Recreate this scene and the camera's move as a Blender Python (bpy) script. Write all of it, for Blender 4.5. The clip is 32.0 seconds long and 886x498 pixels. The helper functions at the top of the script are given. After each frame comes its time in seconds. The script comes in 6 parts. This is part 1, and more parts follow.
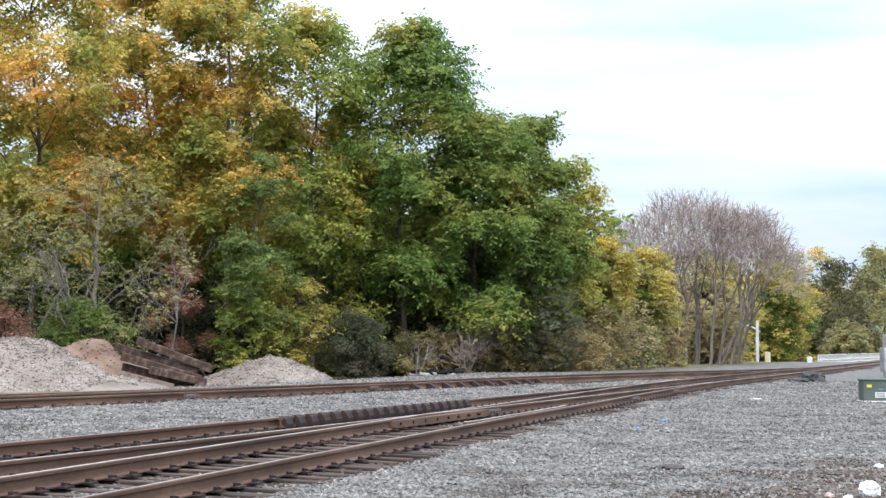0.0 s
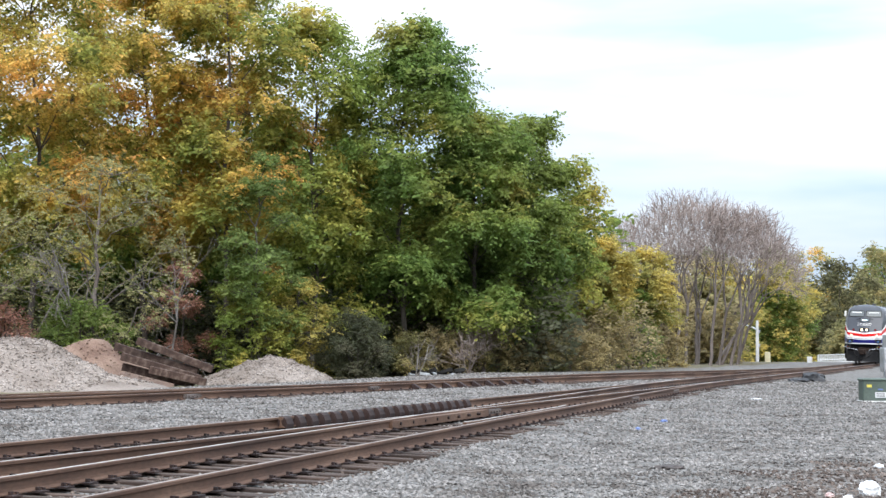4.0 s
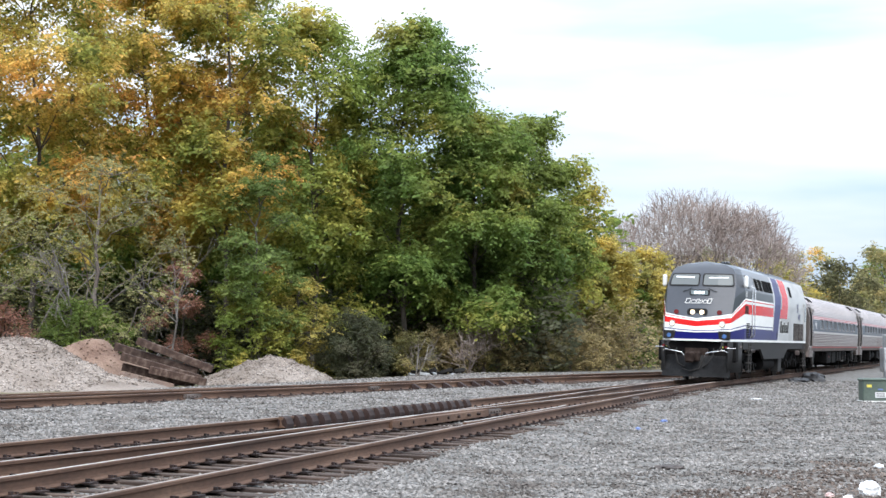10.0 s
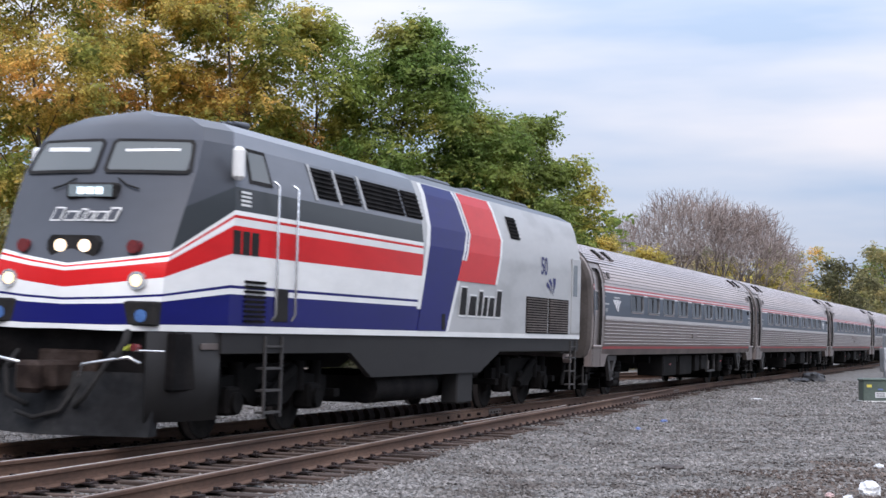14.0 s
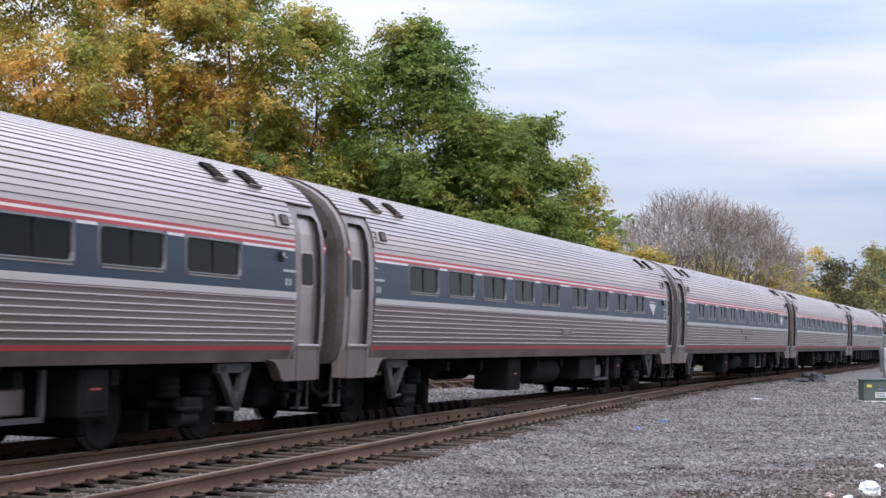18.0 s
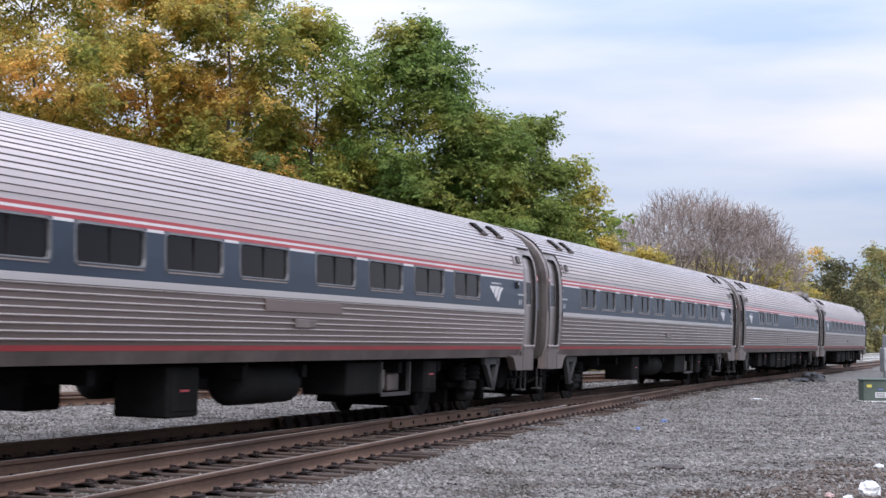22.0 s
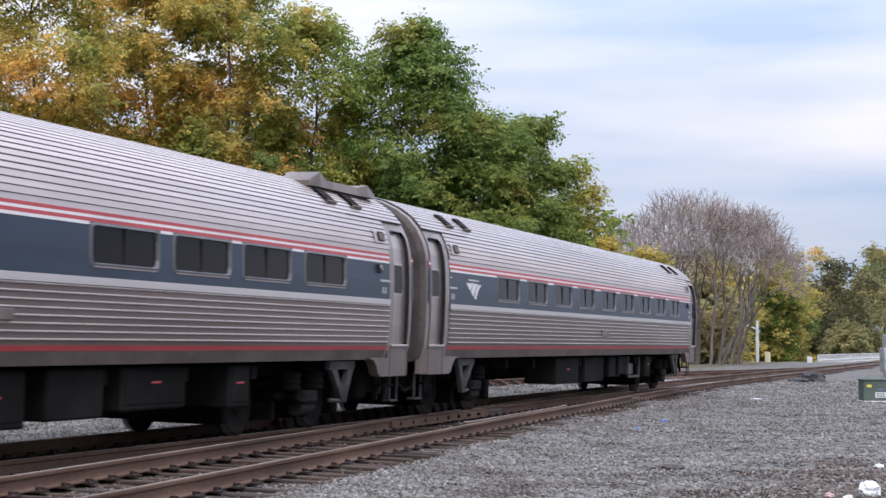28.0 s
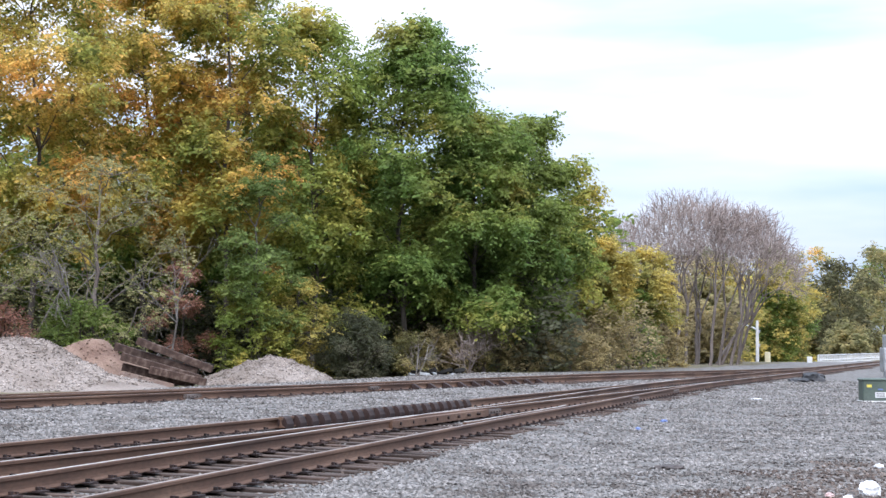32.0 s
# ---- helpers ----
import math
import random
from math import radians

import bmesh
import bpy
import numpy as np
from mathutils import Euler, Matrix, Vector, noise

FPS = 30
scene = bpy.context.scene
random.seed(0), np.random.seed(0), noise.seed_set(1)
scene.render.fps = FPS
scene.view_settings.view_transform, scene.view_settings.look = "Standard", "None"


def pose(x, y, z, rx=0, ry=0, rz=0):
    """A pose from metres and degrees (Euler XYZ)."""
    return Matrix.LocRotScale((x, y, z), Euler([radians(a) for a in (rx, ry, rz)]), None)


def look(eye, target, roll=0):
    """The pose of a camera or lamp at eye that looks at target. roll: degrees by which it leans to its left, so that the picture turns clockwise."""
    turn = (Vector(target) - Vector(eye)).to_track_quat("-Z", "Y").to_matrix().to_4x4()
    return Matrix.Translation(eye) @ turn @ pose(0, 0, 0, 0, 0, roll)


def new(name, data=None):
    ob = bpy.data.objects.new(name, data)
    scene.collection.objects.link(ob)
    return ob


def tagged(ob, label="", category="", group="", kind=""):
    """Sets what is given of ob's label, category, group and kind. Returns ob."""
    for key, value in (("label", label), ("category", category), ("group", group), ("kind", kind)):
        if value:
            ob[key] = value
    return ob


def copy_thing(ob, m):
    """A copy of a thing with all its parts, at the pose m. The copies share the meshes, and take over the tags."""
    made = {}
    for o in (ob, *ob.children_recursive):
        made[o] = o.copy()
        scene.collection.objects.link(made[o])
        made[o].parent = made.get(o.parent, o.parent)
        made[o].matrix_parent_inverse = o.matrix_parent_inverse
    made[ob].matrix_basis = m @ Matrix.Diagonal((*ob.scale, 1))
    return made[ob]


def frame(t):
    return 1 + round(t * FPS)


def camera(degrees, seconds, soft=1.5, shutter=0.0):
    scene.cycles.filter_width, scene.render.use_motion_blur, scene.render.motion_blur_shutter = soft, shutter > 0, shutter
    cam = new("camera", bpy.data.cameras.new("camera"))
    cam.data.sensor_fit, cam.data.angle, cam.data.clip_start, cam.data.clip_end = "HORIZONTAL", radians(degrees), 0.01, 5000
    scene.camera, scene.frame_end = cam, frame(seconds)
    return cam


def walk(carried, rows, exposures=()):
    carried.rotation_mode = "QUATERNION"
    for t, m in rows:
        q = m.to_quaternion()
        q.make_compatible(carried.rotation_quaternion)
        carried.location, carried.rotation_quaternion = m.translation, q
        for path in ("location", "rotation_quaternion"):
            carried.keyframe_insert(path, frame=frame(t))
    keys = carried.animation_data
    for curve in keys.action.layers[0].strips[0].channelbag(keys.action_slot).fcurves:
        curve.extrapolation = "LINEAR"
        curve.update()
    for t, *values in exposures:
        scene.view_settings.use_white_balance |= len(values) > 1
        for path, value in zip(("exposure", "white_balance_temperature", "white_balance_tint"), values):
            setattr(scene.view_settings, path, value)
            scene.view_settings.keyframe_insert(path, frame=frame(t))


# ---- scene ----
# Still camera beside the line. The track of the train runs along y, +x is the camera's side, z = 0 is the top of its rails.
cam = camera(28.96, 32.0, soft=1.5, shutter=0.25)
STAND = pose(11.254, 0.0, 1.239, 93.222, 0.0, 18.753) @ pose(0, 0, 0, 0, 0, 0.157)
walk(cam, [(0.0, STAND), (32.0, STAND)], exposures=[(0.0, 0.91, 6440, 10), (10.5, 0.92, 6460, 10), (12.0, 0.77, 6460, 12), (13.0, 0.49, 6400, 14), (14.5, 0.38, 6320, 18), (18.0, 0.45, 6370, 18), (23.0, 0.45, 6330, 18), (30.0, 0.44, 6330, 18), (31.0, 0.63, 6300, 16), (32.0, 0.91, 6150, 15)])

LEAN = 0.029                     # cant of the tracks, radians: the far side stands higher

# ---- world and sun ----
world = bpy.data.worlds.new("overcast_sky")
scene.world = world
world.use_nodes = True
wn, wl = world.node_tree.nodes, world.node_tree.links
sky = wn.new("ShaderNodeTexSky")
sky.sky_type, sky.sun_disc = "NISHITA", False
sky.sun_elevation, sky.sun_rotation = radians(54), radians(152)
sky.air_density, sky.dust_density, sky.ozone_density = 1.0, 2.0, 1.0
coord = wn.new("ShaderNodeTexCoord")
stretch = wn.new("ShaderNodeMapping")
stretch.inputs["Scale"].default_value = (1.6, 1.6, 9.0)
cloud = wn.new("ShaderNodeTexNoise")
cloud.inputs["Scale"].default_value, cloud.inputs["Detail"].default_value = 1.5, 5.0
cloud.inputs["Roughness"].default_value = 0.5
ramp = wn.new("ShaderNodeValToRGB")
ramp.color_ramp.elements[0].position, ramp.color_ramp.elements[0].color = 0.4, (0, 0, 0, 1)
ramp.color_ramp.elements[1].position, ramp.color_ramp.elements[1].color = 0.66, (1, 1, 1, 1)
tint = wn.new("ShaderNodeMix")
tint.data_type = "RGBA"
tint.inputs["A"].default_value = (4.4, 5.7, 7.3, 1)
tint.inputs["B"].default_value = (8.1, 8.2, 8.35, 1)
blend = wn.new("ShaderNodeMix")
blend.data_type = "RGBA"
blend.inputs["Factor"].default_value = 0.93
wl.new(coord.outputs["Generated"], stretch.inputs["Vector"])
wl.new(stretch.outputs["Vector"], cloud.inputs["Vector"])
wl.new(cloud.outputs["Fac"], ramp.inputs["Fac"])
wl.new(ramp.outputs["Color"], tint.inputs["Factor"])
wl.new(sky.outputs["Color"], blend.inputs["A"])
wl.new(tint.outputs["Result"], blend.inputs["B"])
# an overcast sky is brightest overhead
axes, rise, lift_sky = wn.new("ShaderNodeSeparateXYZ"), wn.new("ShaderNodeMapRange"), wn.new("ShaderNodeVectorMath")
rise.inputs["To Min"].default_value, rise.inputs["To Max"].default_value = 0.67, 2.5
lift_sky.operation = "SCALE"
wl.new(coord.outputs["Generated"], axes.inputs["Vector"])
wl.new(axes.outputs["Z"], rise.inputs["Value"])
wl.new(blend.outputs["Result"], lift_sky.inputs[0])
wl.new(rise.outputs["Result"], lift_sky.inputs["Scale"])
wl.new(lift_sky.outputs["Vector"], wn["Background"].inputs["Color"])
wn["Background"].inputs["Strength"].default_value = 0.1

sun = new("sun", bpy.data.lights.new("sun", "SUN"))
sun.data.energy, sun.data.angle, sun.data.color = 1.4, radians(36), (1.0, 0.96, 0.9)
sun.matrix_world = look((34, -46, 88), (0, 20, 0))

# ---- materials ----
def material(name, colors, rough=0.8, metal=0.0, scale=3.0, fine=40.0, bump=0.0, island=0.0, obj=0.0, translucent=0.0, coord="Object", stretch=(1, 1, 1), spec=0.5, dist=0.02, speck=0.18):
    """Colours mixed by noise at two scales; island and obj: random brightness by piece; translucent: share of light let through."""
    m = bpy.data.materials.new(name)
    m.use_nodes = True
    n, l = m.node_tree.nodes, m.node_tree.links
    b = n["Principled BSDF"]
    b.inputs["Roughness"].default_value, b.inputs["Metallic"].default_value = rough, metal
    b.inputs["Specular IOR Level"].default_value = spec
    tc, mp = n.new("ShaderNodeTexCoord"), n.new("ShaderNodeMapping")
    mp.inputs["Scale"].default_value = stretch
    l.new(tc.outputs[coord], mp.inputs["Vector"])
    big, small = n.new("ShaderNodeTexNoise"), n.new("ShaderNodeTexNoise")
    big.inputs["Scale"].default_value, big.inputs["Detail"].default_value = scale, 4
    small.inputs["Scale"].default_value, small.inputs["Detail"].default_value = fine, 3
    for t in (big, small):
        l.new(mp.outputs["Vector"], t.inputs["Vector"])
    cr = n.new("ShaderNodeValToRGB")
    k = len(colors)
    while len(cr.color_ramp.elements) < k:
        cr.color_ramp.elements.new(0.5)
    for i, c in enumerate(colors):
        cr.color_ramp.elements[i].position = 0.5 if k == 1 else 0.33 + 0.34 * i / (k - 1)
        cr.color_ramp.elements[i].color = (*c, 1)
    l.new(big.outputs["Fac"], cr.inputs["Fac"])
    grain = n.new("ShaderNodeMapRange")
    grain.inputs["From Min"].default_value, grain.inputs["From Max"].default_value = 0.3, 0.7
    grain.inputs["To Min"].default_value, grain.inputs["To Max"].default_value = 1 - speck, 1 + speck
    l.new(small.outputs["Fac"], grain.inputs["Value"])
    value = grain.outputs["Result"]
    for amount, node, socket in ((island, "ShaderNodeNewGeometry", "Random Per Island"), (obj, "ShaderNodeObjectInfo", "Random")):
        if amount:
            src, mr, mul = n.new(node), n.new("ShaderNodeMapRange"), n.new("ShaderNodeMath")
            mr.inputs["To Min"].default_value, mr.inputs["To Max"].default_value = 1 - amount, 1 + amount
            mul.operation = "MULTIPLY"
            l.new(src.outputs[socket], mr.inputs["Value"])
            l.new(mr.outputs["Result"], mul.inputs[0])
            l.new(value, mul.inputs[1])
            value = mul.outputs["Value"]
    mix = n.new("ShaderNodeVectorMath")
    mix.operation = "SCALE"
    l.new(cr.outputs["Color"], mix.inputs[0])
    l.new(value, mix.inputs["Scale"])
    l.new(mix.outputs["Vector"], b.inputs["Base Color"])
    if bump:
        bp = n.new("ShaderNodeBump")
        bp.inputs["Strength"].default_value, bp.inputs["Distance"].default_value = bump, dist
        l.new(small.outputs["Fac"], bp.inputs["Height"])
        l.new(bp.outputs["Normal"], b.inputs["Normal"])
    if translucent:
        tr, ms = n.new("ShaderNodeBsdfTranslucent"), n.new("ShaderNodeMixShader")
        ms.inputs["Fac"].default_value = translucent
        l.new(mix.outputs["Vector"], tr.inputs["Color"])
        l.new(b.outputs["BSDF"], ms.inputs[1])
        l.new(tr.outputs["BSDF"], ms.inputs[2])
        l.new(ms.outputs["Shader"], n["Material Output"].inputs["Surface"])
    return m


def glow(name, color, strength):
    m = bpy.data.materials.new(name)
    m.use_nodes = True
    b = m.node_tree.nodes["Principled BSDF"]
    b.inputs["Base Color"].default_value = (*color, 1)
    b.inputs["Emission Color"].default_value, b.inputs["Emission Strength"].default_value = (*color, 1), strength
    return m


M_GRAVEL = material("gravel", [(0.082, 0.072, 0.064), (0.125, 0.116, 0.106), (0.17, 0.161, 0.151)], 0.95, scale=2.5, fine=16, bump=1.0, dist=0.05)
M_STONE = material("ballast_stone", [(0.095, 0.081, 0.072), (0.152, 0.138, 0.127), (0.22, 0.205, 0.193), (0.156, 0.141, 0.13)], 0.95, scale=0.9, fine=9, island=0.5)
M_PILE = material("pile_gravel", [(0.15, 0.119, 0.098), (0.205, 0.168, 0.142), (0.26, 0.219, 0.19)], 0.95, scale=0.8, fine=14, bump=0.8, dist=0.05)
M_PILE_STONE = material("pile_stone", [(0.16, 0.128, 0.108), (0.235, 0.196, 0.169), (0.32, 0.276, 0.243)], 0.95, scale=0.8, fine=14, island=0.45)
M_DIRT = material("brown_dirt", [(0.12, 0.07, 0.05), (0.19, 0.12, 0.088), (0.24, 0.165, 0.125)], 0.95, scale=1.2, fine=14, bump=0.7, dist=0.05)
M_LITTER = material("leaf_litter", [(0.05, 0.05, 0.025), (0.1, 0.085, 0.045), (0.14, 0.11, 0.06)], 0.95, scale=0.3, fine=8, bump=0.8, dist=0.08)
M_RUST = material("rail_rust", [(0.06, 0.031, 0.02), (0.1, 0.053, 0.033), (0.145, 0.083, 0.053)], 0.85, 0.1, scale=1.2, fine=30, bump=0.15, stretch=(1, 0.3, 1))
M_RUST_DARK = material("rust_dark", [(0.014, 0.008, 0.007), (0.026, 0.0135, 0.0115), (0.042, 0.022, 0.018)], 0.85, 0.1, scale=2, fine=30, bump=0.2)
M_HEAD = material("rail_head_steel", [(0.34, 0.3, 0.275), (0.46, 0.425, 0.4), (0.56, 0.53, 0.5)], 0.4, 0.25, scale=0.8, fine=20, stretch=(6, 0.4, 6))
M_HEAD_DULL = material("rail_head_dull", [(0.17, 0.13, 0.11), (0.24, 0.195, 0.17), (0.31, 0.265, 0.235)], 0.6, 0.3, scale=0.8, fine=20, stretch=(6, 0.4, 6))
M_TIE = material("tie_wood", [(0.026, 0.015, 0.011), (0.052, 0.032, 0.023), (0.095, 0.064, 0.048)], 0.95, scale=2.0, fine=24, bump=0.6, obj=0.35, stretch=(0.3, 3, 3))
M_TIMBER = material("timber", [(0.03, 0.017, 0.012), (0.06, 0.035, 0.026), (0.12, 0.085, 0.068)], 0.95, scale=1.4, fine=20, bump=0.6, obj=0.3, stretch=(3, 0.4, 3))

# ---- mesh helpers ----
class Geo:
    """Collects faces with material slots and links them as one mesh."""
    def __init__(self):
        self.v, self.f, self.m, self.s = [], [], [], []

    def add(self, verts, faces, slot=0, smooth=False):
        o = len(self.v)
        self.v += [tuple(p) for p in verts]
        self.f += [tuple(i + o for i in f) for f in faces]
        self.m += [slot] * len(faces)
        self.s += [smooth] * len(faces)
        return self

    def box(self, x0, x1, y0, y1, z0, z1, c=0.0, slot=0):
        """A box with chamfered edges."""
        c = min(c, (x1 - x0) / 2.2, (y1 - y0) / 2.2, (z1 - z0) / 2.2)
        if c <= 0:
            v = [(x, y, z) for z in (z0, z1) for x, y in ((x0, y0), (x1, y0), (x1, y1), (x0, y1))]
            return self.add(v, [(3, 2, 1, 0), (4, 5, 6, 7), (0, 1, 5, 4), (1, 2, 6, 5), (2, 3, 7, 6), (3, 0, 4, 7)], slot)
        bm = bmesh.new()
        r = bmesh.ops.create_cube(bm, size=1.0)
        for q in r["verts"]:
            q.co = ((x0 + x1) / 2 + q.co.x * (x1 - x0), (y0 + y1) / 2 + q.co.y * (y1 - y0), (z0 + z1) / 2 + q.co.z * (z1 - z0))
        bmesh.ops.bevel(bm, geom=bm.edges[:], offset=c, segments=1, affect="EDGES")
        return self.take(bm, slot)

    def take(self, bm, slot=0, smooth=False):
        bm.verts.index_update()
        self.add([q.co[:] for q in bm.verts], [[q.index for q in f.verts] for f in bm.faces], slot, smooth)
        bm.free()
        return self

    def cyl(self, a, b, r, n=12, r2=None, slot=0, caps=True, smooth=True):
        a, b = Vector(a), Vector(b)
        r2 = r if r2 is None else r2
        d = (b - a).normalized()
        u = d.orthogonal().normalized()
        w = d.cross(u)
        ring = [(math.cos(2 * math.pi * i / n), math.sin(2 * math.pi * i / n)) for i in range(n)]
        v = [a + (u * p + w * q) * r for p, q in ring] + [b + (u * p + w * q) * r2 for p, q in ring]
        self.add(v, [(i, (i + 1) % n, n + (i + 1) % n, n + i) for i in range(n)], slot, smooth)
        if caps:
            self.add(v, [tuple(range(n - 1, -1, -1)), tuple(range(n, 2 * n))], slot)
        return self

    def tube(self, pts, r, n=8, slot=0, r2=None):
        """A bent rod through points, with a single skin."""
        pts = [Vector(p) for p in pts]
        k = len(pts)
        r2 = r if r2 is None else r2
        v = []
        u = None
        for i, p in enumerate(pts):
            d = (pts[min(i + 1, k - 1)] - pts[max(i - 1, 0)]).normalized()
            u = d.orthogonal().normalized() if u is None else (u - d * u.dot(d)).normalized()
            w = d.cross(u)
            rr = r + (r2 - r) * i / (k - 1)
            v += [p + (u * math.cos(2 * math.pi * j / n) + w * math.sin(2 * math.pi * j / n)) * rr for j in range(n)]
        f = [(i * n + j, i * n + (j + 1) % n, (i + 1) * n + (j + 1) % n, (i + 1) * n + j) for i in range(k - 1) for j in range(n)]
        self.add(v, f, slot, True)
        return self.add(v, [tuple(range(n - 1, -1, -1)), tuple(range((k - 1) * n, k * n))], slot)

    def loft(self, rings, closed=True, caps=True, slot=0, smooth=False):
        n = len(rings[0])
        v = [p for r in rings for p in r]
        f = [(i * n + j, i * n + (j + 1) % n, (i + 1) * n + (j + 1) % n, (i + 1) * n + j) for i in range(len(rings) - 1) for j in range(n if closed else n - 1)]
        self.add(v, f, slot, smooth)
        if caps and closed:
            self.add(v, [tuple(range(n - 1, -1, -1)), tuple(range((len(rings) - 1) * n, len(rings) * n))], slot)
        return self

    def prism(self, poly, axis, a, b, slot=0):
        """A flat outline pushed along an axis. poly holds the two other coordinates, in the order of the axes."""
        def at(p, t):
            return {"x": (t, p[0], p[1]), "y": (p[0], t, p[1]), "z": (p[0], p[1], t)}[axis]
        n = len(poly)
        v = [at(p, a) for p in poly] + [at(p, b) for p in poly]
        return self.add(v, [(i, (i + 1) % n, n + (i + 1) % n, n + i) for i in range(n)] + [tuple(range(n - 1, -1, -1)), tuple(range(n, 2 * n))], slot)

    def make(self, name, mats, parent=None, label="", fix=True):
        me = bpy.data.meshes.new(name)
        me.from_pydata(self.v, [], self.f)
        for m in (mats if isinstance(mats, (list, tuple)) else [mats]):
            me.materials.append(m)
        me.polygons.foreach_set("material_index", self.m)
        me.polygons.foreach_set("use_smooth", self.s)
        if fix:
            bm = bmesh.new()
            bm.from_mesh(me)
            bmesh.ops.recalc_face_normals(bm, faces=bm.faces[:])
            bm.to_mesh(me)
            bm.free()
        ob = new(name, me)
        ob.parent = parent
        if label:
            ob["label"] = label
        return ob


def quick(name, verts, faces, mat, parent=None, smooth=False):
    """A large mesh from arrays."""
    me = bpy.data.meshes.new(name)
    verts, faces = np.asarray(verts, np.float32), np.asarray(faces, np.int32)
    k = faces.shape[1]
    me.vertices.add(len(verts))
    me.vertices.foreach_set("co", verts.ravel())
    me.loops.add(faces.size)
    me.loops.foreach_set("vertex_index", faces.ravel())
    me.polygons.add(len(faces))
    me.polygons.foreach_set("loop_start", np.arange(0, faces.size, k, dtype=np.int32))
    me.polygons.foreach_set("use_smooth", np.full(len(faces), smooth))
    me.materials.append(mat)
    me.update(calc_edges=True)
    ob = new(name, me)
    ob.parent = parent
    return ob


def piece(name, mesh, parent, m):
    ob = new(name, mesh)
    ob.parent = parent
    ob.matrix_basis = m
    return ob


def empty(name, m=None, label="", category="", group="", kind=""):
    ob = new(name)
    if m is not None:
        ob.matrix_world = m
    return tagged(ob, label, category, group, kind)


def top_plane(x):
    """Height of the rails' tops across the canted yard."""
    return -LEAN * min(max(x, -5.0), 4.0)


def fork(y):
    """How far the branching track's middle lies to the camera's side of the train's track."""
    if y >= 64:
        return 0.0
    if y <= 30:
        return 1.50 + 0.068 * (30 - y)
    s = (64 - y) / 34
    return 1.50 * (s * s * (3 - 2 * s)) * 0.35 + 1.50 * s ** 1.6 * 0.65


def siding(y):
    """The middle of the far track, which closes up to the train's track in the distance."""
    if y < 78:
        return -8.75 + 0.119 * (y - 29.4)
    s = min((y - 78) / 34, 1)
    return (-8.75 + 0.119 * 48.6) * (1 - s) ** 2

# ---- ground ----
rng = np.random.default_rng(4)


def hash_noise(x, y, scale, seed=0):
    """Smooth value noise on arrays."""
    xs, ys = x / scale, y / scale
    xi, yi = np.floor(xs), np.floor(ys)
    fx, fy = xs - xi, ys - yi
    fx, fy = fx * fx * (3 - 2 * fx), fy * fy * (3 - 2 * fy)

    def h(a, b):
        v = np.sin(a * 127.1 + b * 311.7 + seed * 17.3) * 43758.5453
        return v - np.floor(v)
    return (h(xi, yi) * (1 - fx) + h(xi + 1, yi) * fx) * (1 - fy) + (h(xi, yi + 1) * (1 - fx) + h(xi + 1, yi + 1) * fx) * fy


def ground_z(x, y):
    """Height of the ballast and the earth."""
    x, y = np.asarray(x, float), np.asarray(y, float)
    z = -0.205 - LEAN * np.clip(x, -5, 4)
    near = np.clip((x - 3.4 - np.clip((20 - y) * 0.068, 0, 1)) / 1.6, 0, 1)
    z = z - 0.09 * near * np.clip((70 - y) / 30, 0, 1)
    branch = np.where(y < 30, 1.5 + 0.068 * (30 - y), 1.5)
    z = z - 0.03 * ((np.abs(x - branch) < 1.35) & (y < 31))
    wild = np.clip((-x - 13) / 4, 0, 1)
    z = z - 1.3 * np.clip((y - 150) / 35, 0, 1) * np.clip((-x - 4) / 4, 0, 1)
    z = z - 0.25 * wild
    fade = np.clip((260 - y) / 120, 0, 1)
    return np.where(z < -0.8, z, z * fade - 0.3 * (1 - fade)) + (hash_noise(x, y, 1.7) - 0.5) * 0.05 + (hash_noise(x, y, 0.45, 3) - 0.5) * 0.03 * (np.abs(x) < 60)


xs = np.concatenate([[-3000, -1200, -500, -200, -100, -60, -45], np.arange(-36, -12, 1.0), np.arange(-12, 16, 0.22), np.arange(16, 30, 1.0), [36, 50, 80, 160, 400, 1200, 3000]])
ys = np.concatenate([[-3000, -1000, -300, -100, -40, -20, -8], np.arange(0, 12, 1.0), np.arange(12, 45, 0.25), np.arange(45, 90, 0.6), np.arange(90, 240, 3.0), [260, 300, 400, 600, 1000, 1800, 3000]])
gx, gy = np.meshgrid(xs, ys)
gz = ground_z(gx, gy)
nx, ny = len(xs), len(ys)
idx = np.arange(nx * ny).reshape(ny, nx)
quads = np.stack([idx[:-1, :-1], idx[:-1, 1:], idx[1:, 1:], idx[1:, :-1]], -1).reshape(-1, 4)
ground = quick("ground", np.stack([gx, gy, gz], -1).reshape(-1, 3), quads, M_GRAVEL, smooth=True)
ground.data.materials.append(M_LITTER)
# bed between the train's rails: oil plus the train's shade put into the colour
M_OIL_SHADE = material("oily_ballast", [(0.013, 0.011, 0.01), (0.024, 0.02, 0.018), (0.042, 0.037, 0.034)], 0.95, scale=1.5, fine=16, bump=1.0, dist=0.05)
ground.data.materials.append(M_OIL_SHADE)
M_SOIL = material("brown_soil", [(0.07, 0.052, 0.042), (0.11, 0.088, 0.074), (0.16, 0.14, 0.125)], 0.95, scale=2.5, fine=18, bump=1.0, dist=0.05)
ground.data.materials.append(M_SOIL)


def soily(x, y):
    """Where brown soil shows through the gravel beside the camera."""
    return (x > 7.0 + 2.2 * hash_noise(x, y, 1.6, 21)) & (y < 25)


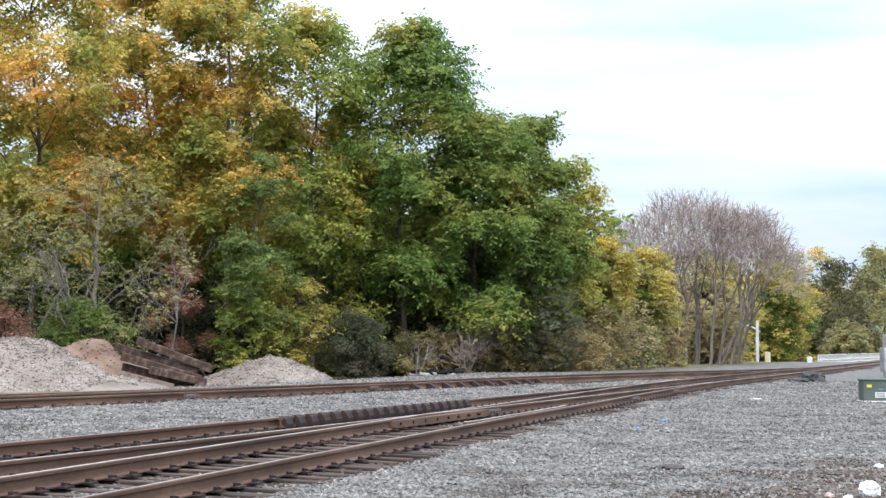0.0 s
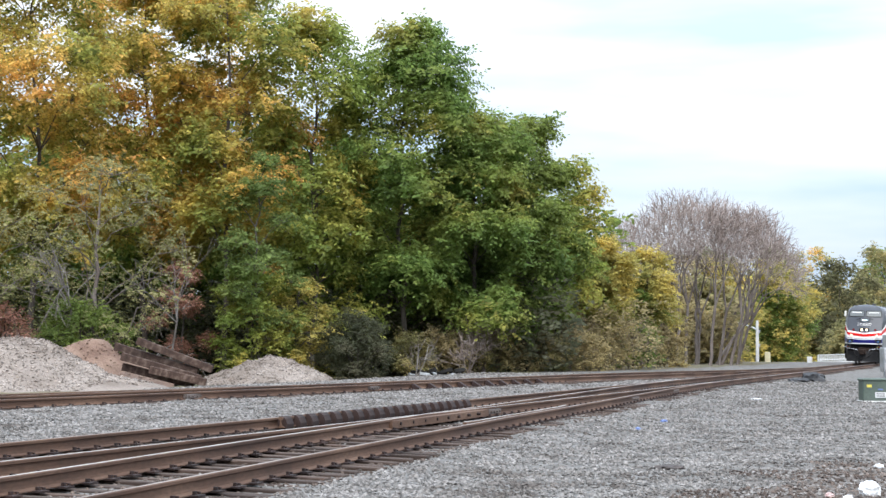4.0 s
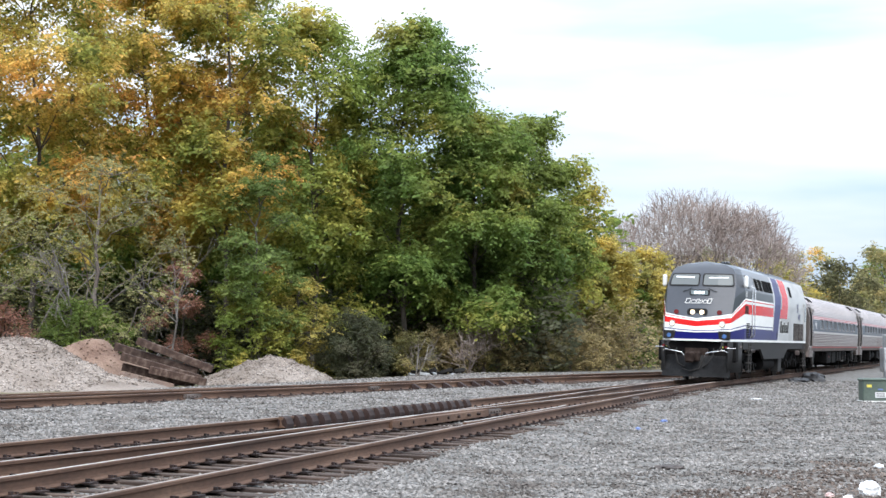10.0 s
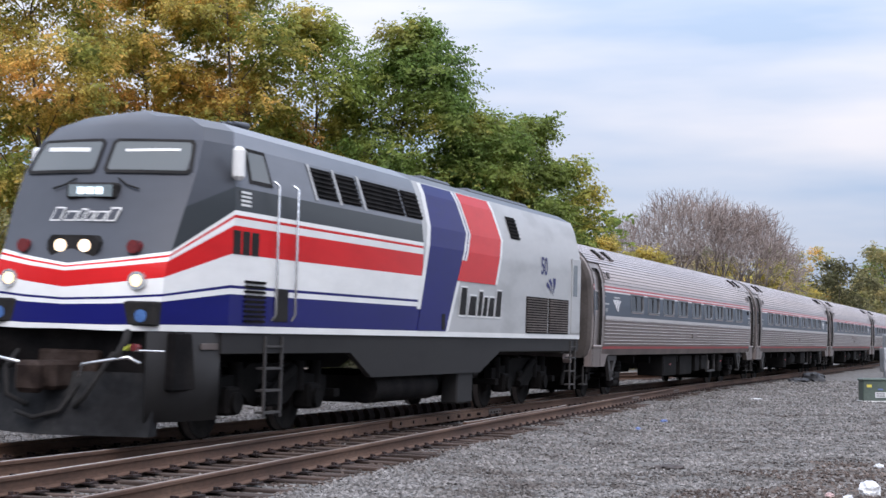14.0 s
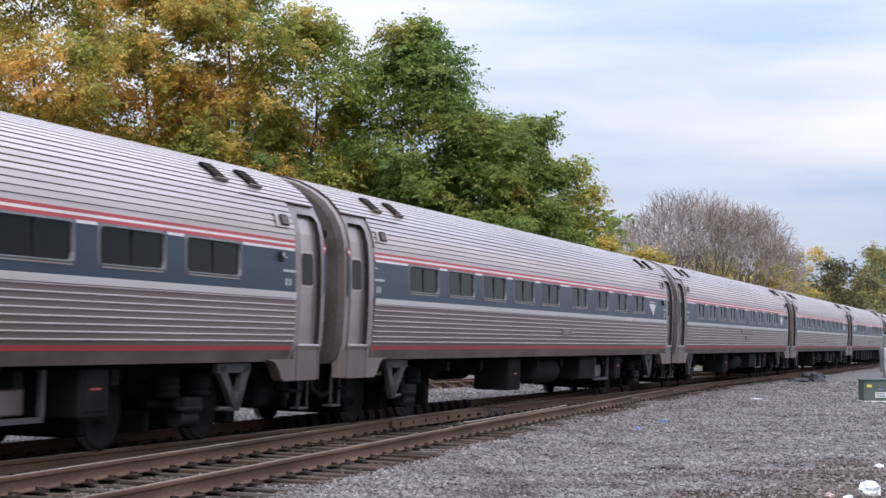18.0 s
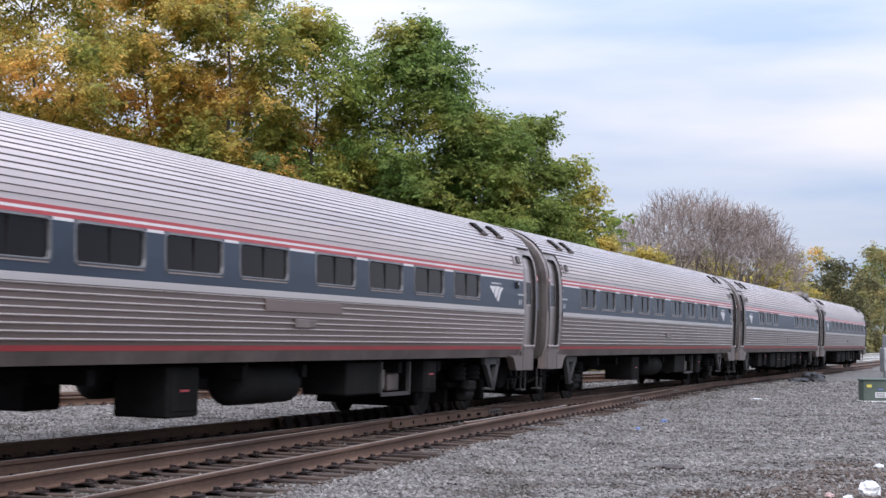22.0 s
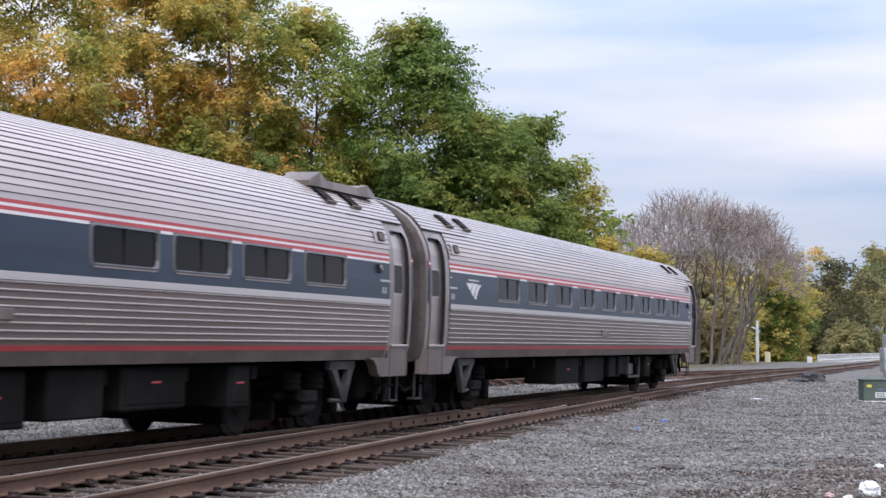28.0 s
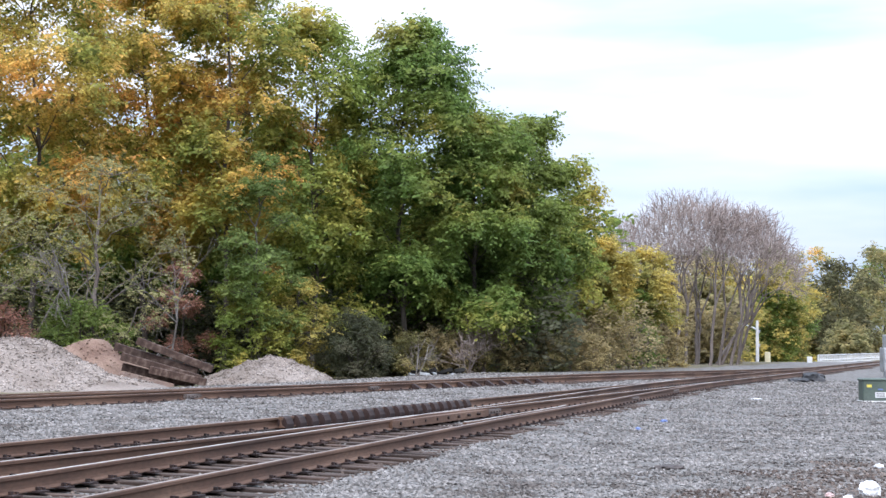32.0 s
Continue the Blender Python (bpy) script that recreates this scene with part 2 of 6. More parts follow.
mid_x, mid_y = (gx[:-1, :-1] + gx[1:, 1:]) / 2, (gy[:-1, :-1] + gy[1:, 1:]) / 2
wood = (mid_x < -15.5 + 2.5 * hash_noise(mid_x, mid_y, 3.0, 9) + np.clip((mid_y - 60) * 0.16, 0, 7)) | (mid_y > 175) | (mid_x > 60)
ground.data.polygons.foreach_set("material_index", np.where((np.abs(mid_x) < 1.05) & (mid_y < 110), 2, np.where(soily(mid_x, mid_y), 3, wood)).ravel().astype(np.int32))
tagged(ground, "grey crushed-stone yard ground around the tracks", "ground", kind="structure")


def stones(name, pts, size, mat, label, parent=None):
    """Loose broken stones as one mesh."""
    n = len(pts)
    base = np.array([(1, 0, 0), (-1, 0, 0), (0, 1, 0), (0, -1, 0), (0, 0, 1), (0, 0, -1)], float)
    faces = np.array([(0, 2, 4), (2, 1, 4), (1, 3, 4), (3, 0, 4), (2, 0, 5), (1, 2, 5), (3, 1, 5), (0, 3, 5)])
    s = size[:, None, None] * rng.uniform(0.55, 1.2, (n, 6, 1))
    v = base[None] * s * np.array([1.2, 1.0, 0.75])
    v = v + rng.normal(0, 0.16, (n, 6, 3)) * size[:, None, None]
    a = rng.uniform(0, 6.283, n)
    b = rng.normal(0, 0.5, n)
    ca, sa, cb, sb = np.cos(a), np.sin(a), np.cos(b), np.sin(b)
    x, y, z = v[..., 0].copy(), v[..., 1].copy(), v[..., 2].copy()
    y, z = y * cb[:, None] - z * sb[:, None], y * sb[:, None] + z * cb[:, None]
    x, y = x * ca[:, None] - y * sa[:, None], x * sa[:, None] + y * ca[:, None]
    v = np.stack([x, y, z], -1) + pts[:, None, :]
    f = (faces[None] + 6 * np.arange(n)[:, None, None]).reshape(-1, 3)
    ob = quick(name, v.reshape(-1, 3), f, mat, parent)
    return tagged(ob, label, "gravel", kind="stuff")


def scatter(n, x0, x1, y0, y1, power=1.0):
    y = y0 + (y1 - y0) * rng.uniform(0, 1, n) ** power
    # a wedge in front of the camera, wider with distance
    mid = 11.25 - y * 0.34
    x = mid + rng.uniform(-1, 1, n) * (y * 0.30 + 1.0)
    keep = (x > x0) & (x < x1)
    return x[keep], y[keep]


sx, sy = scatter(135000, -13, 12, 12.5, 78, 1.75)
# keep the stones off the rails
off = np.ones(len(sx), bool)
fork_y = np.array([fork(v) for v in sy])
far_y = np.array([siding(v) for v in sy])
for r in (-0.753, 0.753):
    for c in (0 * sy, fork_y, far_y):
        off &= np.abs(sx - c - r) > 0.13
sx, sy, fork_y, far_y = sx[off], sy[off], fork_y[off], far_y[off]
# bare ties show between the branch's rails and along the ends of the ties
inside = (np.abs(sx - fork_y) < 0.72) & (sy < 30)
ends = (sx - fork_y > 0.75) & (sx - fork_y < 1.4)
ends |= (sx - far_y > 0.75) & (sx - far_y < 1.25)
keep = rng.random(len(sx)) > 0.7 * inside + 0.68 * (ends & ~inside)
sx, sy = sx[keep], sy[keep]
size = rng.uniform(0.012, 0.026, len(sx)) * (1 + 0.016 * sy)
brown = (np.abs(sx - np.array([fork(v) for v in sy])) < 1.45) & (sy < 40) & (rng.random(len(sx)) < 0.75)
brown |= (np.abs(sx) < 1.0) & (rng.random(len(sx)) < 0.85)
# stones under the train are blackened for oil and for its shade
oily_shaded = (np.abs(sx) < 1.0) & (rng.random(len(sx)) < 0.93)
brown |= soily(sx, sy) & (rng.random(len(sx)) < 0.6)
at = np.stack([sx, sy, ground_z(sx, sy) + size * 0.25], -1)
stones("ballast", at[~brown & ~oily_shaded], size[~brown & ~oily_shaded], M_STONE, "loose grey crushed ballast stones lying between the rails")
M_DIRTY = material("dirty_stone", [(0.055, 0.038, 0.03), (0.092, 0.068, 0.055), (0.145, 0.115, 0.098)], 0.95, scale=0.6, fine=9, island=0.5)
M_STONE_SHADE = material("shaded_oily_stone", [(0.014, 0.012, 0.011), (0.026, 0.022, 0.02), (0.05, 0.044, 0.04)], 0.9, scale=0.6, fine=9, island=0.5, spec=0.2)
stones("oily_ballast", at[oily_shaded], size[oily_shaded], M_STONE_SHADE, "black ballast stones between the train's rails, oil and shade in their colour")
brown &= ~oily_shaded
stones("dirty_ballast", at[brown], size[brown], M_DIRTY, "brown rust-stained ballast stones on the branch track")

# ---- tracks ----
RAIL = [(-0.07, -0.18), (0.07, -0.18), (0.07, -0.168), (0.016, -0.148), (0.009, -0.12), (0.009, -0.055), (0.034, -0.042), (0.036, -0.012), (0.026, 0.0), (-0.026, 0.0), (-0.036, -0.012), (-0.034, -0.042), (-0.009, -0.055), (-0.009, -0.12), (-0.016, -0.148), (-0.07, -0.168)]


def rail(name, line, parent, head=None, lift=0.0):
    """A rail swept along points (x, y); its head is worn bright."""
    g = Geo()
    rings = []
    for x, y in line:
        z = top_plane(x) + lift
        rings.append([(x + p, y, z + q) for p, q in RAIL])
    g.loft(rings)
    n = len(RAIL)
    for i in range(len(line) - 1):
        g.m[i * n + 8] = 1
    return g.make(name, [M_RUST, head or M_HEAD], parent)


def steps(y0, y1, d):
    k = max(2, int((y1 - y0) / d))
    return [y0 + (y1 - y0) * i / k for i in range(k + 1)]


track_a = empty("track", None, "rusty steel rails of the train's track on dark wooden ties in ballast", "track", kind="structure")
track_b = empty("track", None, "branching track of worn rails and weathered ties in ballast", "track", kind="structure")
track_c = empty("track", None, "rusty siding rails on wooden ties behind the main track", "track", kind="structure")
rail("rail", [(-0.753, y) for y in steps(-40, 300, 4)], track_a, M_HEAD_DULL)
rail("rail", [(0.753, y) for y in steps(-40, 300, 4)], track_a)
rail("rail", [(fork(y) + 0.753, y) for y in steps(-40, 62, 2)], track_b, M_HEAD_DULL)
rail("rail", [(fork(y) - 0.753, y) for y in steps(-40, 62, 2)], track_b, None, 0.003)
for s in (-0.753, 0.753):
    rail("rail", [(siding(y) + s, y) for y in steps(-20, 106, 3)], track_c, M_HEAD_DULL, 0.0)
rail("rail", [(siding(y) - 0.76 - 0.085 * (45 - y) ** 1.0, y) for y in steps(-20, 44, 3)], track_c, M_HEAD_DULL, 0.0)

tie_mesh = Geo().box(-1.3, 1.3, -0.115, 0.115, -0.35, -0.185, 0.012).make("tie", M_TIE)
tie_data = tie_mesh.data
bpy.data.objects.remove(tie_mesh)
plate = Geo()


def fasten(x, y):
    """Tie plate with spikes and an anchor under a rail."""
    z = top_plane(x)
    plate.box(x - 0.17, x + 0.17, y - 0.09, y + 0.09, z - 0.19, z - 0.172)
    for s in (-0.09, 0.09):
        plate.box(x + s - 0.018, x + s + 0.018, y - 0.02, y + 0.02, z - 0.172, z - 0.135)
    plate.box(x - 0.085, x + 0.085, y + 0.12, y + 0.15, z - 0.2, z - 0.15)


y = 8.0
while y < 125:
    off = fork(y)
    split = 0.25 < off < 1.75
    if off < 1.75:
        wide = 1.0 + (off / 2.6 if split else 0)
        x = off / 2
        piece("tie", tie_data, track_a, pose(x + random.uniform(-0.1, 0.1), y + random.uniform(-0.04, 0.04), top_plane(x) + random.uniform(-0.025, 0.004), 0, math.degrees(LEAN), random.uniform(-2.5, 2.5)) @ Matrix.Diagonal((wide, 1, 1, 1)))
    else:
        piece("tie", tie_data, track_a, pose(random.uniform(-0.05, 0.05), y, top_plane(0) + random.uniform(-0.012, 0.004), 0, math.degrees(LEAN), random.uniform(-1, 1)))
        piece("tie", tie_data, track_b, pose(off + random.uniform(-0.12, 0.12), y + 0.2 + random.uniform(-0.05, 0.05), top_plane(off) + random.uniform(-0.03, 0.004), random.uniform(-2, 2), math.degrees(LEAN), random.uniform(-3, 3) + 3.9))
    if y < 75:
        for x in {-0.753, 0.753, round(off - 0.753, 3), round(off + 0.753, 3)}:
            fasten(x, y)
    y += 0.545
y = 22.0
while y < 100:
    x = siding(y)
    piece("tie", tie_data, track_c, pose(x, y, top_plane(x) - 0.005 + random.uniform(-0.012, 0.004), 0, 0, random.uniform(-1, 1) - 6.8))
    for s in (-0.753, 0.753):
        if y < 60:
            fasten(x + s, y)
    y += 0.56
tagged(plate.make("tie_plates", M_RUST_DARK, track_a), kind="stuff")

# ---- train ----
def paint(name, color, rough=0.35, dirt=0.12, metal=0.0, scale=1.2, spec=0.28):
    """Coach or engine paint with grime at two scales."""
    dark = tuple(c * (1 - 0.6 * dirt) for c in color)
    return material(name, [dark, color, tuple(min(c * 1.02, 1) for c in color)], rough, metal, scale=scale, fine=5, bump=0.0, speck=0.03, stretch=(1, 0.5, 1.6), spec=spec)


P_GREY = paint("paint_charcoal", (0.06, 0.064, 0.075), 0.34)
# charcoal darkened for the upright band, its shade put into the colour
P_BAND_SHADE = paint("charcoal_band_shade", (0.026, 0.03, 0.032), 0.34)
P_DARK = paint("paint_dark_grey", (0.07, 0.075, 0.085), 0.45)
P_RED = paint("paint_red", (0.58, 0.014, 0.014), 0.25, spec=0.12)
# lighter grey for the upper flank, with the sky's reflection put into the colour
P_FLANK_SHEEN = paint("flank_grey_sky_sheen", (0.155, 0.165, 0.185), 0.28)
P_WHITE = paint("paint_white", (0.78, 0.77, 0.74), 0.35)
P_BLUE = paint("paint_blue", (0.008, 0.0095, 0.115), 0.3, spec=0.1)
P_SILVER = paint("paint_silver", (0.46, 0.455, 0.445), 0.38, 0.3, metal=0.15)
P_FRAME = paint("paint_frame_grey", (0.02, 0.0185, 0.018), 0.7, 0.4)
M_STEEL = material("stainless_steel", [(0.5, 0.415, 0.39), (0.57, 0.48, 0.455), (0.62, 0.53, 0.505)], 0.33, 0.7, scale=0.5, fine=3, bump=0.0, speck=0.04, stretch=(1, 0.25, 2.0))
# warm dull tone: dust and the mirrored brown ground put into the steel's colour
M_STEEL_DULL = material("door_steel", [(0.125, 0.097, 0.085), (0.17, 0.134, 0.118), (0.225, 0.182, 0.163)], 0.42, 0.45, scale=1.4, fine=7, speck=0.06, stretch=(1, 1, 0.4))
P_COACH_BLUE = paint("coach_blue", (0.028, 0.041, 0.064), 0.35, 0.25)
P_COACH_RED = paint("coach_red", (0.42, 0.06, 0.065), 0.4, 0.2)
P_COACH_WHITE = paint("coach_white", (0.66, 0.63, 0.62), 0.4, 0.2)
# underside colours go darker than grime, with the shade under the train in them
M_UNDER = material("underframe_black", [(0.006, 0.006, 0.006), (0.011, 0.01, 0.01), (0.018, 0.016, 0.015)], 0.9, 0.0, spec=0.05, scale=1.5, fine=20, bump=0.2)
M_TRUCK = material("truck_grime_shade", [(0.004, 0.0038, 0.0036), (0.008, 0.0073, 0.007), (0.013, 0.0115, 0.011)], 0.9, 0.0, spec=0.06, scale=2, fine=25, bump=0.25)
M_BOX = material("equipment_box", [(0.008, 0.0075, 0.007), (0.012, 0.011, 0.0105), (0.017, 0.0155, 0.015)], 0.85, 0.0, spec=0.08, scale=1.2, fine=25, bump=0.1)
M_WHEEL = material("wheel_steel", [(0.008, 0.007, 0.0065), (0.013, 0.011, 0.01), (0.019, 0.016, 0.014)], 0.8, 0.0, spec=0.1, scale=3, fine=30, bump=0.15)
M_TREAD = material("wheel_tread", [(0.1, 0.09, 0.085), (0.16, 0.145, 0.135)], 0.4, 0.7, scale=3, fine=30)
M_BRACKET = material("bracket_grey", [(0.035, 0.032, 0.03), (0.055, 0.05, 0.048)], 0.75, scale=2, fine=20)
M_SKIRT = material("dirty_skirt", [(0.085, 0.066, 0.057), (0.12, 0.094, 0.082), (0.155, 0.124, 0.109)], 0.6, 0.2, scale=1.2, fine=6, speck=0.08)
# darker and warmer than roof steel, dust and the ground's reflection painted in
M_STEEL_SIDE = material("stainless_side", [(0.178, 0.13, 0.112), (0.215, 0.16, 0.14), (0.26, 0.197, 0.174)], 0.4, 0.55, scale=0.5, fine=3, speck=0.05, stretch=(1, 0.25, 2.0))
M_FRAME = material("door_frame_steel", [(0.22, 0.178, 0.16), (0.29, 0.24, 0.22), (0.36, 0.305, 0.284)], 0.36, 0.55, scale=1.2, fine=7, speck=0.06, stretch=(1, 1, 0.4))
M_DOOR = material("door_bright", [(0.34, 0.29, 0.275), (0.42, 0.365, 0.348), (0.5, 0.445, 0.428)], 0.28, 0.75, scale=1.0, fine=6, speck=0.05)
M_GASKET = material("window_gasket", [(0.1, 0.1, 0.105), (0.15, 0.15, 0.155)], 0.5, 0.2, scale=3, fine=30)
M_RUBBER = material("black_rubber", [(0.016, 0.015, 0.0145), (0.028, 0.026, 0.025)], 0.8, spec=0.15, scale=3, fine=30, bump=0.1)
M_DIAPHRAGM = material("diaphragm", [(0.045, 0.037, 0.033), (0.068, 0.057, 0.051), (0.092, 0.078, 0.071)], 0.85, 0.0, scale=2, fine=30, bump=0.1)
M_MAUVE = material("chrome_rail", [(0.55, 0.55, 0.55), (0.7, 0.7, 0.7)], 0.25, 0.9, scale=3, fine=30)
L_HEAD = glow("lamp_glow", (1.0, 0.8, 0.55), 1.6)
L_DITCH = glow("ditch_glow", (1.0, 0.78, 0.45), 0.9)
L_BOARD = glow("number_board_glow", (0.75, 0.9, 0.95), 1.0)
M_REDLENS = material("red_lens", [(0.11, 0.01, 0.01), (0.15, 0.015, 0.015)], 0.2, scale=4, fine=30)
M_BLUELENS = material("blue_lens", [(0.05, 0.12, 0.3), (0.07, 0.16, 0.38)], 0.25, scale=4, fine=30)


def glass(name, color, rough=0.06, spec=0.17):
    m = bpy.data.materials.new(name)
    m.use_nodes = True
    b = m.node_tree.nodes["Principled BSDF"]
    b.inputs["Base Color"].default_value = (*color, 1)
    b.inputs["Roughness"].default_value = rough
    b.inputs["Specular IOR Level"].default_value = spec
    return m


G_COACH = glass("coach_glass", (0.012, 0.0095, 0.0095), 0.12, 0.09)
G_CAB = glass("cab_glass", (0.14, 0.15, 0.15), 0.08)
# groove shade as a dark colour; the bright one serves belt and painted bead glints
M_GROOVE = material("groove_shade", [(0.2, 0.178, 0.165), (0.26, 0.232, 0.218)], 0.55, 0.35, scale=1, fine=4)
M_BRIGHT = material("bright_belt_bead_glint", [(0.54, 0.49, 0.47), (0.6, 0.55, 0.53)], 0.3, 0.4, scale=0.6, fine=3, speck=0.03, stretch=(1, 0.3, 1))


def wheelset(parent, y, r, gauge=0.753):
    """Two wheels on an axle, turning about x."""
    ax = new("wheelset")
    ax.parent = parent
    ax.location = (0, y, r)
    for s in (-1, 1):
        g = Geo()
        prof = [(-0.065, r * 0.3), (-0.06, r * 0.86), (-0.075, r * 0.9), (-0.075, r + 0.026), (-0.045, r + 0.026), (-0.035, r), (0.06, r - 0.004), (0.06, r * 0.88), (0.025, r * 0.82), (0.015, r * 0.42), (0.05, r * 0.36), (0.09, r * 0.3), (0.09, 0.0)]
        n = 28
        rings = [[(s * (gauge + p), q * math.cos(6.28319 * i / n), q * math.sin(6.28319 * i / n)) for i in range(n)] for p, q in prof]
        g.loft(rings, True, False, 0, True)
        for i in range(5 * n, 6 * n):
            g.m[i] = 1
        w = g.make("wheel", [M_WHEEL, M_TREAD], ax)
    Geo().cyl((-0.68, 0, 0), (0.68, 0, 0), 0.08, 10).make("axle", M_WHEEL, ax)
    return ax


AXLES = []


def coach_truck(car, y):
    """A two-axle truck: outside equaliser frames, springs, brake cylinders."""
    t = new("truck")
    t.parent = car
    t.location = (0, y, 0)
    for s in (-1.3, 1.3):
        AXLES.append((wheelset(t, s, 0.457), 0.457, s))
    # inboard frame, so the wheels stand free on the outside
    g = Geo()
    for s in (-1, 1):
        x = 0.5 * s
        g.prism([(-1.6, 0.36), (-1.6, 0.6), (-0.75, 0.62), (-0.5, 0.74), (0.5, 0.74), (0.75, 0.62), (1.6, 0.6), (1.6, 0.36), (0.85, 0.42), (0.6, 0.32), (-0.6, 0.32), (-0.85, 0.42)], "x", x - 0.08, x + 0.08)
        g.box(*sorted((0.95 * s, 1.12 * s)), -0.72, 0.72, 0.5, 0.6, 0.02)
        for yy in (-0.62, 0.62):
            g.box(*sorted((0.7 * s, 1.05 * s)), yy - 0.05, yy + 0.05, 0.2, 0.46, 0.01)
    g.box(-1.3, 1.3, -0.36, 0.36, 0.46, 0.62, 0.04)
    # brake rigging and traction rods low between the wheels
    g.box(-0.62, 0.62, -1.75, 1.75, 0.16, 0.5, 0.04)
    for yy in (-1.95, 1.95):
        g.box(-0.95, 0.95, yy - 0.12, yy + 0.12, 0.2, 0.6, 0.03)
    g.make("truck_frame", M_TRUCK, t)
    for s in (-1, 1):
        for yy in (-0.42, 0.42):
            c = Geo()
            prof = [(0.62, 0.17), (0.64, 0.2), (0.68, 0.2), (0.7, 0.17), (0.73, 0.2), (0.77, 0.2), (0.79, 0.17), (0.82, 0.19), (0.87, 0.19), (0.9, 0.14)]
            c.loft([[(1.16 * s + q * math.cos(6.28319 * i / 14), yy + q * math.sin(6.28319 * i / 14), z) for i in range(14)] for z, q in prof], True, True, 0, True)
            c.make("air_spring", M_TRUCK, t)
        b = Geo()
        b.box(min(1.0 * s, 1.34 * s), max(1.0 * s, 1.34 * s), -0.3, 0.3, 0.46, 0.5, 0.01)
        b.cyl((1.2 * s, -0.2, 0.36), (1.2 * s, 0.28, 0.36), 0.11, 12)
        b.box(*sorted((1.02 * s, 1.33 * s)), -0.16, 0.34, 0.42, 0.62, 0.03)
        b.make("brake_cylinder", M_BOX, t)
    return t


# coach body outline, half: (x, z)
SIDE = [(1.44, 1.00), (1.50, 1.06), (1.545, 1.20), (1.575, 1.30), (1.59, 1.60), (1.595, 2.0), (1.59, 2.3), (1.575, 2.6), (1.545, 2.86), (1.49, 3.05), (1.37, 3.28), (1.20, 3.47), (0.98, 3.62), (0.70, 3.745), (0.36, 3.83), (0.0, 3.86)]


def side_x(z):
    for (a, p), (b, q) in zip(SIDE, SIDE[1:]):
        if p <= z <= q:
            return a + (b - a) * (z - p) / (q - p)
    return SIDE[-1][0] if z > 3.86 else SIDE[0][0]


def outline_run(z0, z1, step):
    """Outline points from z0 up to z1."""
    zs = [z0] + [q for _, q in SIDE if z0 < q < z1] + [z1]
    return [(side_x(z), z) for z in zs]


def skin(g, run, y0, y1, s, slot=0, grow=0.0):
    """A strip of the body's skin along the car."""
    v = [(s * (x + grow), y, z) for x, z in run for y in (y0, y1)]
    g.add(v, [(2 * i, 2 * i + 1, 2 * i + 3, 2 * i + 2) for i in range(len(run) - 1)], slot)


def ribs(g, z0, z1, pitch, depth, y0, y1, s, slot=0):
    """Corrugated sheet: flat lands with raised beads."""
    n = max(1, round((z1 - z0) / pitch))
    run = []
    for i in range(n):
        a = z0 + (z1 - z0) * i / n
        b = (z1 - z0) / n
        for f, d in ((0.0, 0), (0.52, 0), (0.64, depth), (0.76, depth), (0.93, 0)):
            z = a + b * f
            run.append((side_x(z) + d * 0.95, z + d * (0.6 if z > 3.2 else 0.0)))
    run.append((side_x(z1), z1))
    k = len(g.m)
    skin(g, run, y0, y1, s, slot)
    # painted by facing: dark shade under each bead, bright sky glint on top
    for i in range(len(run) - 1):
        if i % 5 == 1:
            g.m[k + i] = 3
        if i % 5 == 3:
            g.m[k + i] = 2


def roof_ribs(g, y0, y1, slot=0, low=2.8):
    """The ribbed roof from one cant rail to the other, beads along the car."""
    pts = [(side_x(2.8), 2.8)] + [p for p in SIDE if p[1] > 2.8]
    arc = pts + [(-x, z) for x, z in reversed(pts[:-1])]
    # walk along the arc at even steps
    run, acc = [], 0.0
    lens = [math.dist(a, b) for a, b in zip(arc, arc[1:])]
    total = sum(lens)
    n = 49
    def at(d):
        for (a, b), l in zip(zip(arc, arc[1:]), lens):
            if d <= l:
                return a[0] + (b[0] - a[0]) * d / l, a[1] + (b[1] - a[1]) * d / l, (b[1] - a[1]) / l, -(b[0] - a[0]) / l
            d -= l
        a, b = arc[-2], arc[-1]
        return b[0], b[1], (b[1] - a[1]) / lens[-1], -(b[0] - a[0]) / lens[-1]
    for i in range(n):
        for f, h in ((0.0, 0.0), (0.07, 0.0), (0.16, 0.018), (0.86, 0.018), (0.95, 0.0)):
            x, z, px, pz = at(total * (i + f) / n)
            run.append((x + px * h, z + pz * h))
    keep = [i for i in range(len(run) - 1) if min(run[i][1], run[i + 1][1]) >= low - 0.02]
    v = [(x, y, z) for x, z in run for y in (y0, y1)]
    k = len(g.m)
    g.add(v, [(2 * i, 2 * i + 1, 2 * i + 3, 2 * i + 2) for i in keep], slot)
    # the lower flank of each roof bead has groove shade painted on
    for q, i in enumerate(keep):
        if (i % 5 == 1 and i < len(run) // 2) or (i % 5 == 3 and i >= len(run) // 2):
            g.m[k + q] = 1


WINDOWS = [-9.9 + 2.03 * i for i in range(5)] + [0.72 + 2.09 * i for i in range(4)]
END = 12.66      # half length of the body
BAY = 11.46      # where the ribbed sides stop at the vestibule


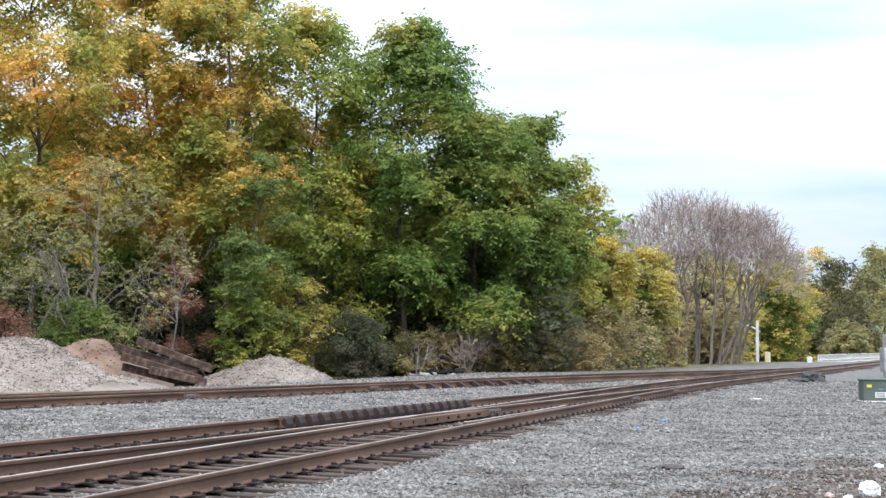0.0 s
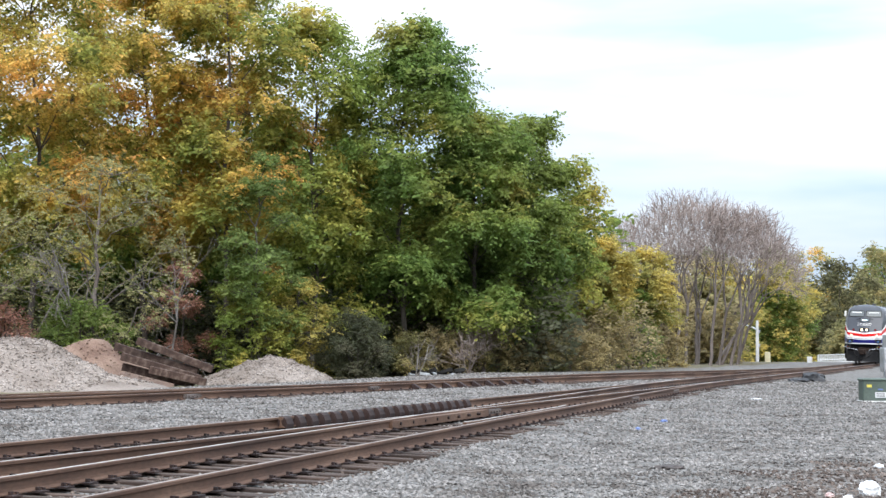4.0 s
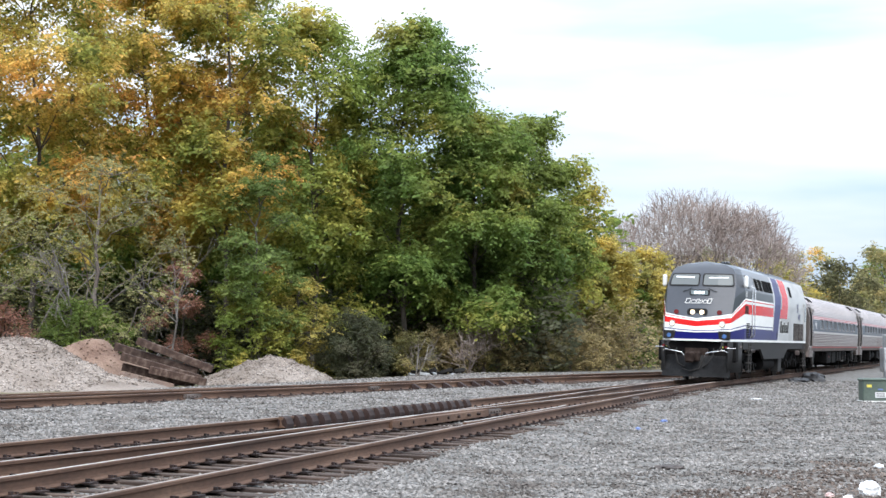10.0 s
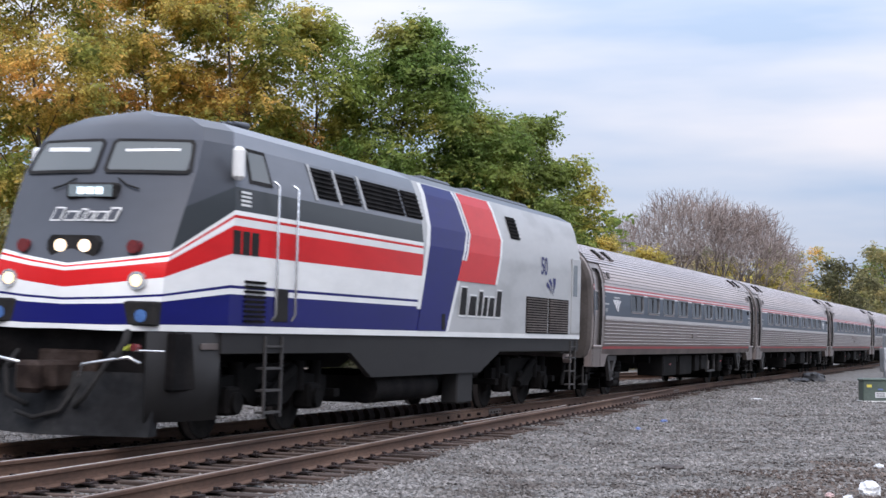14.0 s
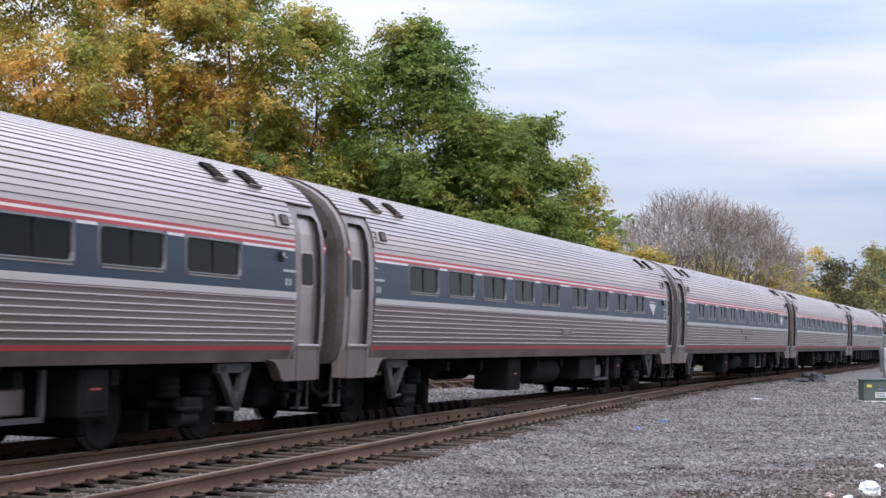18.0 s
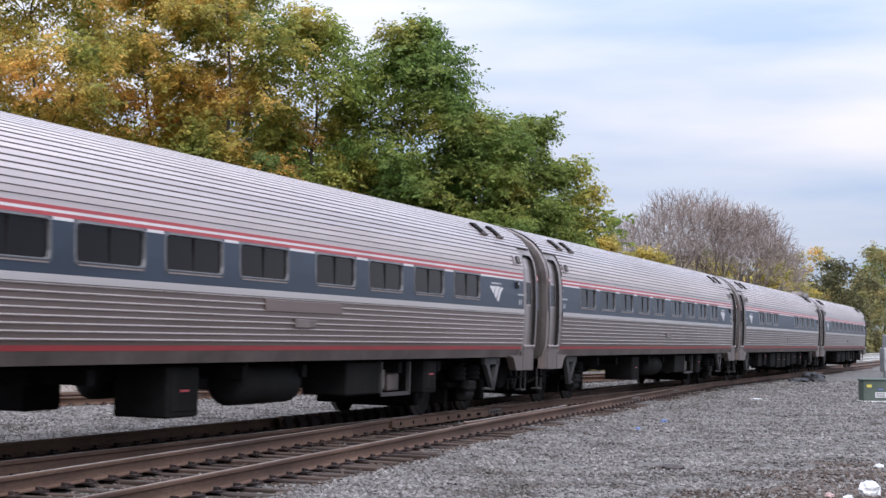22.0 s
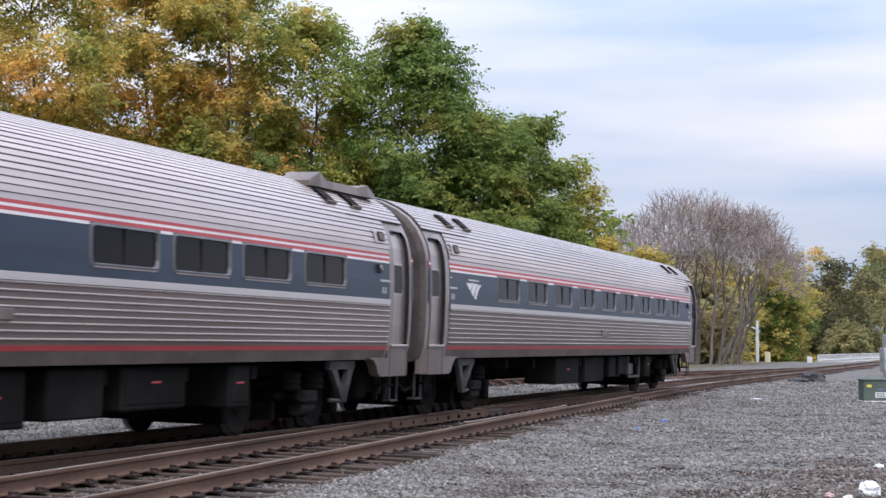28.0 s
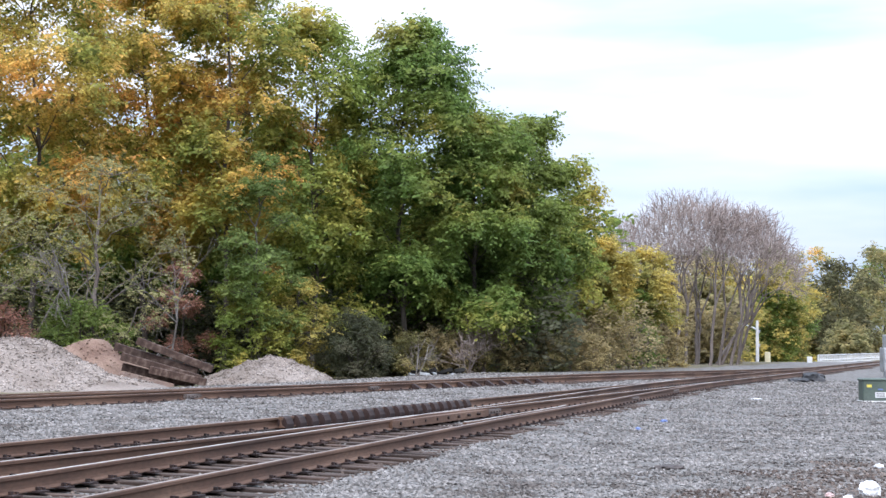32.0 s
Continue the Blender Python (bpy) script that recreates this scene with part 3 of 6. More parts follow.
def coach(name, windows, label, logo=None, extra=(), dome=False, wide_hatch=False):
    car = empty(name, None, label, "railway coach", "coaches of the train")
    # shell: floor, ends, door bays
    full = [(x - 0.02, z) for x, z in SIDE]
    ring = full + [(-x, z) for x, z in reversed(full[:-1])]
    def sect(y, k=1.0, top=0.0):
        return [(x * k, y, 1.0 + (z - 1.0) * (1 - top) ) for x, z in ring]
    for e in (-1, 1):
        for s in (-1, 1):
            g = Geo()
            for ya, yb, za, zb in ((BAY - 0.02, 11.68, 0.95, 3.33), (12.4, 12.46, 0.95, 3.86), (11.68, 12.4, 3.14, 3.33), (11.68, 12.4, 0.95, 1.27)):
                skin(g, outline_run(za, zb, 0), *sorted((e * ya, e * yb)), s, 0, -0.006)
            # jamb and lintel reveals in black, the recess shadow put into their colour
            run = outline_run(1.27, 3.14, 0)
            for yy in (11.68, 12.4):
                v = [(s * (x + q), e * yy, z) for x, z in run for q in (-0.006, -0.14)]
                g.add(v, [(2 * i, 2 * i + 1, 2 * i + 3, 2 * i + 2) for i in range(len(run) - 1)], 1)
            xl = side_x(3.14)
            g.add([(s * (xl - 0.006), e * 11.68, 3.14), (s * (xl - 0.006), e * 12.4, 3.14), (s * (xl - 0.16), e * 12.4, 3.13), (s * (xl - 0.16), e * 11.68, 3.13)], [(0, 1, 2, 3)], 1)
            # rounded upper corners of the doorway
            for yc, q in ((11.68, 1), (12.4, -1)):
                fan = [(yc, 3.14)] + [(yc + q * 0.13 * (1 - math.sin(a)), 3.14 - 0.13 * (1 - math.cos(a))) for a in [0.19635 * i for i in range(9)]]
                g.add([(s * (side_x(z) - 0.004), e * y, z) for y, z in fan], [(0, i, i + 1) for i in range(1, 9)], 0)
            g.make("door_frame", [M_FRAME, M_RUBBER], car)
            # drip rail over the doorway
            Geo().box(*sorted((s * (side_x(3.29) - 0.01), s * (side_x(3.27) + 0.03))), *sorted((e * 10.0, e * 12.45)), 3.275, 3.29).make("drip_rail", M_SKIRT, car)
        g = Geo()
        g.loft([sect(e * 12.3, 1.0, 0.002), sect(e * 12.44), sect(e * 12.55, 0.999, 0.001), sect(e * 12.6, 0.99, 0.006), sect(e * 12.63, 0.972, 0.015), sect(e * END, 0.93, 0.03)], True, False, 0, True)
        for i in range(3 * len(ring), 5 * len(ring)):
            g.m[i] = 2
        del g.f[:len(ring)], g.m[:len(ring)], g.s[:len(ring)]
        g.add(sect(e * (END - 0.008), 0.929, 0.031), [tuple(range(len(ring)))], 2)
        g.make("end_collar", [M_FRAME, M_RUBBER, M_DIAPHRAGM], car)
    for s in (-1, 1):
        body = Geo()
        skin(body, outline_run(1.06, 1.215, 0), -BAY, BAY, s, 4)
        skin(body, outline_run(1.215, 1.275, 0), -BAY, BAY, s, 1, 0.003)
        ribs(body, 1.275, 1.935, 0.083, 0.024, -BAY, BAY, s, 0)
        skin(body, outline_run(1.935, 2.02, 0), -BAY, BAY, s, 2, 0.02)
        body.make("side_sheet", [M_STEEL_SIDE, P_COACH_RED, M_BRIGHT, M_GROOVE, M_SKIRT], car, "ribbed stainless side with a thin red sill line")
    Geo().add([(-1.5, -BAY, 1.062), (1.5, -BAY, 1.062), (1.5, BAY, 1.062), (-1.5, BAY, 1.062)], [(0, 1, 2, 3)]).make("floor_sheet", M_UNDER, car)
    for s in (-1, 1):
        band = Geo()
        edges = [-BAY]
        for w in sorted(windows):
            edges += [w, w + 1.55]
        edges.append(BAY)
        skin(band, outline_run(2.02, 2.16, 0), -BAY, BAY, s, 0)
        skin(band, outline_run(2.6, 2.625, 0), -BAY, BAY, s, 0)
        for a, b in zip(edges[::2], edges[1::2]):
            skin(band, outline_run(2.16, 2.6, 0), a, b, s, 0)
        band.make("window_band", P_COACH_BLUE, car, "dull blue painted window band")
        stripe = Geo()
        for z0, z1, slot in ((2.625, 2.668, 0), (2.668, 2.70, 1), (2.70, 2.742, 0), (2.742, 2.80, 2)):
            skin(stripe, outline_run(z0, z1, 0), -BAY, BAY, s, slot, 0.004 if slot < 2 else 0.0)
        stripe.make("stripes", [P_COACH_RED, P_COACH_WHITE, M_STEEL], car, "thin red and white stripes above the windows")
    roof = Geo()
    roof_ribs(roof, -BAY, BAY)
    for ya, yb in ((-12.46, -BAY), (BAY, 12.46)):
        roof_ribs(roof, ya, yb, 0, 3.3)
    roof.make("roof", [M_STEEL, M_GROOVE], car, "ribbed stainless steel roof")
    for s in (-1, 1):
        for w in windows:
            f = Geo()
            x = side_x(2.4)
            ya, yb, za, zb = w, w + 1.55, 2.155, 2.605
            c = 0.09
            def rect(i, gx):
                return [(s * (side_x(zz) + gx), yy, zz) for yy, zz in ((ya + c + i, za + i), (yb - c - i, za + i), (yb - i - 0.02, za + i + 0.02), (yb - i, za + c + i), (yb - i, zb - c - i), (yb - i - 0.02, zb - i - 0.02), (yb - c - i, zb - i), (ya + c + i, zb - i), (ya + i + 0.02, zb - i - 0.02), (ya + i, zb - c - i), (ya + i, za + c + i), (ya + i + 0.02, za + i + 0.02))]
            outer = [(s * (side_x(zz)), yy, zz) for yy, zz in ((ya, za), (yb, za), (yb, zb), (ya, zb))]
            r0, r1, r2 = rect(-0.022, 0.002), rect(0.012, 0.012), rect(0.03, -0.03)
            f.loft([r0, r1, r2], True, False)
            win = f.make("window", M_GASKET, car)
            Geo().add(rect(0.0, -0.024), [tuple(range(12))]).make("pane", G_COACH, win)
            Geo().box(*sorted((s * (x - 0.026), s * (x - 0.012))), w + 0.765, w + 0.785, 2.18, 2.58).make("mullion", M_RUBBER, win)
            # bright drip ledge below the pane
            Geo().add([(s * (side_x(2.15) + 0.012), w + 0.06, 2.13), (s * (side_x(2.15) + 0.012), w + 1.49, 2.13), (s * (side_x(2.16) + 0.016), w + 1.49, 2.148), (s * (side_x(2.16) + 0.016), w + 0.06, 2.148)], [(0, 1, 2, 3)]).make("sill", M_STEEL, win)
        # white line between the windows under the stripes
        for a, b in zip(edges[::2], edges[1::2]):
            tick = Geo()
            skin(tick, outline_run(2.588, 2.624, 0), a + 0.03, b - 0.03, s, 0, 0.005)
            tick.make("white_line", P_COACH_WHITE, car)
        for e in (-1, 1):
            # side door, set back in the bay
            d = Geo()
            y0, y1 = sorted((e * 11.66, e * 12.42))
            skin(d, outline_run(1.27, 3.15, 0), y0, y1, s, 0, -0.08)
            door = d.make("door", M_DOOR, car, "grey steel side door with a small window")
            p = Geo()
            yc = (y0 + y1) / 2
            def pill(hy, z0, z1, c, out):
                loop = []
                for ky, kz, a0 in ((1, 1, 0), (-1, 1, 1.5708), (-1, -1, 3.1416), (1, -1, 4.7124)):
                    cz = z1 - c if kz > 0 else z0 + c
                    loop += [(yc + ky * (hy - c) + c * math.cos(a0 + 0.3927 * i), cz + c * math.sin(a0 + 0.3927 * i)) for i in range(5)]
                return [(s * (side_x(z) + out), y, z) for y, z in loop]
            p.add(pill(0.24, 2.1, 2.62, 0.09, -0.072), [tuple(range(20))], 1)
            p.add(pill(0.205, 2.135, 2.585, 0.07, -0.066), [tuple(range(20))], 0)
            p.make("door_window", [G_COACH, M_STEEL], door)
            st = Geo()
            st.box(*sorted((s * 1.2, s * 1.59)), y0, y1, 1.265, 1.30, 0.008)
            st.make("sill_plate", M_STEEL, door)
            rk = Geo()
            skin(rk, outline_run(2.02, 2.6, 0), *sorted((e * 12.47, e * 12.56)), s, 0, 0.002)
            for za, zb, slot in ((2.625, 2.668, 1), (2.668, 2.70, 2), (2.70, 2.742, 1)):
                skin(rk, outline_run(za, zb, 0), *sorted((e * 12.47, e * 12.56)), s, slot, 0.003)
            rk.make("end_stripe", [P_COACH_BLUE, P_COACH_RED, P_COACH_WHITE], car)
            sp = Geo()
            for yy in (12.2, 12.52):
                sp.box(*sorted((s * 1.34, s * 1.37)), *sorted((e * yy, e * (yy + 0.03))), 0.36, 0.82)
            sp.box(*sorted((s * 1.24, s * 1.38)), *sorted((e * 12.2, e * 12.55)), 0.36, 0.39)
            sp.make("stirrup", M_BRACKET, car)
            sk = Geo()
            sk.prism([(e * 10.72, 1.09), (e * 10.95, 1.05), (e * 11.08, 0.96), (e * 11.16, 0.84), (e * 11.26, 0.79), (e * 12.42, 0.79), (e * 12.46, 0.82), (e * 12.46, 1.22), (e * 11.55, 1.22), (e * 11.55, 1.09)], "x", *sorted((s * 1.40, s * 1.553)))
            sk.prism([(e * 12.46, s * 1.553), (e * 12.54, s * 1.53), (e * 12.6, s * 1.48), (e * 12.63, s * 1.4), (e * 12.46, s * 1.4)], "z", 0.8, 1.22)
            for i in range(len(sk.v) - 10, len(sk.v)):
                sk.v[i] = (sk.v[i][1], sk.v[i][0], sk.v[i][2])
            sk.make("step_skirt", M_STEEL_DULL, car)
            for yy in (11.66, 12.42):
                ln = Geo()
                ln.box(*sorted((s * 1.54, s * 1.556)), *sorted((e * yy, e * (yy + 0.012))), 0.8, 1.26)
                ln.make("skirt_seam", M_RUBBER, car)
            v = Geo()
            yv = e * 11.08
            skin(v, outline_run(2.9, 3.11, 0), yv - 0.24, yv + 0.24, s, 0, 0.034)
            skin(v, outline_run(2.93, 3.08, 0), yv - 0.11, yv + 0.17, s, 1, 0.05)
            skin(v, outline_run(2.95, 3.06, 0), yv - 0.08, yv + 0.14, s, 2, 0.056)
            v.make("vent", [M_STEEL, M_RUBBER, M_SKIRT], car)
            # hooded roof louvres that follow the slope of the roof
            for q in (9.65, 10.68):
                lv = Geo()
                foot, head = Vector((side_x(3.4), 0, 3.4)), Vector((side_x(3.6), 0, 3.6))
                up = (head - foot).normalized()
                out = Vector((up.z, 0, -up.x))
                def slab(u0, u1, half, o0, o1, slot):
                    v = [foot + up * u + out * o for u, o in ((u0, o0), (u1, o0), (u1, o1), (u0, o1))]
                    v = [(s * p.x, e * q + w, p.z) for w in (-half, half) for p in v]
                    lv.add(v, [(0, 1, 2, 3), (4, 5, 6, 7), (0, 1, 5, 4), (1, 2, 6, 5), (2, 3, 7, 6), (3, 0, 4, 7)], slot)
                size = (head - foot).length
                slab(0, size, 0.165, 0.0, 0.06, 0)
                slab(-0.02, 0.008, 0.18, 0.0, 0.065, 2)
                for k in range(4):
                    slab(0.05 + 0.065 * k, 0.056 + 0.065 * k, 0.145, 0.055, 0.066, 2)
                lv.make("roof_louvre", [M_UNDER, M_STEEL, M_SKIRT], car, "dark roof louvre")
            bk = Geo()
            bx = sorted((s * 1.36, s * 1.44))
            bk.prism([(e * 10.42, 1.0), (e * 10.2, 1.0), (e * 9.99, 0.42), (e * 10.12, 0.42)], "x", *bx)
            bk.prism([(e * 9.45, 1.0), (e * 9.67, 1.0), (e * 10.12, 0.42), (e * 10.0, 0.42)], "x", *bx)
            bk.prism([(e * 9.82, 0.67), (e * 10.21, 0.67), (e * 10.13, 0.42), (e * 10.02, 0.42)], "x", *bx)
            bk.tube([(s * 1.4, e * 10.05, 0.44), (s * 1.38, e * 9.6, 0.46)], 0.03, 6)
            bk.prism([(e * 9.45, 0.92), (e * 10.42, 0.92), (e * 10.42, 1.04), (e * 9.45, 1.04)], "x", *bx)
            bk.make("bracket", M_BRACKET, car)
    for e in (-1, 1):
        y0, y1 = sorted((e * END, e * 12.985))
        d = Geo()
        for k in range(4):
            a, b = y0 + (y1 - y0) * k / 4, y0 + (y1 - y0) * (k + 1) / 4
            o = 0.03 * (k % 2)
            arch = [(x * (0.6 - o), max(z, 1.3) * 0.93) for x, z in SIDE[4:-1]]
            d.prism(arch + [(-x, z) for x, z in reversed(arch)], "y", a, b)
        d.make("diaphragm", M_DIAPHRAGM, car)
        bp = Geo()
        bp.box(-1.3, 1.3, *sorted((e * END, e * 12.93)), 1.62, 1.7, 0.02)
        bp.box(-1.22, 1.22, *sorted((e * END, e * 12.84)), 1.2, 1.6, 0.04)
        bp.box(-0.9, 0.9, *sorted((e * END, e * 12.9)), 1.1, 1.44, 0.03)
        bp.make("buffer_plate", M_DIAPHRAGM, car)
        for s in (-1, 1):
            Geo().cyl((s * 1.2, e * (END - 0.02), 2.95), (s * 1.2, e * (END + 0.05), 2.95), 0.06, 14).make("marker_light", M_RUBBER, car, "dark marker lamp")
            Geo().cyl((s * 0.95, e * 12.8, 0.98), (s * 1.12, e * 12.8, 0.98), 0.11, 12).make("receptacle", M_STEEL, car)
        c = Geo()
        c.box(-0.14, 0.14, *sorted((e * 12.4, e * 12.99)), 0.72, 1.02, 0.04)
        c.box(-0.5, 0.5, *sorted((e * 10.7, e * 12.5)), 0.5, 1.0, 0.05)
        c.make("coupler", M_TRUCK, car)
        gear = Geo()
        gear.box(-1.2, 1.2, *sorted((e * 11.15, e * 11.6)), 0.42, 1.04, 0.05)
        gear.box(-1.05, 1.05, *sorted((e * 11.75, e * 12.3)), 0.5, 1.04, 0.05)
        gear.make("steam_box", M_UNDER, car)
        for s in (-1, 1):
            h = Geo()
            yb = e * 12.55
            h.tube([(s * 1.16, e * 11.9, 0.9), (s * 1.18, e * 12.1, 0.58), (s * 1.12, e * 12.35, 0.5), (s * 1.05, e * 12.55, 0.62), (s * 1.0, yb, 0.95)], 0.03)
            h.tube([(s * 0.9, yb, 1.0), (s * 0.92, e * 12.68, 0.66), (s * 0.9, e * 12.76, 0.36)], 0.045)
            h.make("hose", M_RUBBER, car)
            st = Geo()
            for z in (0.62, 0.95):
                st.box(*sorted((s * 1.2, s * 1.42)), *sorted((e * 11.75, e * 12.25)), z, z + 0.03)
            for yy in (11.75, 12.23):
                st.box(*sorted((s * 1.2, s * 1.23)), *sorted((e * yy, e * (yy + 0.03))), 0.62, 1.05)
            st.make("step", M_TRUCK, car)
        coach_truck(car, e * 8.95)
    if dome:
        h = Geo()
        h.loft([[(x + 0.75, y + 1.2, z - 0.13) for x, z in ((-w, 3.8), (w, 3.8), (w * 0.9, 3.83 + t), (-w * 0.9, 3.83 + t))] for y, w, t in ((8.3, 0.25, 0.05), (8.6, 0.3, 0.2), (8.9, 0.28, 0.1), (10.2, 0.28, 0.1), (10.5, 0.34, 0.16), (10.9, 0.3, 0.05))])
        h.make("roof_unit", M_STEEL_DULL, car, "grey roof unit")
    u = Geo()
    u.box(-0.6, 0.6, -11.5, 11.5, 0.8, 0.995, 0.03)
    u.make("centre_sill", M_UNDER, car)
    for yy in range(-7, 8, 2):
        Geo().box(-1.35, 1.35, yy - 0.08, yy + 0.08, 0.82, 0.998).make("crossbearer", M_UNDER, car)
    for s in (-1, 1):
        for a, b, z, kind in extra:
            o = Geo()
            if kind == "tank":
                rings = [[(s * 1.03 + q * math.cos(0.34907 * i), y, z + 0.29 + q * math.sin(0.34907 * i)) for i in range(18)] for y, q in ((a, 0.17), (a + 0.03, 0.23), (a + 0.1, 0.29), (b - 0.1, 0.29), (b - 0.03, 0.23), (b, 0.17))]
                o.loft(rings, True, True, 0, True)
                tank = o.make("air_tank", M_BOX, car)
                for yy in (a + 0.25, b - 0.25):
                    Geo().box(*sorted((s * 0.75, s * 1.24)), yy - 0.03, yy + 0.03, z + 0.3, 1.05).make("strap", M_BOX, tank)
            elif kind == "rack":
                for yy in (a, b - 0.06):
                    for xx in (0.75, 1.3):
                        o.box(*sorted((s * xx, s * (xx + 0.06))), yy, yy + 0.06, z, 1.01)
                for xx in (0.75, 1.3):
                    o.box(*sorted((s * xx, s * (xx + 0.06))), a, b, z, z + 0.06)
                rack = o.make("equipment_rack", M_BRACKET, car)
                q = Geo()
                q.cyl((s * 1.08, a + 0.45, z + 0.12), (s * 1.08, a + 0.45, z + 0.42), 0.16, 12)
                q.box(*sorted((s * 0.8, s * 1.2)), a + 0.75, b - 0.15, z + 0.07, z + 0.36, 0.02)
                q.make("compressor", M_STEEL_DULL, rack)
            else:
                o.box(*sorted((s * 0.62, s * 1.36)), a, b, z, 1.01, 0.025)
                bx = o.make("equipment_box", M_BOX, car)
                if kind == "lid":
                    Geo().box(*sorted((s * 1.36, s * 1.372)), a + 0.08, b - 0.08, z + 0.08, 0.95, 0.004).make("lid", M_BOX, bx)
                    Geo().box(*sorted((s * 1.372, s * 1.378)), (a + b) / 2 - 0.11, (a + b) / 2 + 0.11, z + 0.32, z + 0.345).make("red_bar", P_COACH_RED, bx)
    for y0 in logo or ():
        for s in (-1, 1):
            l = Geo()
            # three pale sweeps that fan from the upper edge down to the lower one
            for top0, top1, foot0, foot1, bow in (((0.0, 0.275), (0.45, 0.3), (0.0, 0.272), (0.2, 0.145), 0.035), ((0.5, 0.297), (0.69, 0.288), (0.245, 0.125), (0.4, 0.04), 0.05), ((0.735, 0.284), (0.88, 0.272), (0.44, 0.025), (0.56, 0.0), 0.055)):
                rows = []
                for i in range(9):
                    f = i / 8
                    for (ta, tz), (fa, fz), k in ((top0, foot0, 1.0), (top1, foot1, 0.85)):
                        w = 4 * f * (1 - f) * bow * k
                        yy, z = ta + (fa - ta) * f - w * 0.6, tz + (fz - tz) * f + w * 0.75
                        rows.append((s * (side_x(2.13 + z) + 0.005), y0 + (yy if s > 0 else 0.86 - yy), 2.13 + z))
                l.add(rows, [(2 * i, 2 * i + 1, 2 * i + 3, 2 * i + 2) for i in range(8)])
            for k in range(8):
                l.box(*sorted((s * (side_x(2.48) + 0.002), s * (side_x(2.48) + 0.005))), y0 + 0.11 + 0.08 * k, y0 + 0.16 + 0.08 * k, 2.465, 2.495)
            l.make("emblem", P_COACH_WHITE, car)
    for s in (-1, 1):
        for e in (-1, 1):
            m = Geo()
            yy = e * 11.25
            for k in range(2):
                for h, z0, z1 in ((0.02, 2.1, 2.21), (0.035, 2.115, 2.195)):
                    m.box(*sorted((s * (side_x(2.16) + 0.001), s * (side_x(2.16) + 0.005))), yy - 0.1 + 0.12 * k - h, yy - 0.1 + 0.12 * k + h, z0, z1)
            m.box(*sorted((s * (side_x(2.3) + 0.001), s * (side_x(2.3) + 0.005))), yy - 0.22, yy + 0.2, 2.29, 2.325)
            m.box(*sorted((s * (side_x(2.5) + 0.001), s * (side_x(2.5) + 0.005))), yy - 0.2, yy - 0.08, 2.48, 2.5)
            m.make("lettering", P_SILVER, car)
        h = Geo()
        h.box(*sorted((s * 1.585, s * 1.625)), 10.9, 11.0, 2.42, 2.56, 0.01)
        h.make("marker_lamp", M_RUBBER, car)
        Geo().box(*sorted((s * 1.625, s * 1.635)), 10.92, 10.98, 2.5, 2.55).make("marker_lens", P_SILVER, car)
        pl = Geo()
        pl.box(*sorted((s * 1.59, s * 1.622)), 0.0, 0.72, 1.53, 1.65, 0.008)
        pl.make("hatch", M_STEEL_DULL, car)
        if wide_hatch:
            Geo().box(*sorted((s * 1.59, s * 1.622)), -1.0, 1.7, 1.74, 1.9, 0.008).make("hatch", M_STEEL_SIDE, car)
    return car



# ---- locomotive: local y = 0 at its rear, its nose at y = -20 ----
# per height: half width, y of side corner, half width and y of the face's edge, y of the face's middle
HULL = [(1.30, 1.50, -18.35, 1.2, -19.62, -19.92), (1.50, 1.50, -18.35, 1.2, -19.62, -19.92), (2.20, 1.50, -18.32, 1.2, -19.55, -19.88), (2.45, 1.50, -18.3, 1.2, -19.38, -19.62), (3.00, 1.50, -18.24, 1.24, -19.14, -19.4), (3.34, 1.46, -18.18, 1.26, -18.96, -19.2), (3.60, 1.395, -18.1, 1.24, -18.8, -19.04), (3.90, 1.315, -17.98, 1.18, -18.6, -18.86), (4.10, 1.22, -17.8, 1.06, -18.42, -18.7), (4.26, 0.9, -17.5, 0.74, -18.2, -18.45), (4.38, 0.0, -17.3, 0.0, -18.0, -18.0)]


def hull(z):
    for a, b in zip(HULL, HULL[1:]):
        if a[0] <= z <= b[0]:
            f = (z - a[0]) / (b[0] - a[0])
            return [p + (q - p) * f for p, q in zip(a[1:], b[1:])]
    return HULL[-1][1:] if z > 4 else HULL[0][1:]


def loco_side(z):
    return hull(z)[0]


loco = empty("locomotive", None, "charcoal diesel locomotive with red, white and blue stripes, headlights lit", "locomotive")
LEVELS = [(1.44, 1.44, 1.44, 0), (1.53, 1.52, 1.50, 1), (1.94, 1.80, 1.74, 0), (2.015, 1.865, 1.79, 1), (2.055, 1.895, 1.82, 0), (2.46, 2.10, 1.95, 2), (2.83, 2.30, 2.15, 0), (2.93, 2.355, 2.195, 2), (2.97, 2.385, 2.215, 0), (3.03, 2.43, 2.245, 3), (3.34, 3.0, 2.9, 4), (3.6, 3.45, 3.4, 4), (3.9, 3.9, 3.9, 4), (4.1, 4.1, 4.1, 4), (4.26, 4.26, 4.26, 5), (4.38, 4.38, 4.38, 5)]
YSPLIT = -10.9


def loco_ring(zb, zc, zd):
    sb, yb, _, _, _ = hull(zb)
    _, _, cx, cy, _ = hull(zc)
    _, _, _, _, dy = hull(zd)
    half = [(sb, 0.0, zb), (sb, YSPLIT, zb), (sb, yb, zb), (cx, cy, zc), (cx * 0.5, (cy + dy) / 2 - 0.05, (zc + zd) / 2 - 0.01), (0.0, dy, zd)]
    return half + [(-x, y, z) for x, y, z in reversed(half[:-1])]


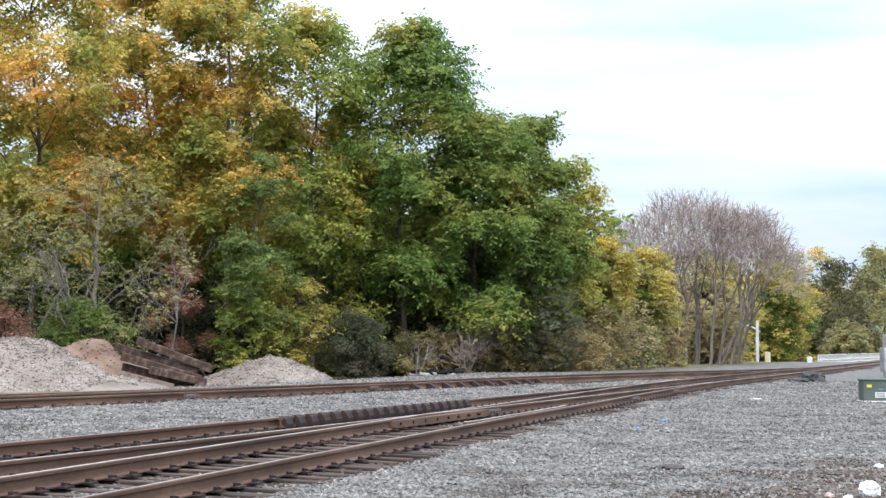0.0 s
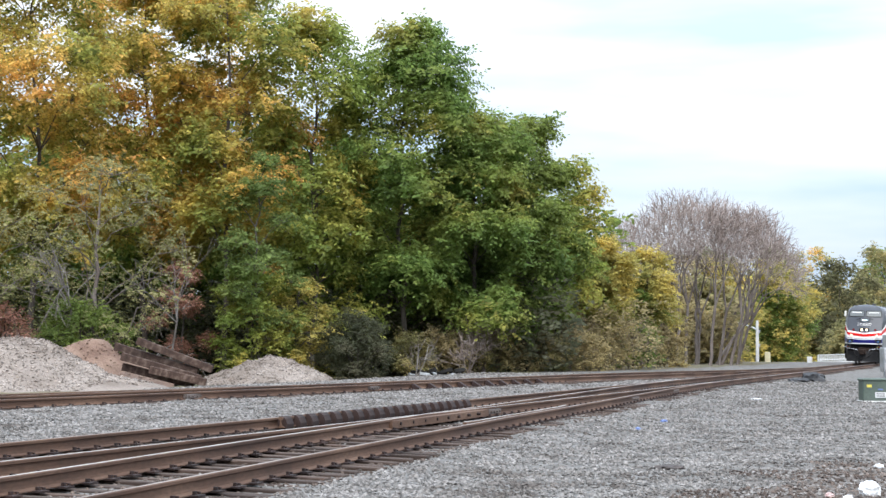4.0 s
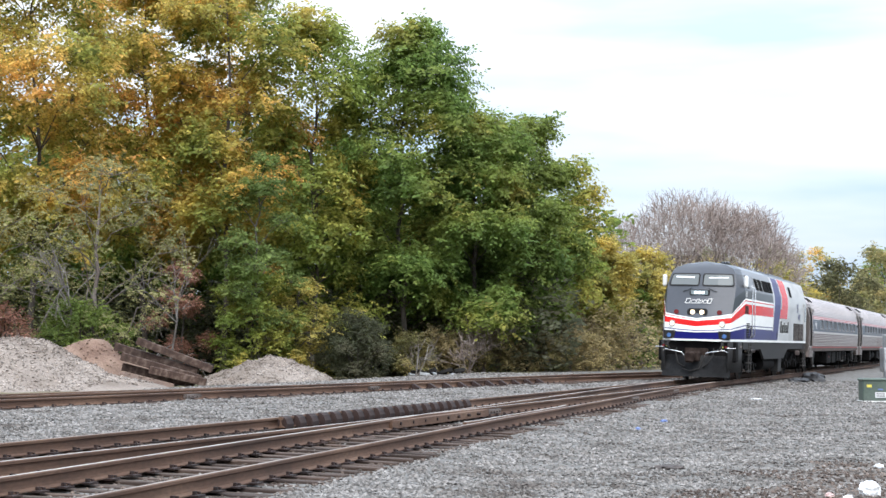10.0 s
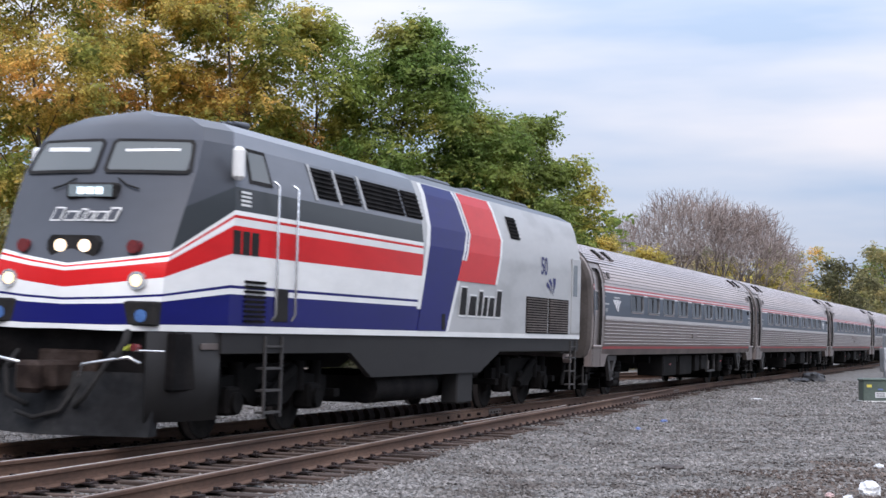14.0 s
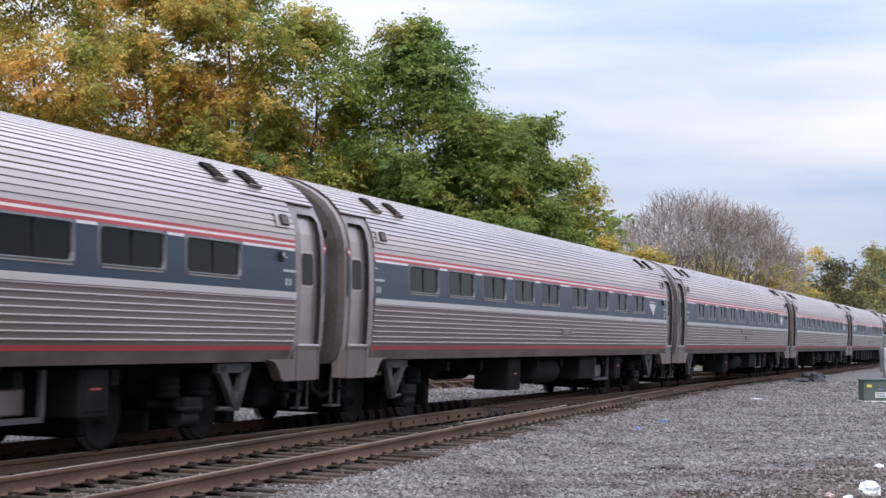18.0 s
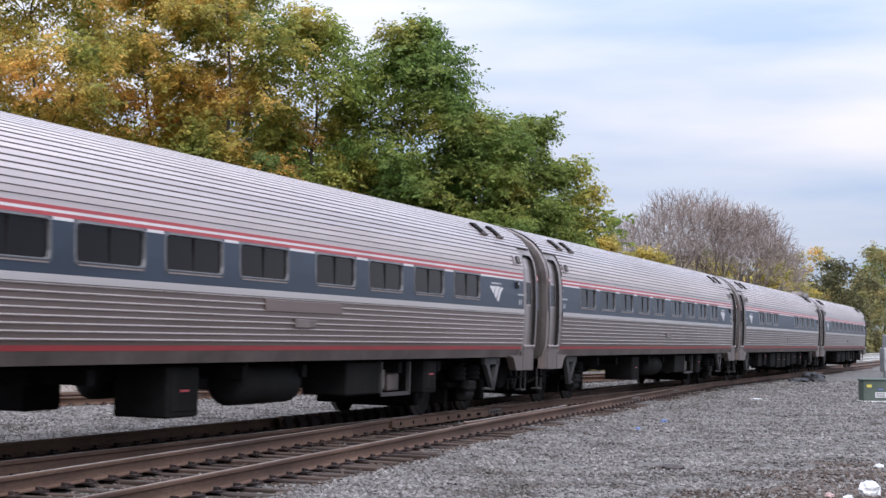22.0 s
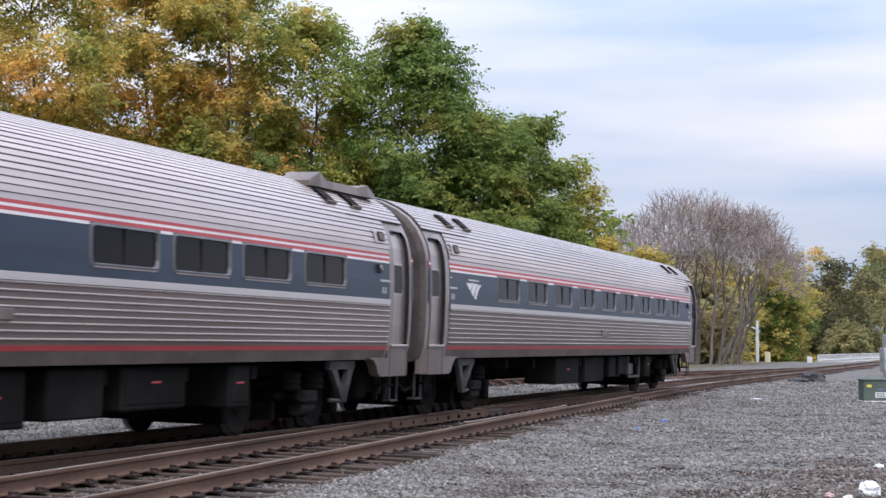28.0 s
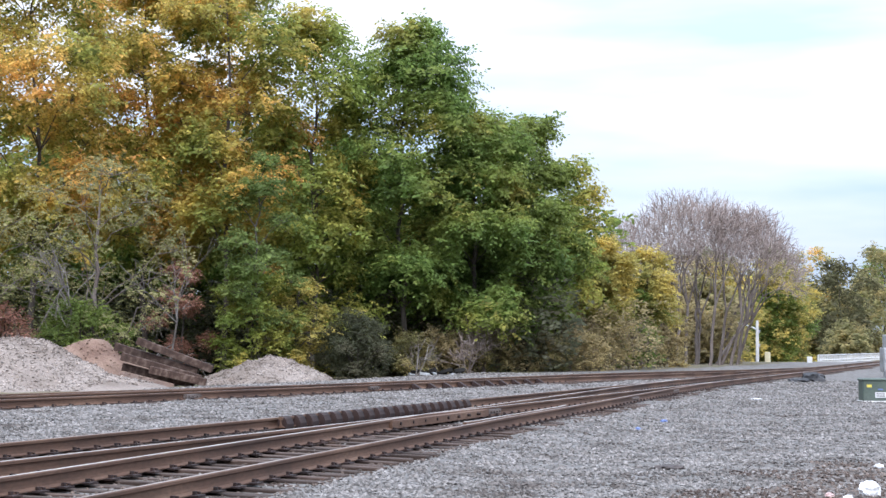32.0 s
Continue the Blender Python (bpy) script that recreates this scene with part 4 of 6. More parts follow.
g = Geo()
rings = [loco_ring(*l[:3]) for l in LEVELS]
n = len(rings[0])
for i in range(len(rings) - 1):
    slot = LEVELS[i][3]
    for j in range(n):
        k = (j + 1) % n
        aft = j in (0, n - 2) or j == n - 1
        sl = (0 if i == 0 else (6 if i < 13 else 5)) if aft else slot
        if 9 <= i < 14 and j in (2, 3, 4, 5, 6, 7):
            sl = 3
        # upright strip under the bend: shade painted as a darker charcoal
        if i == 9 and j in (1, 2, 7, 8):
            sl = 7
        g.add([rings[i][j], rings[i][k], rings[i + 1][k], rings[i + 1][j]], [(0, 1, 2, 3)], sl)
g.add(rings[0], [tuple(range(n))], 3)
bodyshell = g.make("body_shell", [P_WHITE, P_BLUE, P_RED, P_GREY, P_DARK, P_GREY, P_SILVER, P_BAND_SHADE], loco, "charcoal, red, white and blue painted body")
# upper flank takes the grey that has sky sheen painted in
bodyshell.data.materials[4] = P_FLANK_SHEEN
bm = bmesh.new()
bm.from_mesh(bodyshell.data)
bmesh.ops.remove_doubles(bm, verts=bm.verts[:], dist=0.0005)
for face in bm.faces:
    face.smooth = True
bm.to_mesh(bodyshell.data)
bm.free()
bodyshell.data.set_sharp_from_angle(angle=radians(26))


def side_panel(name, pts, mat, lift=0.004, both=True, parent=None, label=""):
    """A painted or glazed panel lying on the engine's side, points (y, z)."""
    made = []
    for s in (1, -1) if both else (1,):
        v = [(s * (loco_side(z) + lift), y, z) for y, z in pts]
        made.append(Geo().add(v, [tuple(range(len(pts)))]).make(name, mat, parent or loco, label))
    return made


def band(name, left, right, mat, lift):
    """A band between two edges, each a list of (y, z) at the same heights."""
    for s in (1, -1):
        v = [(s * (loco_side(z) + lift), y, z) for a, b in zip(left, right) for y, z in (a, b)]
        Geo().add(v, [(2 * i, 2 * i + 1, 2 * i + 3, 2 * i + 2) for i in range(len(left) - 1)]).make(name, mat, loco)


ZB = (1.535, 1.9, 2.0, 2.45, 2.83, 3.0, 3.34, 3.6, 3.9, 4.08)


def edge(y_low, y_mid, y_top):
    """An edge that leans back from the sill to the bend at 3.34 m and forward above."""
    return [(y_low + (y_mid - y_low) * (z - 1.535) / (3.34 - 1.535) if z <= 3.34 else y_mid + (y_top - y_mid) * (z - 3.34) / 0.74, z) for z in ZB]


def above(pts, low, high=9.0):
    return [p for p in pts if low <= p[1] <= high]


blue_l, blue_r = edge(-11.12, -10.47, -10.44), edge(-9.62, -8.5, -8.8)
band("white_edge", above(edge(-11.3, -10.66, -10.64), 1.9), above(blue_l, 1.9), P_WHITE, 0.006)
band("white_edge", above([(y + 0.0, z) for y, z in blue_r], 0, 2.45), above([(y + 0.16, z) for y, z in blue_r], 0, 2.45), P_WHITE, 0.006)
band("blue_band", blue_l, blue_r, P_BLUE, 0.008)
red_r = edge(-7.15, -6.3, -6.6)
band("white_edge", above(blue_r, 2.83), above([(y + 0.28, z) for y, z in blue_r], 2.83), P_WHITE, 0.006)
band("thin_blue_line", above([(y + 0.11, z) for y, z in blue_r], 2.83), above([(y + 0.16, z) for y, z in blue_r], 2.83), P_BLUE, 0.01)
band("red_band", above(blue_r, 2.45, 2.83), above(red_r, 2.45, 2.83), P_RED, 0.01)
band("red_band", above([(y + 0.27, z) for y, z in blue_r], 2.83), above(red_r, 2.83), P_RED, 0.01)
band("white_edge", above(red_r, 2.45), above([(y + 0.15, z) for y, z in red_r], 2.45), P_WHITE, 0.006)
# dark upper flank aft of the cab and the silver rear shoulder
for y0, y1, slant in ((-15.55, -14.75, 0.25), (-14.6, -13.8, 0.25), (-13.55, -12.7, 0.25), (-12.7, -11.85, 0.25), (-11.75, -10.95, 0.25), (-5.65, -5.0, 0.25)):
    w = side_panel("side_louvre", [(y0 + 0.12, 3.42), (y1 + 0.12, 3.42), (y1, 3.86), (y0, 3.86)], M_UNDER, 0.012)
    for q, owner in zip((1, -1), w):
        s = Geo()
        for k in range(6):
            z = 3.45 + 0.07 * k
            x = loco_side(z)
            s.box(*sorted((q * (x + 0.01), q * (x + 0.03))), y0 + 0.12 - 0.02 * k, y1 + 0.1 - 0.02 * k, z, z + 0.02)
        s.make("slat_set", M_RUBBER, owner)
for y in (-15.62, -14.68, -13.68):
    side_panel("frame_strip", [(y + 0.1, 3.38), (y + 0.2, 3.38), (y + 0.08, 3.9), (y - 0.02, 3.9)], P_SILVER, 0.014)
# front glazing
def face_point(x, z):
    """A point on the sloping front of the cab."""
    _, _, cx, cy, dy = hull(z)
    mid, f = (cy + dy) / 2 - 0.05, min(abs(x) / cx, 1) * 2
    return (x, (dy + (mid - dy) * f if f < 1 else mid + (cy - mid) * (f - 1)) - 0.025, z)


for s in (1, -1):
    def loop(x0, x1, x2, z0, z1, c):
        low = [(x0 + c + (x1 - x0 - 2 * c) * i / 8, z0) for i in range(9)]
        high = [(x2 - c - (x2 - x0 - 2 * c) * i / 8, z1) for i in range(9)]
        return low + [(x1, z0 + c), (x2, z1 - c)] + high + [(x0, z1 - c), (x0, z0 + c)]
    g = Geo()
    a = [face_point(s * x, z) for x, z in loop(0.05, 1.2, 1.12, 3.43, 3.9, 0.05)]
    b = [face_point(s * x, z) for x, z in loop(0.09, 1.155, 1.08, 3.47, 3.865, 0.04)]
    b2 = [(x, y + 0.01, z) for x, y, z in b]
    g.loft([a, b, b2], True, False)
    w = g.make("windscreen", M_RUBBER, loco, "dark framed windscreen")
    xs9 = [0.1 + 1.02 * i / 12 for i in range(13)]
    sheet = [face_point(s * x, z) for x in xs9 for z in (3.475, 3.86)]
    Geo().add([(x, y + 0.006, z) for x, y, z in sheet], [(2 * i, 2 * i + 1, 2 * i + 3, 2 * i + 2) for i in range(12)]).make("pane", G_CAB, w)
    # white strip laid over the pane as a painted reflection streak
    vs = [face_point(s * (0.26 + 0.07 * i), 3.72 + 0.002 * i + q) for i in range(11) for q in (0, 0.055 if s < 0 else 0.035)]
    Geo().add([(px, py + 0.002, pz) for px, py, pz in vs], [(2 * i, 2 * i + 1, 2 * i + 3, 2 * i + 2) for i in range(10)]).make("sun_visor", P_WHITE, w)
    Geo().tube([face_point(s * 0.62, 3.22), face_point(s * 0.45, 3.27), face_point(s * 0.3, 3.36)], 0.012, 6).make("wiper", M_RUBBER, loco)
    x = loco_side(3.6)
    cw = side_panel("cab_window", [(-17.75, 3.42), (-16.98, 3.42), (-17.06, 3.9), (-17.72, 3.9)], M_RUBBER, 0.01, False) if s > 0 else None
    if cw:
        side_panel("pane", [(-17.66, 3.47), (-17.07, 3.47), (-17.13, 3.85), (-17.63, 3.85)], G_CAB, 0.016, False, cw[0])
    m = Geo()
    m.box(*sorted((s * 1.42, s * 1.58)), -18.28, -18.12, 3.42, 3.86, 0.05)
    m.make("mirror", P_WHITE, loco, "white mirror housing")
# number board, headlights, markers, ditch lights
g = Geo()
g.box(-0.36, 0.36, -19.34, -19.0, 3.08, 3.29, 0.03)
nb = g.make("number_board", M_RUBBER, loco, "lit number board")
g = Geo()
g.box(-0.31, 0.31, -19.352, -19.33, 3.11, 3.26, 0.0)
g.make("board_face", material("board_grey", [(0.16, 0.2, 0.21), (0.2, 0.24, 0.25)], 0.4), nb)
g = Geo()
for x in (-0.13, 0.0, 0.13):
    g.box(x - 0.05, x + 0.05, -19.358, -19.351, 3.14, 3.23)
g.make("digit_bars", L_BOARD, nb)
g = Geo()
for i, (w, hh) in enumerate(((0.2, 0.18), (0.22, 0.13), (0.12, 0.16), (0.12, 0.13), (0.17, 0.13), (0.17, 0.18))):
    x = (-0.5, -0.3, -0.1, 0.02, 0.14, 0.3)[i]
    q = [(x, 2.79), (x + w * 0.8, 2.79), (x + w * 0.8 + 0.05, 2.79 + hh), (x + 0.05, 2.79 + hh)]
    v = [face_point(px, pz) for px, pz in q]
    g.add([(px, py - 0.008, pz) for px, py, pz in v], [(0, 1, 2, 3)])
    q = [(x + 0.022, 2.808), (x + w * 0.8 - 0.012, 2.808), (x + w * 0.8 + 0.028, 2.772 + hh), (x + 0.062, 2.772 + hh)]
    g.add([(px, py - 0.014, pz) for px, py, pz in (face_point(px, pz) for px, pz in q)], [(0, 1, 2, 3)], 1)
g.make("nose_emblem", [P_WHITE, P_GREY], loco, "white brand lettering shape")
g = Geo()
g.prism([(-0.36, 2.42), (-0.3, 2.34), (0.3, 2.34), (0.36, 2.42), (0.36, 2.52), (0.3, 2.6), (-0.3, 2.6), (-0.36, 2.52)], "y", -19.72, -19.4)
hb = g.make("headlight_housing", M_RUBBER, loco)
for x in (-0.17, 0.17):
    Geo().cyl((x, -19.735, 2.47), (x, -19.7, 2.47), 0.078, 20).make("headlight", L_HEAD, hb, "lit headlight")
for s in (1, -1):
    y = face_point(s * 0.8, 2.47)[1]
    Geo().cyl((s * 0.78, y - 0.11, 2.47), (s * 0.78, y + 0.12, 2.47), 0.085, 16).make("marker_light", M_REDLENS, loco, "red marker lens")
    y = face_point(s * 0.93, 2.05)[1]
    dl = Geo().cyl((s * 0.9, y - 0.03, 2.05), (s * 0.9, y + 0.12, 2.05), 0.115, 20).make("ditch_light", M_MAUVE, loco)
    Geo().cyl((s * 0.9, y - 0.04, 2.05), (s * 0.9, y - 0.031, 2.05), 0.075, 20).make("lens", L_DITCH, dl)
    g = Geo()
    y = face_point(s * 0.95, 1.65)[1]
    g.box(*sorted((s * 0.72, s * 1.2)), y - 0.03, y + 0.2, 1.5, 1.8, 0.02)
    st = g.make("step_well", M_RUBBER, loco)
    Geo().cyl((s * 1.0, y - 0.045, 1.62), (s * 1.0, y - 0.03, 1.62), 0.08, 12).make("receptacle", M_BLUELENS, st)
    # uncoupling lever, hand rail
    Geo().tube([(s * 0.35, -20.05, 0.86), (s * 0.45, -20.12, 1.02), (s * 1.05, -20.1, 1.12), (s * 1.15, -20.0, 1.05)], 0.022, 8).make("cut_lever", M_MAUVE, loco)
    Geo().tube([(s * 0.95, -19.95, 1.42), (s * 1.0, -20.1, 1.3), (s * 0.9, -20.1, 1.12)], 0.05, 8).make("hose", M_RUBBER, loco)
    Geo().tube([(s * 1.1, -20.05, 1.2), (s * 1.45, -19.95, 1.2)], 0.016, 6).make("hand_rail", M_MAUVE, loco)
M_PLOUGH = material("plough_grey", [(0.01, 0.01, 0.0105), (0.017, 0.017, 0.018), (0.03, 0.029, 0.028)], 0.75, spec=0.1, scale=1.5, fine=12, bump=0.1)
# pilot and plough
g = Geo()
g.prism([(-1.22, -19.86), (-0.6, -20.08), (0.0, -20.3), (0.6, -20.08), (1.22, -19.86), (1.22, -19.66), (0, -20.0), (-1.22, -19.66)], "z", 0.16, 0.92)
for i, (x, y, z) in enumerate(g.v):
    if z > 0.5:
        g.v[i] = (x * 0.97, y + 0.3, z)
g.make("snow_plough", M_PLOUGH, loco, "grey steel snow plough")
g = Geo()
g.box(-1.4, 1.4, -19.6, -18.6, 0.7, 1.44, 0.03)
g.make("pilot_beam", M_UNDER, loco)
g = Geo()
g.box(-0.2, 0.2, -20.35, -19.5, 0.7, 1.05, 0.05)
g.box(-0.28, 0.05, -20.5, -20.25, 0.66, 1.05, 0.06)
g.box(-0.42, 0.42, -19.75, -19.55, 0.55, 1.18, 0.03)
g.make("coupler", material("coupler_rust", [(0.018, 0.012, 0.01), (0.032, 0.022, 0.018), (0.055, 0.04, 0.034)], 0.85, scale=4, fine=30, bump=0.3, spec=0.1), loco)
M_VALVE = material("valve_yellow", [(0.5, 0.55, 0.05), (0.6, 0.65, 0.08)], 0.5)
for x, m in ((0.98, M_VALVE), (-0.98, M_VALVE), (1.12, M_REDLENS), (-1.12, M_REDLENS)):
    Geo().cyl((x, -20.12, 1.24), (x, -20.0, 1.24), 0.045, 10).make("valve_handle", m, loco)
for k, x in enumerate((-0.72, 0.62)):
    Geo().tube([(x, -19.7, 1.15), (x + 0.05, -20.05, 0.95), (x * 0.8, -20.15, 0.62), (x * 0.5, -20.05, 0.5)], 0.032, 8).make("air_hose", M_RUBBER, loco)
Geo().tube([(0.3, -19.9, 0.8), (0.2, -20.2, 0.45), (-0.1, -20.3, 0.36), (-0.4, -20.2, 0.42)], 0.03, 8).make("brake_hose", M_RUBBER, loco)
# curved pilot sides behind the plough
for s in (1, -1):
    g = Geo()
    plan = [(1.44, -18.42), (1.43, -18.85), (1.39, -19.25), (1.3, -19.6), (1.16, -19.86)]
    g.loft([[(s * x, y, 1.43), (s * x * 0.985, y + 0.02, 0.33), (s * (x - 0.05), y + 0.06, 0.33), (s * (x - 0.05), y + 0.06, 1.43)] for x, y in plan], True, True, 0, True)
    side_plate = g.make("pilot_side", P_FRAME, loco, "dark grey curved pilot side")
    Geo().box(*sorted((s * 1.425, s * 1.445)), -18.95, -18.5, 1.22, 1.3, 0.004).make("step_lamp", M_SKIRT, side_plate)
    Geo().box(*sorted((s * 1.5, s * 1.515)), -9.86, -9.68, 1.56, 1.84, 0.006).make("fuel_filler", M_RUBBER, loco)
# frame skirt, side
for s in (1, -1):
    g = Geo()
    g.prism([(-18.45, 1.44), (0.0, 1.44), (0.0, 1.17), (-6.15, 1.17), (-7.45, 0.78), (-13.1, 0.78), (-14.0, 1.17), (-18.45, 1.17)], "x", *sorted((s * 1.38, s * 1.47)))
    g.make("frame_skirt", P_FRAME, loco, "dark grey frame skirt")
g = Geo()
g.box(-1.3, 1.3, -18.6, -0.1, 1.15, 1.43, 0.02)
g.make("underframe", M_UNDER, loco)
g = Geo()
g.prism([(-1.15, 0.78), (-1.0, 0.35), (1.0, 0.35), (1.15, 0.78)], "y", -12.6, -8.0)
g.cyl((1.15, -12.6, 0.58), (1.15, -9.6, 0.58), 0.24, 16)
g.make("fuel_tank", M_UNDER, loco)
for y in (-8.15,):
    Geo().box(1.1, 1.42, y - 0.45, y + 0.45, 0.22, 0.85, 0.03).make("equipment_box", P_FRAME, loco)
for yt in (-16.25, -3.6):
    t = new("truck")
    t.parent = loco
    t.location = (0, yt, 0)
    for y in (-1.37, 1.37):
        wheelset(t, y, 0.508)
    g = Geo()
    for s in (1, -1):
        g.prism([(-2.05, 0.5), (-2.05, 0.82), (-1.0, 0.88), (-0.7, 1.02), (0.7, 1.02), (1.0, 0.88), (2.05, 0.82), (2.05, 0.5), (0.9, 0.62), (0.6, 0.45), (-0.6, 0.45), (-0.9, 0.62)], "x", *sorted((s * 1.0, s * 1.16)))
        for y in (-1.37, 1.37):
            g.box(*sorted((s * 1.0, s * 1.28)), y - 0.2, y + 0.2, 0.34, 0.72, 0.04)
            g.cyl((s * 1.2, y, 0.508), (s * 1.34, y, 0.508), 0.15, 14)
            for q in (-0.32, 0.32):
                g.cyl((s * 1.12, y + q, 0.62), (s * 1.12, y + q, 1.05), 0.1, 12)
        g.cyl((s * 1.25, -0.5, 0.5), (s * 1.25, 0.6, 0.95), 0.07, 10)
        g.box(*sorted((s * 1.0, s * 1.25)), -0.35, 0.35, 0.42, 0.75, 0.03)
    g.box(-1.0, 1.0, -0.35, 0.35, 0.5, 0.95)
    g.make("truck_frame", M_TRUCK, t)
    for y in (-2.15, 2.15):
        Geo().box(-1.3, 1.3, y - 0.1, y + 0.1, 0.5, 0.62).make("sand_pipe_bracket", M_TRUCK, t)
# doors, grab irons, ladders, grilles, roof gear
for s in (1, -1):
    for y in (-17.05, -16.4):
        Geo().tube([(s * 1.5, y, 3.5), (s * 1.57, y, 3.45), (s * 1.575, y, 1.7), (s * 1.52, y, 1.62)], 0.02, 8).make("grab_iron", M_MAUVE, loco, "bright grab iron")
    for y0, y1, zs in ((-17.15, -16.6, (0.35, 0.65, 0.95, 1.25)), (-0.75, -0.3, (0.4, 0.7, 1.0, 1.25))):
        lad = new("ladder")
        lad.parent = loco
        for z in zs:
            Geo().box(*sorted((s * 1.36, s * 1.5)), y0, y1, z, z + 0.03).make("rung", M_BRACKET, lad)
        for y in (y0 - 0.02, y1 - 0.02):
            Geo().box(*sorted((s * 1.47, s * 1.5)), y, y + 0.04, 0.3, 1.4).make("stile", M_BRACKET, lad)
    for y0, y1, z0, z1 in ((-17.9, -17.28, 1.58, 2.16),):
        gr = Geo()
        for k in range(9):
            z = z0 + (z1 - z0) * k / 9
            gr.box(*sorted((s * 1.5, s * 1.53)), y0, y1, z, z + 0.035)
        gr.make("louvre", M_UNDER, loco)
    Geo().box(*sorted((s * 1.5, s * 1.515)), -16.95, -16.5, 1.6, 2.05, 0.004).make("step_pocket", M_RUBBER, loco)
    for y0, y1 in ((-4.5, -2.85), (-2.75, -1.1)):
        fr = Geo()
        fr.box(*sorted((s * 1.5, s * 1.512)), y0, y1, 1.54, 2.3, 0.0)
        gr = fr.make("grille", M_UNDER, loco)
        sl = Geo()
        for k in range(14):
            z = 1.57 + 0.052 * k
            sl.box(*sorted((s * 1.512, s * 1.53)), y0 + 0.04, y1 - 0.04, z, z + 0.026)
        sl.make("slat_set", M_SKIRT, gr)
    Geo().box(*sorted((s * 1.5, s * 1.52)), -0.85, -0.1, 1.56, 3.25, 0.01).make("rear_door", P_SILVER, loco)
    Geo().box(*sorted((s * 1.52, s * 1.524)), -0.75, -0.4, 2.4, 3.1, 0.0).make("rear_window", G_CAB, loco)
    for y, k in ((-8.9, 0.0),):
        e = Geo()
        for i, (w, hgt) in enumerate(((0.52, 0.5), (0.6, 0.36), (0.34, 0.46), (0.34, 0.36), (0.48, 0.36), (0.48, 0.5))):
            yy = (-8.72, -8.17, -7.7, -7.38, -7.0, -6.52)[i]
            yq = yy if s > 0 else -6.1 - (yy + 8.72)
            for grow, off, z0, z1, slot in ((0.03, 0.011, 1.81, 1.87 + hgt, 1), (0.0, 0.014, 1.84, 1.84 + hgt, 0)):
                lean = 0.1 * s
                hw = w * 0.38 + grow
                e.add([(s * (1.5 + off), yq - hw, z0), (s * (1.5 + off), yq + hw, z0), (s * (1.5 + off), yq + hw * 0.86 + lean, z1), (s * (1.5 + off), yq - hw * 0.86 + lean, z1)], [(0, 1, 2, 3)], slot)
        e.make("brand_lettering", [M_RUBBER, P_WHITE], loco, "black brand lettering shape")
    a = Geo()
    for i, (p, q, u) in enumerate((((0.3, 0.12), (0.02, 0.2), (0.06, 0.29)), ((0.4, 0.2), (0.17, 0.33), (0.3, 0.38)), ((0.6, 0.2), (0.52, 0.39), (0.74, 0.39)))):
        pts = [(0.48 + 0.05 * i, 0.0), p, q, u, ((p[0] + u[0]) / 2 + 0.1, (p[1] + u[1]) / 2)]
        a.add([(s * 1.508, -2.6 + s * (y - 0.4), 2.37 + z * 0.95) for y, z in pts], [tuple(range(5))])
    a.make("anniversary_emblem", P_BLUE, loco)
    word = new("figures", bpy.data.curves.new("figures", "FONT"))
    word.data.body, word.data.size = "50", 0.52
    word.data.offset = 0.008
    bpy.context.view_layer.update()
    fig = new("anniversary_figures", bpy.data.meshes.new_from_object(word.evaluated_get(bpy.context.evaluated_depsgraph_get())))
    bpy.data.objects.remove(word)
    fig.data.materials.append(P_BLUE)
    fig.parent = loco
    fig.matrix_basis = Matrix(((0, 0, s, s * 1.506), (s, 0, 0, -3.08 - 0.36 * s), (0, 1, 0, 2.8), (0, 0, 0, 1)))
    for i in range(3):
        Geo().box(*sorted((s * 1.5, s * 1.506)), -18.28 + 0.28 * i, -18.06 + 0.28 * i, 2.46, 2.77).make("number_bar", M_RUBBER, loco)
    fl = Geo()
    for i in range(4):
        fl.box(*sorted((s * (loco_side(3.16) + 0.002), s * (loco_side(3.16) + 0.008))), -18.05, -17.75, 3.1 + 0.055 * i, 3.13 + 0.055 * i)
    fl.make("flag_bars", P_WHITE, loco)
g = Geo()
g.box(-0.5, 0.5, -8.2, -6.6, 4.29, 4.44, 0.05)
g.make("roof_hatch", P_DARK, loco)
g = Geo()
g.box(-0.55, 0.55, -5.6, -1.2, 4.28, 4.43, 0.06)
g.make("radiator_hood", P_DARK, loco)
g = Geo()
g.tube([(0.35, -16.0, 4.25), (0.35, -16.0, 4.4)], 0.05)
for x in (0.25, 0.35, 0.45):
    g.cyl((x, -16.25, 4.42), (x, -15.8, 4.42), 0.03, 8, 0.06)
g.make("horn", P_DARK, loco)
g = Geo()
g.box(-1.1, 1.1, 0.0, 0.3, 1.1, 3.7, 0.05)
g.make("diaphragm", M_DIAPHRAGM, loco)

COACH_BOXES = [(-3.2, -2.35, 0.38, "lid"), (-0.98, 1.05, 0.45, "tank"), (2.6, 4.0, 0.5, "box"), (4.1, 5.5, 0.45, "rack"), (6.2, 6.85, 0.45, "lid")]
END_BOXES = [(-3.2, -1.2, 0.42, "lid"), (-0.6, 1.3, 0.42, "box"), (1.9, 2.6, 0.5, "box"), (3.0, 3.9, 0.55, "box"), (4.1, 5.5, 0.45, "rack"), (6.2, 6.85, 0.45, "lid")]
CAFE_BOXES = [(-6.6, -5.6, 0.5, "box"), (-5.0, -4.4, 0.55, "lid"), (-3.2, -1.8, 0.45, "box"), (-1.4, -0.2, 0.4, "lid"), (0.2, 1.4, 0.4, "lid"), (1.8, 3.0, 0.45, "box"), (3.4, 5.0, 0.5, "lid"), (6.2, 6.85, 0.45, "lid")]
